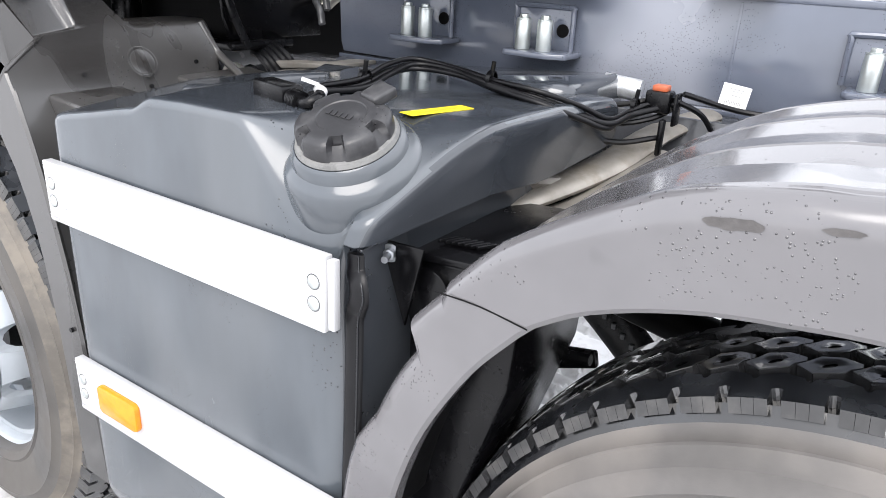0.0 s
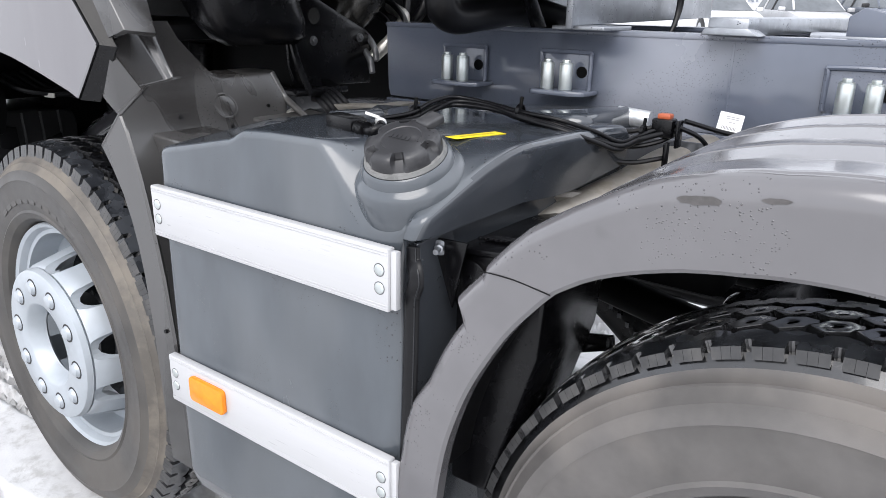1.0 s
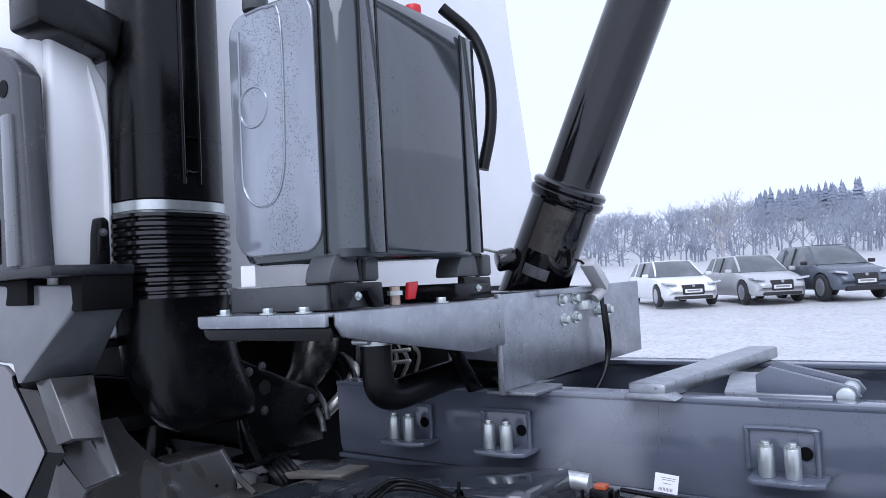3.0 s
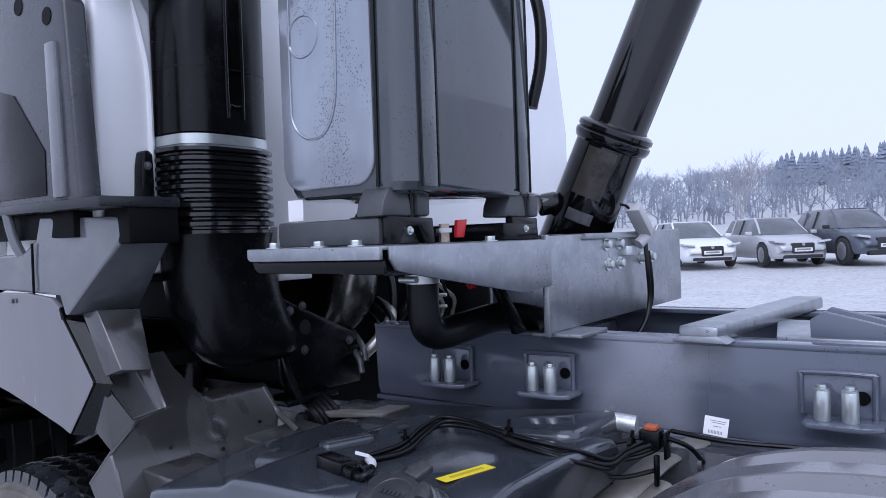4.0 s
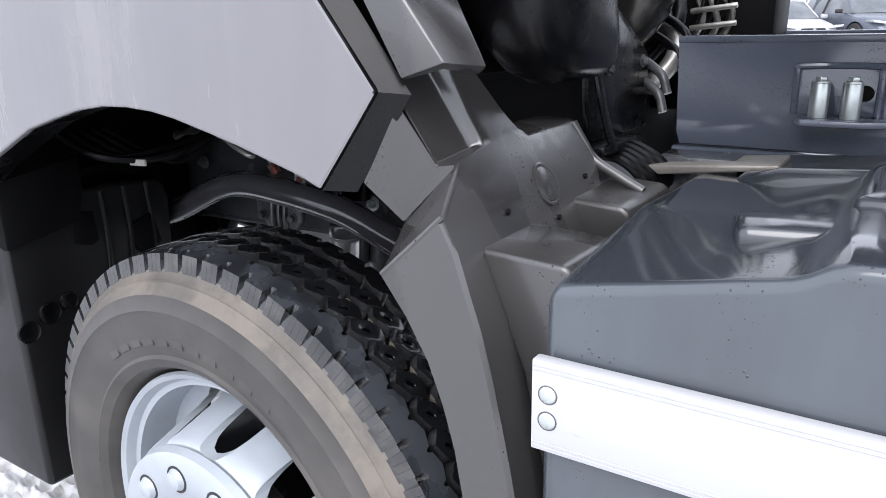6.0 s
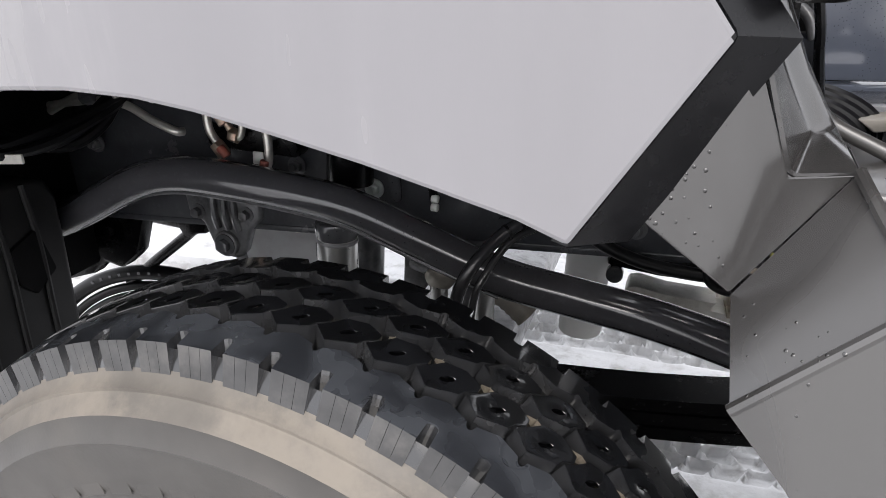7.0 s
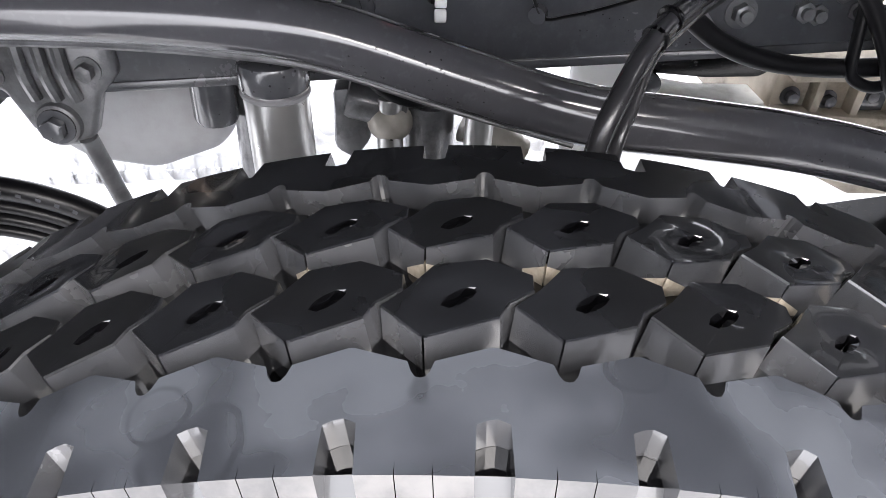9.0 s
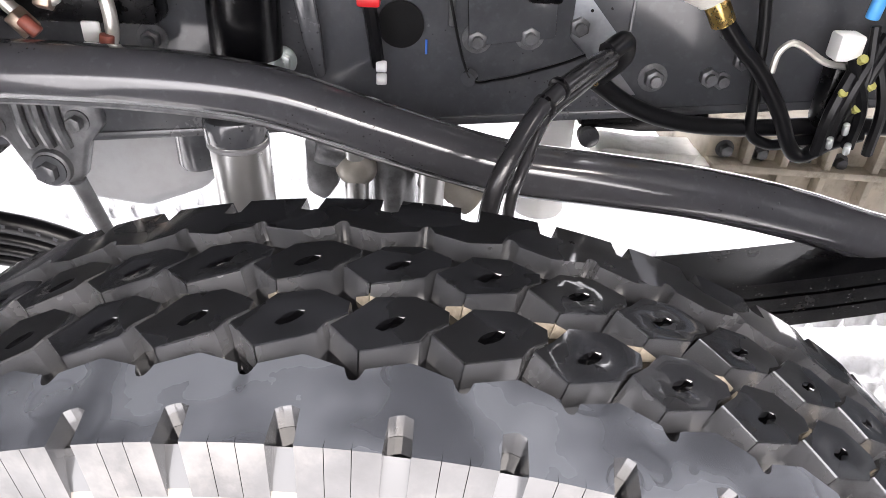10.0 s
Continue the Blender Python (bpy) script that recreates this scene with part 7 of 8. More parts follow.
# ---- beside the tank ----
def make_beside_tank():
    # wavy rubber edge strip and the dark recess behind it
    line = [(1.580, 0.020, 1.085), (1.583, 0.018, 1.062), (1.594, 0.010, 1.050), (1.598, 0.008, 1.030), (1.590, 0.012, 1.012), (1.581, 0.018, 0.99), (1.580, 0.018, 0.93), (1.577, 0.018, 0.80), (1.572, 0.018, 0.68), (1.578, 0.014, 0.645), (1.570, 0.018, 0.60), (1.566, 0.018, 0.34)]
    part("edge_strip", tube(line, 0.015, 12, 5, flat=0.4, up=(0, 1, 0)), M_HOSE, truck, "black rubber edge strip")
    part("strip_bead", tube([(x + 0.010, y - 0.005, z) for x, y, z in line], 0.0014, 6, 5), M_TRIM, truck)
    # flank in the darker tank plastic, its shade put into the colour
    part("tank_flank", prism([(0.03, 1.088), (0.30, 1.10), (0.30, 0.34), (0.03, 0.34)], 1.572, 1.584, "yz", 0.004), M_TANKWETSHADE, truck, "dark side wall of the tank")
    tri_ = part("gusset", prism([(1.572, 1.085), (1.645, 1.088), (1.616, 0.964)], 0.082, 0.088, "xz", 0.002), M_BLACK, truck, "dark gusset plate with stud")
    part("gusset_stud", bolt((1.590, 0.082, 1.070), (0.35, -0.9, 0), 0.009, 0.009, stud=0.02), M_GALV, tri_)
    # black battery box with vent slots
    bx = part("battery_box", prism([(1.600, 0.60), (1.600, 1.050), (1.612, 1.060), (1.76, 1.072), (1.78, 1.05), (1.77, 0.90), (1.68, 0.60)], 0.115, 0.34, "xz", 0.012, 3), M_BLACK, truck, "black battery box with vent slots")
    part("box_lid", prism([(1.606, 1.058), (1.78, 1.072), (1.78, 1.084), (1.606, 1.070)], 0.105, 0.40, "xz", 0.004), M_BLACK, bx)
    for i in range(7):
        part("vent_rib", moved(box(-0.016, 0.016, -0.0032, 0.0032, -0.003, 0.003, 0.002), Matrix.Translation((1.632 + 0.0105 * i, 0.160, 1.0775 + 0.0008 * i)) @ Matrix.Rotation(radians(62), 4, "Z")), M_BLACK, bx)
    ov = rounded(-0.033, 0.033, -0.052, 0.052, 0.032)
    part("oval_cover", moved(prism(ov, -0.008, 0.004, "xz", 0.003), Matrix.Translation((1.637, 0.114, 0.998))), M_BLACK, bx)
    # ribbed rear wall of the box, seen through the wheel arch
    fl = part("ribbed_panel", prism([(1.36, 0.36), (1.36, 0.95), (1.68, 0.95), (1.69, 0.846), (1.80, 0.868), (1.806, 0.84), (1.70, 0.80), (1.69, 0.738), (1.54, 0.50), (1.44, 0.40)], 0.350, 0.365, "xz", 0.004), M_BLACK, truck, "black ribbed box wall")
    for i in range(11):
        x = 1.43 + 0.023 * i
        z = 0.44 + (x - 1.43) * 1.25
        part("panel_rib", box(x, x + 0.007, 0.338, 0.352, z, 0.90, 0.002), M_BLACK, fl)
    part("panel_edge", tube([(1.44, 0.342, 0.405), (1.54, 0.342, 0.51), (1.62, 0.342, 0.63), (1.69, 0.345, 0.745)], 0.009, 8), M_BLACK, fl)
    part("panel_strap", tube([(1.66, 0.335, 0.842), (1.74, 0.335, 0.853), (1.80, 0.335, 0.862)], 0.010, 8), M_BLACK, fl)
    band = [(1.36, 1.0, 0.78), (1.46, 1.0, 0.70), (1.58, 1.0, 0.61), (1.70, 1.0, 0.50), (1.80, 1.0, 0.38)]
    bd = part("broad_strap", tube(band, 0.062, 14, 6, flat=0.35, up=(0, 1, 0)), M_BLACK, truck, "broad black strap under the frame")
    for i in range(7):
        t_ = i / 6
        part("strap_mark", box(1.50 + 0.16 * t_, 1.512 + 0.16 * t_, 0.972, 0.980, 0.668 - 0.125 * t_, 0.683 - 0.125 * t_, 0.001, 1), M_CHASSIS, bd)
    part("tow_eye", lathe([(0.014, -0.008), (0.024, -0.008), (0.024, 0.008), (0.014, 0.008)], (2.10, 0.55, 0.93), "y", 20), M_CASTDK, truck)
    # dark parts added behind the arch to keep bright snow from showing through
    part("air_cylinder", rod((1.9, 0.66, 0.99), (2.6, 0.66, 0.97), 0.07, 28, 0.02), M_DARK, truck, "black cylinder added under the frame to close a bright gap")
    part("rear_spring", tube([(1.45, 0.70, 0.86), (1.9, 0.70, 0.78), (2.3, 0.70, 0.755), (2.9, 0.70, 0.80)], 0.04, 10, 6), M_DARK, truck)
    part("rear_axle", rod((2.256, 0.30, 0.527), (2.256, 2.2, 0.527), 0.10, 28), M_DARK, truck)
    part("brake_chamber", rod((1.98, 0.56, 0.86), (2.12, 0.52, 0.94), 0.075, 24, 0.012), M_BLACK, truck, "black brake chamber")
    part("chamber_band", lathe([(0.078, -0.01), (0.083, -0.004), (0.083, 0.004), (0.078, 0.01)], (2.05, 0.54, 0.90), "x", 28), M_CASTDK, truck)
    # cast arm and the cluster of connectors
    arm = [(1.56, 0.36, 1.055), (1.62, 0.46, 1.075), (1.68, 0.60, 1.105), (1.725, 0.74, 1.15), (1.78, 0.86, 1.175)]
    ca = part("cast_arm", tube(arm, lambda t: 0.052 - 0.018 * t, 16, 6, flat=0.38), M_CAST, truck, "pale cast aluminium bracket arm")
    part("arm_rib", tube([(1.60, 0.40, 1.10), (1.635, 0.48, 1.09), (1.66, 0.56, 1.06)], 0.014, 8), M_CAST, ca)
    part("arm_foot", tube([(1.585, 0.37, 1.015), (1.63, 0.41, 1.03), (1.68, 0.47, 1.05), (1.725, 0.56, 1.085), (1.75, 0.68, 1.12)], lambda t: 0.046 - 0.016 * t, 16, 6, flat=0.45), M_CAST, ca)
    part("arm_nut", bolt((1.575, 0.36, 1.06), (0.3, -0.9, 0), 0.014, 0.012, stud=0.01), M_CASTDK, ca)
    # black rod added to close a bright wedge seen through the arch
    part("drive_shaft", rod((1.36, 1.0, 0.77), (2.45, 1.0, 0.765), 0.05, 20, 0.004), M_BLACK, truck, "black rod added under the frame to close a bright gap")
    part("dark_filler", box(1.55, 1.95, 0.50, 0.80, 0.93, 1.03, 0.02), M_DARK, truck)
    part("foil_sleeve", tube([(1.585, 0.775, 1.222), (1.66, 0.785, 1.215)], 0.022, 16, 1), M_SILVERWRAP, truck, "silver foil sleeve")
    cn = part("connector_block", box(1.712, 1.758, 0.66, 0.695, 1.20, 1.240, 0.005), M_BLACK, truck, "black connector block")
    part("connector_lock", box(1.722, 1.750, 0.664, 0.688, 1.239, 1.250, 0.003), M_ORANGE, cn, "orange connector lock")
    part("connector_clip", box(1.764, 1.770, 0.665, 0.695, 1.18, 1.238, 0.002), M_BLACK, cn)
    part("cable_post", box(1.664, 1.674, 0.60, 0.612, 1.13, 1.185, 0.003), M_BLACK, cn)
    part("cable_post", box(1.752, 1.762, 0.635, 0.65, 1.13, 1.195, 0.003), M_BLACK, cn)
    part("ring_eye", lathe([(0.012, -0.004), (0.02, -0.004), (0.02, 0.004), (0.012, 0.004)], (1.815, 0.76, 1.155), "x", 18), M_CASTDK, cn)
    tag = moved(box(-0.030, 0.030, -0.0008, 0.0008, -0.024, 0.024, 0.0004, 1), Matrix.Translation((1.832, 0.815, 1.226)) @ Matrix.Scale(0.86, 4) @ Matrix.Rotation(radians(10), 4, "Y") @ Matrix.Rotation(radians(18), 4, "Z") @ Matrix.Rotation(radians(-20), 4, "X"))
    tg = part("paper_tag", tag, M_PAPER, truck, "white paper tag with small print")
    m = Matrix.Translation((1.832, 0.815, 1.226)) @ Matrix.Scale(0.86, 4) @ Matrix.Rotation(radians(10), 4, "Y") @ Matrix.Rotation(radians(18), 4, "Z") @ Matrix.Rotation(radians(-20), 4, "X")
    for z, x0, x1 in ((0.014, -0.016, 0.024), (0.009, -0.012, 0.02), (0.0, -0.008, 0.012)):
        part("tag_print", moved(box(x0, x1, -0.0014, -0.0008, z - 0.0008, z + 0.0008, 0.0001, 1), m), M_INK, tg)
    for i in range(10):
        part("tag_bar", moved(box(-0.018 + 0.0036 * i, -0.0162 + 0.0036 * i, -0.0014, -0.0008, -0.019, -0.011, 0.0001, 1), m), M_INK, tg)
    # cable loom over the tank
    base = [(1.335, 0.21, 1.25), (1.357, 0.29, 1.253), (1.342, 0.38, 1.266), (1.337, 0.465, 1.272), (1.41, 0.48, 1.267), (1.51, 0.455, 1.257), (1.60, 0.448, 1.248), (1.655, 0.50, 1.226), (1.69, 0.55, 1.206), (1.695, 0.63, 1.208), (1.725, 0.675, 1.22)]
    base = [(x, y, z - 0.008) for x, y, z in base]
    loom = None
    for i, (dx, dz, r) in enumerate(((0, -0.006, 0.0065), (0.014, -0.004, 0.0058), (-0.012, -0.009, 0.0055), (0.005, 0.005, 0.005), (0.026, -0.01, 0.005))):
        pts = [(x + dx * (0.4 + 0.6 * math.sin(0.7 * j + i)), y - 0.6 * dx, z + dz + 0.003 * math.sin(j * 1.3 + i * 2)) for j, (x, y, z) in enumerate(base)]
        ob = part("cable", tube(pts, r, 10, 10, ribs=0.10 if i in (0, 3) else 0.0), M_HOSE, loom or truck)
        if loom is None:
            loom = tagged(ob, "black corrugated cable loom with ties")
    for p in ((1.51, 0.455, 1.254), (1.357, 0.30, 1.252), (1.70, 0.65, 1.21)):
        part("cable_tie", rod(Vector(p) + Vector((-0.003, 0, -0.018)), Vector(p) + Vector((0.003, 0, 0.03)), 0.004, 8), M_BLACK, loom)
        part("cable_tie", lathe([(0.013, -0.004), (0.015, -0.004), (0.015, 0.004), (0.013, 0.004)], p, "x", 14), M_BLACK, loom)
    for pts in (((1.62, 0.56, 1.195), (1.68, 0.62, 1.18), (1.73, 0.66, 1.19), (1.76, 0.70, 1.21)), ((1.60, 0.58, 1.21), (1.66, 0.66, 1.205), (1.72, 0.70, 1.22)), ((1.76, 0.68, 1.225), (1.80, 0.72, 1.20), (1.82, 0.755, 1.16)), ((1.77, 0.70, 1.235), (1.86, 0.78, 1.205), (2.0, 0.82, 1.20)), ((1.61, 0.53, 1.17), (1.69, 0.60, 1.15), (1.75, 0.65, 1.16))):
        part("cable", tube(pts, 0.0052, 8, 8), M_HOSE, loom)
    # mounting ear left of the tank
    part("brake_line_box", box(0.80, 0.95, 0.66, 0.76, 1.12, 1.20, 0.01), M_CHASSIS, truck)
    part("pale_bracket", prism([(0.80, 1.188), (1.02, 1.205), (1.02, 1.196), (0.82, 1.172)], 0.62, 0.74, "xz", 0.003), M_CAST, truck, "pale cast bracket behind the tank")
    for k_ in range(5):
        pts = [(0.80 + 0.008 * k_, 0.63 + 0.012 * k_, 1.12), (0.79 + 0.008 * k_, 0.615 + 0.01 * k_, 1.165 + 0.005 * k_), (0.745, 0.62 + 0.012 * k_, 1.195 + 0.006 * k_), (0.68, 0.66 + 0.012 * k_, 1.19)]
        part("bay_hose", tube(pts, 0.009, 8), M_HOSE, truck)
    part("pale_strap", tube([(0.725, 0.545, 1.36), (0.735, 0.552, 1.31), (0.74, 0.565, 1.27), (0.75, 0.585, 1.215)], 0.012, 8, flat=0.5), M_BLACK, truck)
    part("ball_knob", lathe([(0.0001, -0.02), (0.014, -0.015), (0.02, 0.0), (0.014, 0.015), (0.0001, 0.02)], (0.64, 0.683, 1.136), "z", 20), M_CASTDK, truck)
    for z, y in ((1.335, 0.86), (1.30, 0.84), (1.38, 0.95), (1.42, 1.0)):
        part("oil_hose", tube([(0.55, y + 0.10, z + 0.06), (0.66, y + 0.04, z + 0.04), (0.74, y, z), (0.76, y - 0.01, z - 0.04)], 0.0095, 12), M_CASTDK if z < 1.36 else M_HOSE, truck, "hydraulic hose end" if z < 1.36 else "")
    for i in range(2):
        y = 1.02 + 0.10 * i
        part("engine_hose", tube([(0.58, y, 1.30 + 0.03 * (i % 3)), (0.68, y + 0.05, 1.40 + 0.04 * (i % 2)), (0.62, y + 0.12, 1.55), (0.5, y + 0.1, 1.62)], 0.014 + 0.004 * (i % 3), 10), M_HOSE, truck)
    for i in range(6):
        x = 0.70 + 0.014 * i
        part("fuel_line", tube([(x - 0.05, 1.26 + 0.02 * i, 1.36), (x, 1.25 + 0.015 * i, 1.43 + 0.01 * (i % 3)), (x + 0.02 * (-1) ** i, 1.25, 1.52), (x - 0.03, 1.30, 1.62)], 0.006 + 0.002 * (i % 2), 8), M_STEEL if i % 2 else M_HOSE, truck, "bright fuel line behind the frame" if i % 2 else "")
    for z in (1.42, 1.46, 1.53):
        part("line_clip", rod((0.69, 1.24, z), (0.80, 1.235, z + 0.012), 0.007, 10, 0.002), M_STEEL, truck)
    part("red_plug", rod((1.195, 0.80, 1.538), (1.212, 0.79, 1.543), 0.012, 14, 0.003), M_RED, truck, "red plug under the console")
    carrier = part("white_carrier", prism([(0.60, 1.56), (0.735, 1.56), (0.735, 1.72), (0.712, 1.72), (0.712, 1.585), (0.63, 1.585), (0.63, 1.72), (0.60, 1.72)], 0.622, 0.655, "yz", 0.004), M_WHITE, truck, "white carrier bracket of the cab")
    part("carrier_web", box(0.624, 0.632, 0.628, 0.714, 1.583, 1.72, 0.002), M_WHITE, carrier)



make_beside_tank()


# ---- parked cars ----
M_GLASS = mat("car_glass", (0.10, 0.11, 0.12), 0.12, var=0.1, dirt_sheen=((0.3, 0.31, 0.33), 0.3, 1.2), ddetail=2.0)
M_PLATE = mat("number_plate", (0.7, 0.7, 0.7), 0.4)
M_LAMP = mat("headlamp_glass", (0.55, 0.57, 0.6), 0.1, metal=0.3)
M_CARBLACK = mat("car_trim", (0.015, 0.015, 0.016), 0.4)
M_CARTYRE = mat("car_tyre", (0.025, 0.025, 0.026), 0.7)
M_ALLOY = mat("alloy_rim", (0.4, 0.41, 0.43), 0.3, metal=0.6)


def make_car(name, label, paint, length, width, height, suv=False):
    """Nose towards -y, wheels on z = 0."""
    car = new(name)
    tagged(car, label, "car", "parked cars")
    h, w = height, width / 2
    sill = 0.16 * h + (0.05 if suv else 0)
    nose = -length / 2
    # stations along the length: y, half width, hood or tail height
    st = ((0.0, 0.66, 0.40), (0.03, 0.80, 0.46), (0.08, 0.90, 0.53 + 0.02 * suv), (0.20, 0.97, 0.60), (0.30, 1.0, 0.655), (0.5, 1.0, 0.67), (0.8, 0.99, 0.69), (0.94, 0.95, 0.70), (0.985, 0.88, 0.66), (1.0, 0.80, 0.5))
    rings = []
    for f, wf, top in st:
        y = nose + f * length
        a = w * wf
        zt = top * h
        low = sill if 0.02 < f < 0.98 else sill + 0.12
        rings.append([(-a * 0.92, y, low), (-a, y, low + 0.12), (-a, y, zt - 0.14), (-a * 0.96, y, zt - 0.04), (-a * 0.80, y, zt), (a * 0.80, y, zt), (a * 0.96, y, zt - 0.04), (a, y, zt - 0.14), (a, y, low + 0.12), (a * 0.92, y, low)])
    body = part("body", loft(rings), paint, car, angle=50)
    # wheel openings
    front_y, rear_y, wr = nose + 0.19 * length, nose + 0.80 * length, 0.24 * h
    holes = bmesh.new()
    for y in (front_y, rear_y):
        join(holes, rod((-w * 1.2, y, wr), (-w * 0.72, y, wr), wr + 0.045, 24))
        join(holes, rod((w * 0.72, y, wr), (w * 1.2, y, wr), wr + 0.045, 24))
    cut(body, holes)
    # cabin
    cab_ = []
    for f, z, k_ in ((0, 0.645, 0.92), (1, 0.97, 0.72), (2, 1.0, 0.66)):
        y0, y1 = ((0.27, 0.97), (0.43, 0.90 - 0.02 * suv), (0.47, 0.85))[f]
        a = w * k_
        cab_.append([(-a * 0.88, nose + y0 * length, z * h), (-a, nose + (y0 + 0.05) * length, z * h), (-a, nose + (y1 - 0.04) * length, z * h), (-a * 0.85, nose + y1 * length, z * h), (a * 0.85, nose + y1 * length, z * h), (a, nose + (y1 - 0.04) * length, z * h), (a, nose + (y0 + 0.05) * length, z * h), (a * 0.88, nose + y0 * length, z * h)])
    part("glasshouse", loft(cab_), M_GLASS, car, "frosted windows", 30)
    roof = [[(x * 1.01, y, z + dz) for x, y, z in cab_[i]] for i, dz in ((1, -0.03), (2, 0.004))] + [[(x * 0.6, y, z + 0.02) for x, y, z in cab_[2]]]
    part("roof", loft(roof), paint, car, "roof dusted with snow")
    for s in (-1, 1):
        pillar = [(s * w * 0.80, nose + 0.285 * length, 0.65 * h), (s * w * 0.70, nose + 0.38 * length, 0.85 * h), (s * w * 0.64, nose + 0.45 * length, 0.985 * h)]
        part("pillar", tube(pillar, 0.035, 8), paint, car)
        for f in (0.60, 0.76):
            part("pillar", tube([(s * w * 0.93, nose + f * length, 0.65 * h), (s * w * 0.735, nose + (f - 0.005) * length, 0.97 * h)], 0.03, 8), M_CARBLACK if f < 0.7 else paint, car)
        part("mirror", moved(box(-0.10, 0.10, -0.05, 0.05, -0.06, 0.06, 0.03), Matrix.Translation((s * (w + 0.10), nose + 0.335 * length, 0.68 * h))), paint if not suv else M_CARBLACK, car)
        lamp = prism([(w * 0.52, 0.46 * h), (w * 0.90, 0.49 * h), (w * 0.93, 0.53 * h), (w * 0.55, 0.50 * h)], nose + 0.005 * length, nose + 0.10 * length, "xz", 0.015)
        if s < 0:
            moved(lamp, Matrix.Diagonal((-1, 1, 1, 1)))
        part("headlight", lamp, M_LAMP, car)
        for y in (front_y, rear_y):
            wh = part("wheel", rod((s * w * 0.80, y, wr), (s * w * 0.985, y, wr), wr, 28, 0.03), M_CARTYRE, car)
            part("rim", rod((s * w * 0.93, y, wr), (s * w * 0.992, y, wr), wr * 0.68, 20, 0.02), M_ALLOY, wh)
    part("grille", prism(rounded(-w * 0.36, w * 0.36, 0.26 * h, 0.47 * h, 0.05), nose - 0.012, nose + 0.15, "xz", 0.01), M_CARBLACK, car)
    part("bumper_intake", prism(rounded(-w * 0.62, w * 0.62, 0.17 * h, 0.235 * h, 0.03), nose - 0.005, nose + 0.15, "xz", 0.01), M_CARBLACK, car)
    part("number_plate", box(-0.26, 0.26, nose - 0.025, nose - 0.012, 0.30 * h, 0.30 * h + 0.11, 0.004), M_PLATE, car)
    part("plate_mark", box(-0.2, 0.2, nose - 0.028, nose - 0.025, 0.325 * h, 0.325 * h + 0.05, 0.001, 1), M_INK, car)
    part("grille_emblem", rod((0, nose - 0.015, 0.445 * h), (0, nose - 0.03, 0.445 * h), 0.045, 16), M_ALLOY, car)
    return car


def park(car, x, y, deg):
    car.matrix_basis = pose(x, y, ground_height(x, y), 0, 0, deg)


P_WHITE = mat("car_white", (0.78, 0.79, 0.8), 0.25, var=0.03)
P_SILVER = mat("car_silver", (0.52, 0.525, 0.54), 0.3, metal=0.2, var=0.06)
P_BLUE = mat("car_dark_blue", (0.12, 0.135, 0.165), 0.25, metal=0.2, var=0.1)
park(make_car("car", "white estate car dusted with snow", P_WHITE, 4.75, 1.86, 1.46), -5.4, 23.8, 34)
park(make_car("car", "silver-grey estate car dusted with snow", P_SILVER, 4.5, 1.8, 1.48), -2.95, 24.4, 34)
park(make_car("car", "dark blue-grey crossover car dusted with snow", P_BLUE, 4.5, 1.86, 1.66, True), -0.84, 25.0, 34)


# ---- woods in the distance ----
def twig(verts, faces, p, q, r0, r1):
    d = (q - p).normalized()
    side = d.cross(Vector((0.31, 0.87, 0.38))).normalized()
    over = side.cross(d)
    i = len(verts)
    for base, r in ((p, r0), (q, r1)):
        for k_ in range(3):
            a = 2.1 * k_
            verts.append(tuple(base + (side * math.cos(a) + over * math.sin(a)) * r))
    for k_ in range(3):
        n = (k_ + 1) % 3
        faces.append((i + k_, i + n, i + 3 + n, i + 3 + k_))


def grow(verts, faces, rng, p, way, length, r, depth, spread):
    q = p + way * length
    twig(verts, faces, p, q, r, r * 0.62)
    if depth == 0:
        return
    for _ in range(3 if depth > 1 else 4):
        turn = Vector((rng.uniform(-1, 1), rng.uniform(-1, 1), rng.uniform(-0.25, 0.9))).normalized()
        new_way = (way * (1 - spread) + turn * spread).normalized()
        grow(verts, faces, rng, p + (q - p) * rng.uniform(0.55, 1.0), new_way, length * rng.uniform(0.55, 0.8), r * 0.55, depth - 1, spread)


def finish(name, verts, faces, material, label, category, kind=""):
    me = bpy.data.meshes.new(name)
    me.from_pydata(verts, [], faces)
    me.materials.append(material)
    ob = new(name, me)
    return tagged(ob, label, category, kind=kind)


# distance haze is mixed into these bark and fir colours
M_BARK = mat("frosted_hazy_bark", (0.3, 0.325, 0.38), 0.9, var=0.3, scale=0.3, bump=0.2)
M_BARKNEAR = mat("bare_bark", (0.38, 0.375, 0.38), 0.9, var=0.3, scale=1.5, bump=0.3)
M_FIR = mat("snowy_hazy_fir", (0.25, 0.285, 0.36), 0.9, var=0.2, scale=0.4, bump=0.3)


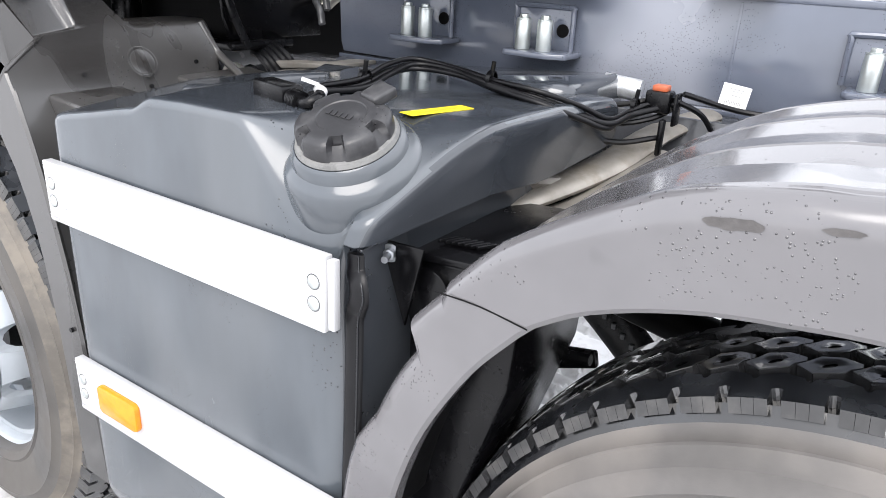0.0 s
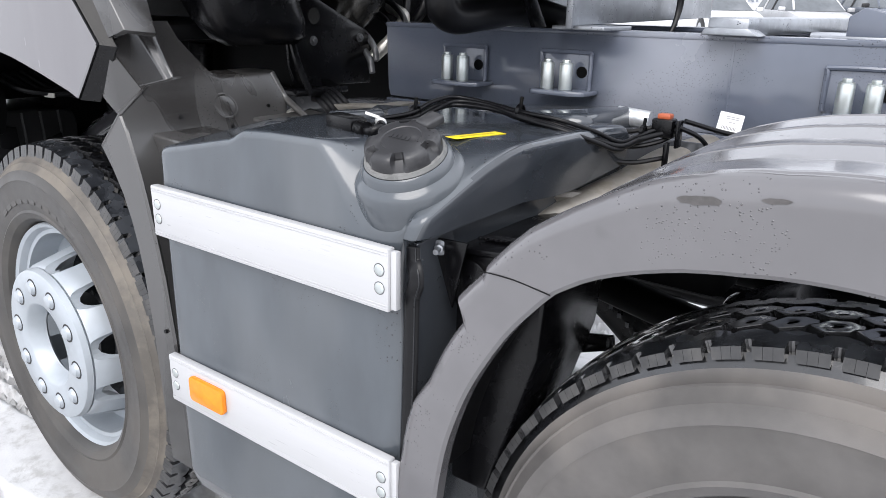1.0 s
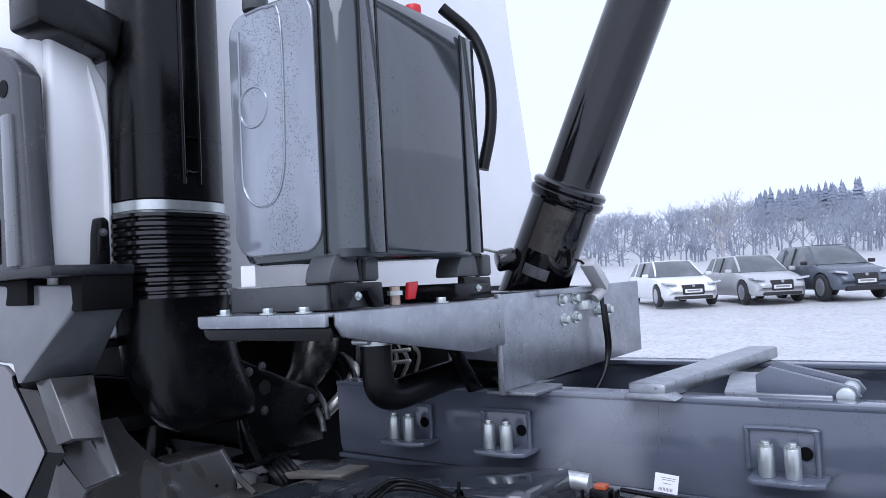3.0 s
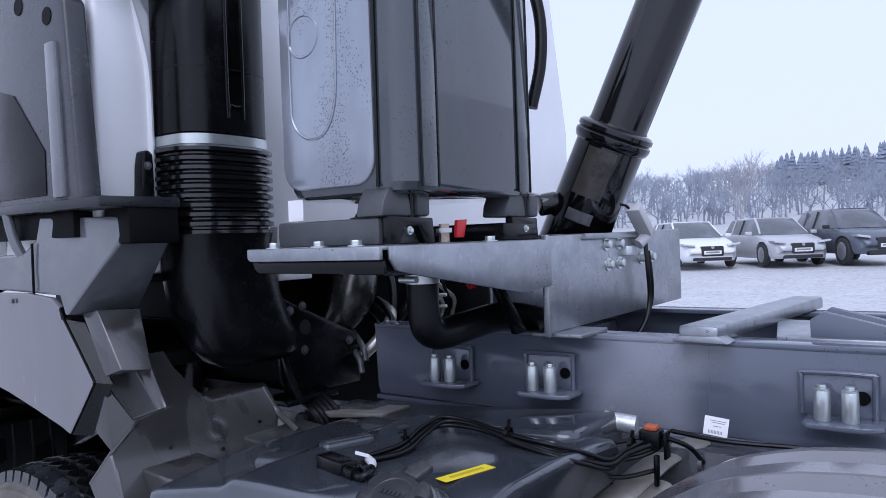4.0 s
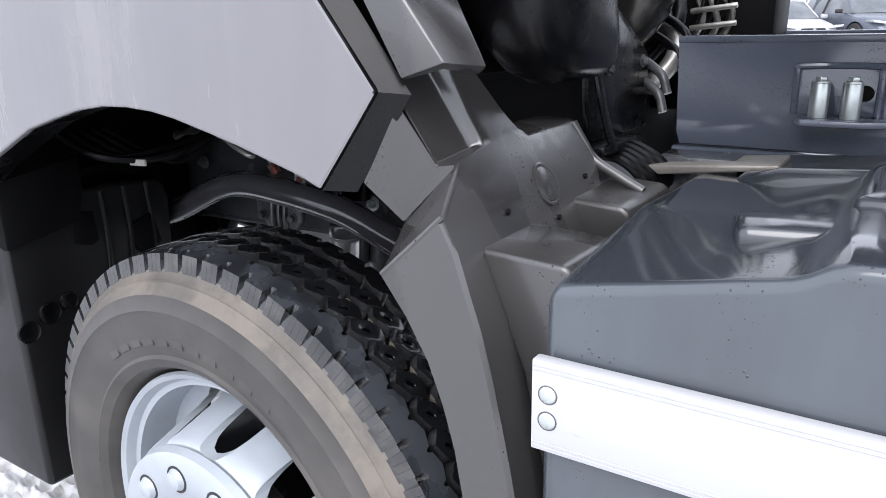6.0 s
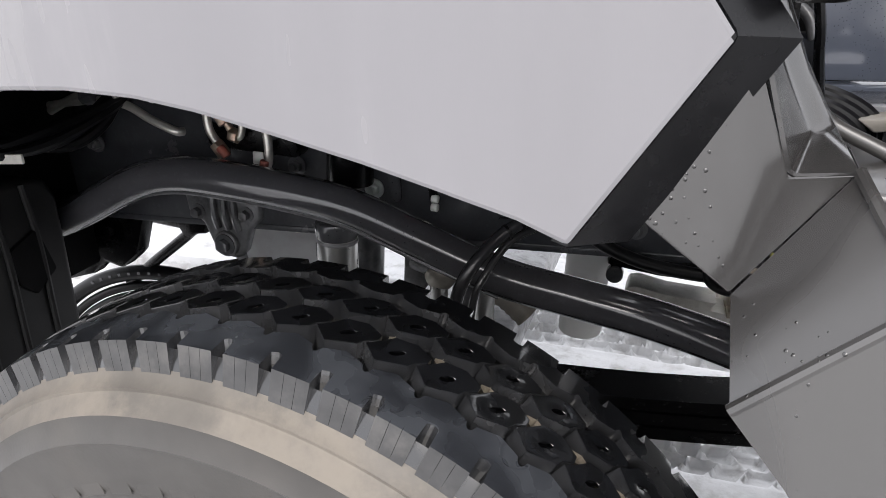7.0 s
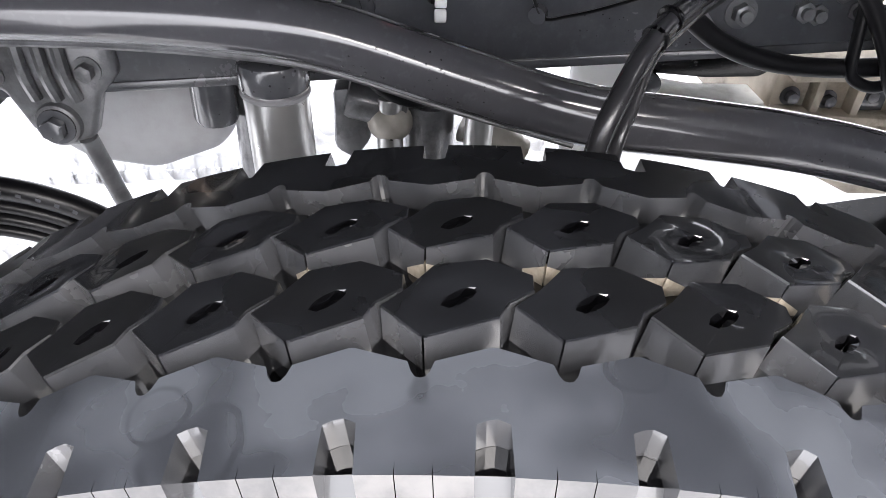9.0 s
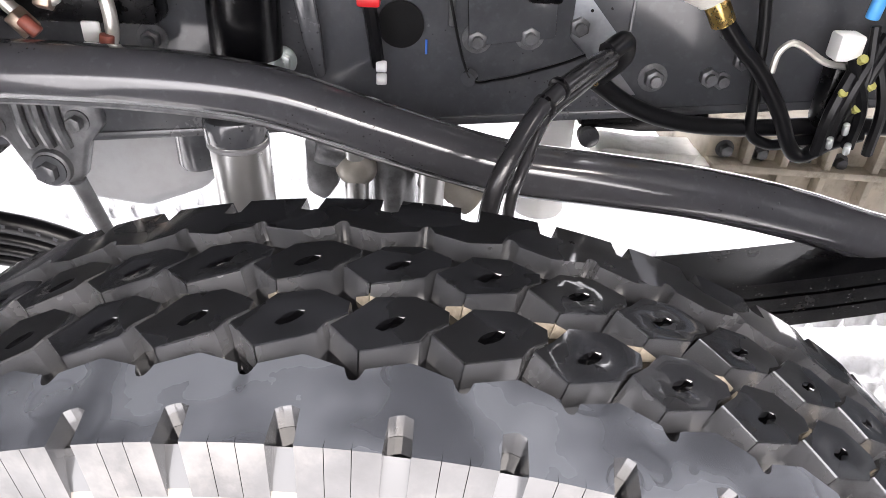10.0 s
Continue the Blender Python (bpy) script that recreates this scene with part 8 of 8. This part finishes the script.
def make_woods():
    rng = random.Random(11)
    verts, faces = [], []
    for _ in range(1150):
        y = rng.uniform(95, 215)
        x = rng.uniform(-0.62, 0.26) * y
        p = Vector((x, y, ground_height(x, y) - 0.3))
        tall = rng.uniform(6.5, 10.5)
        grow(verts, faces, rng, p, Vector((rng.uniform(-0.1, 0.1), 0, 1)).normalized(), tall * 0.33, 0.15, 3, 0.62)
    finish("bare_woods", verts, faces, M_BARK, "frosted bare woods on a hillside, haze put into their colour", "woods", "stuff")
    verts, faces = [], []
    for _ in range(80):
        y = rng.uniform(165, 190)
        x = -0.14 * y + rng.uniform(-9, 13)
        z = ground_height(x, y)
        tall = rng.uniform(4.5, 7.5)
        for lay in range(9):
            f = lay / 9
            zz = z + tall * (0.12 + 0.88 * f)
            r = (1 - f) * tall * 0.27 + 0.2
            n = 9
            i = len(verts)
            verts.append((x, y, zz + tall * 0.16))
            for k_ in range(n):
                a = 2 * math.pi * k_ / n + lay
                rr = r * rng.uniform(0.65, 1.1)
                verts.append((x + rr * math.cos(a), y + rr * math.sin(a), zz - 0.1 * rr + rng.uniform(-0.15, 0.1)))
            for k_ in range(n):
                faces.append((i, i + 1 + k_, i + 1 + (k_ + 1) % n))
    finish("fir_stand", verts, faces, M_FIR, "stand of dark snowy firs on the hill, haze in their colour", "woods", "stuff")


make_woods()


def make_tree(x, y, tall, seed, label):
    rng = random.Random(seed)
    tree = tagged(new("bare_tree"), label, "tree", "bare trees")
    tree.location = (x, y, ground_height(x, y))
    v, f = [], []
    twig(v, f, Vector((0, 0, -0.2)), Vector((0.05, 0, tall * 0.35)), 0.16, 0.12)
    me = bpy.data.meshes.new("trunk")
    me.from_pydata(v, [], f)
    me.materials.append(M_BARKNEAR)
    ob = new("trunk", me)
    ob.parent = tree
    v, f = [], []
    for _ in range(7):
        way = Vector((rng.uniform(-0.7, 0.7), rng.uniform(-0.7, 0.7), 1)).normalized()
        grow(v, f, rng, Vector((0.05, 0, tall * rng.uniform(0.15, 0.35))), way, tall * 0.26, 0.07, 4, 0.42)
    me = bpy.data.meshes.new("crown")
    me.from_pydata(v, [], f)
    me.materials.append(M_BARKNEAR)
    ob = new("crown", me)
    ob.parent = tree


make_tree(4.2, 44, 8.5, 3, "bare leafless tree beside the snowy field")
make_tree(6.5, 42, 8.0, 9, "bare leafless tree beside the snowy field")
make_tree(-12.5, 60, 7.5, 5, "thin bare tree at the edge of the field")
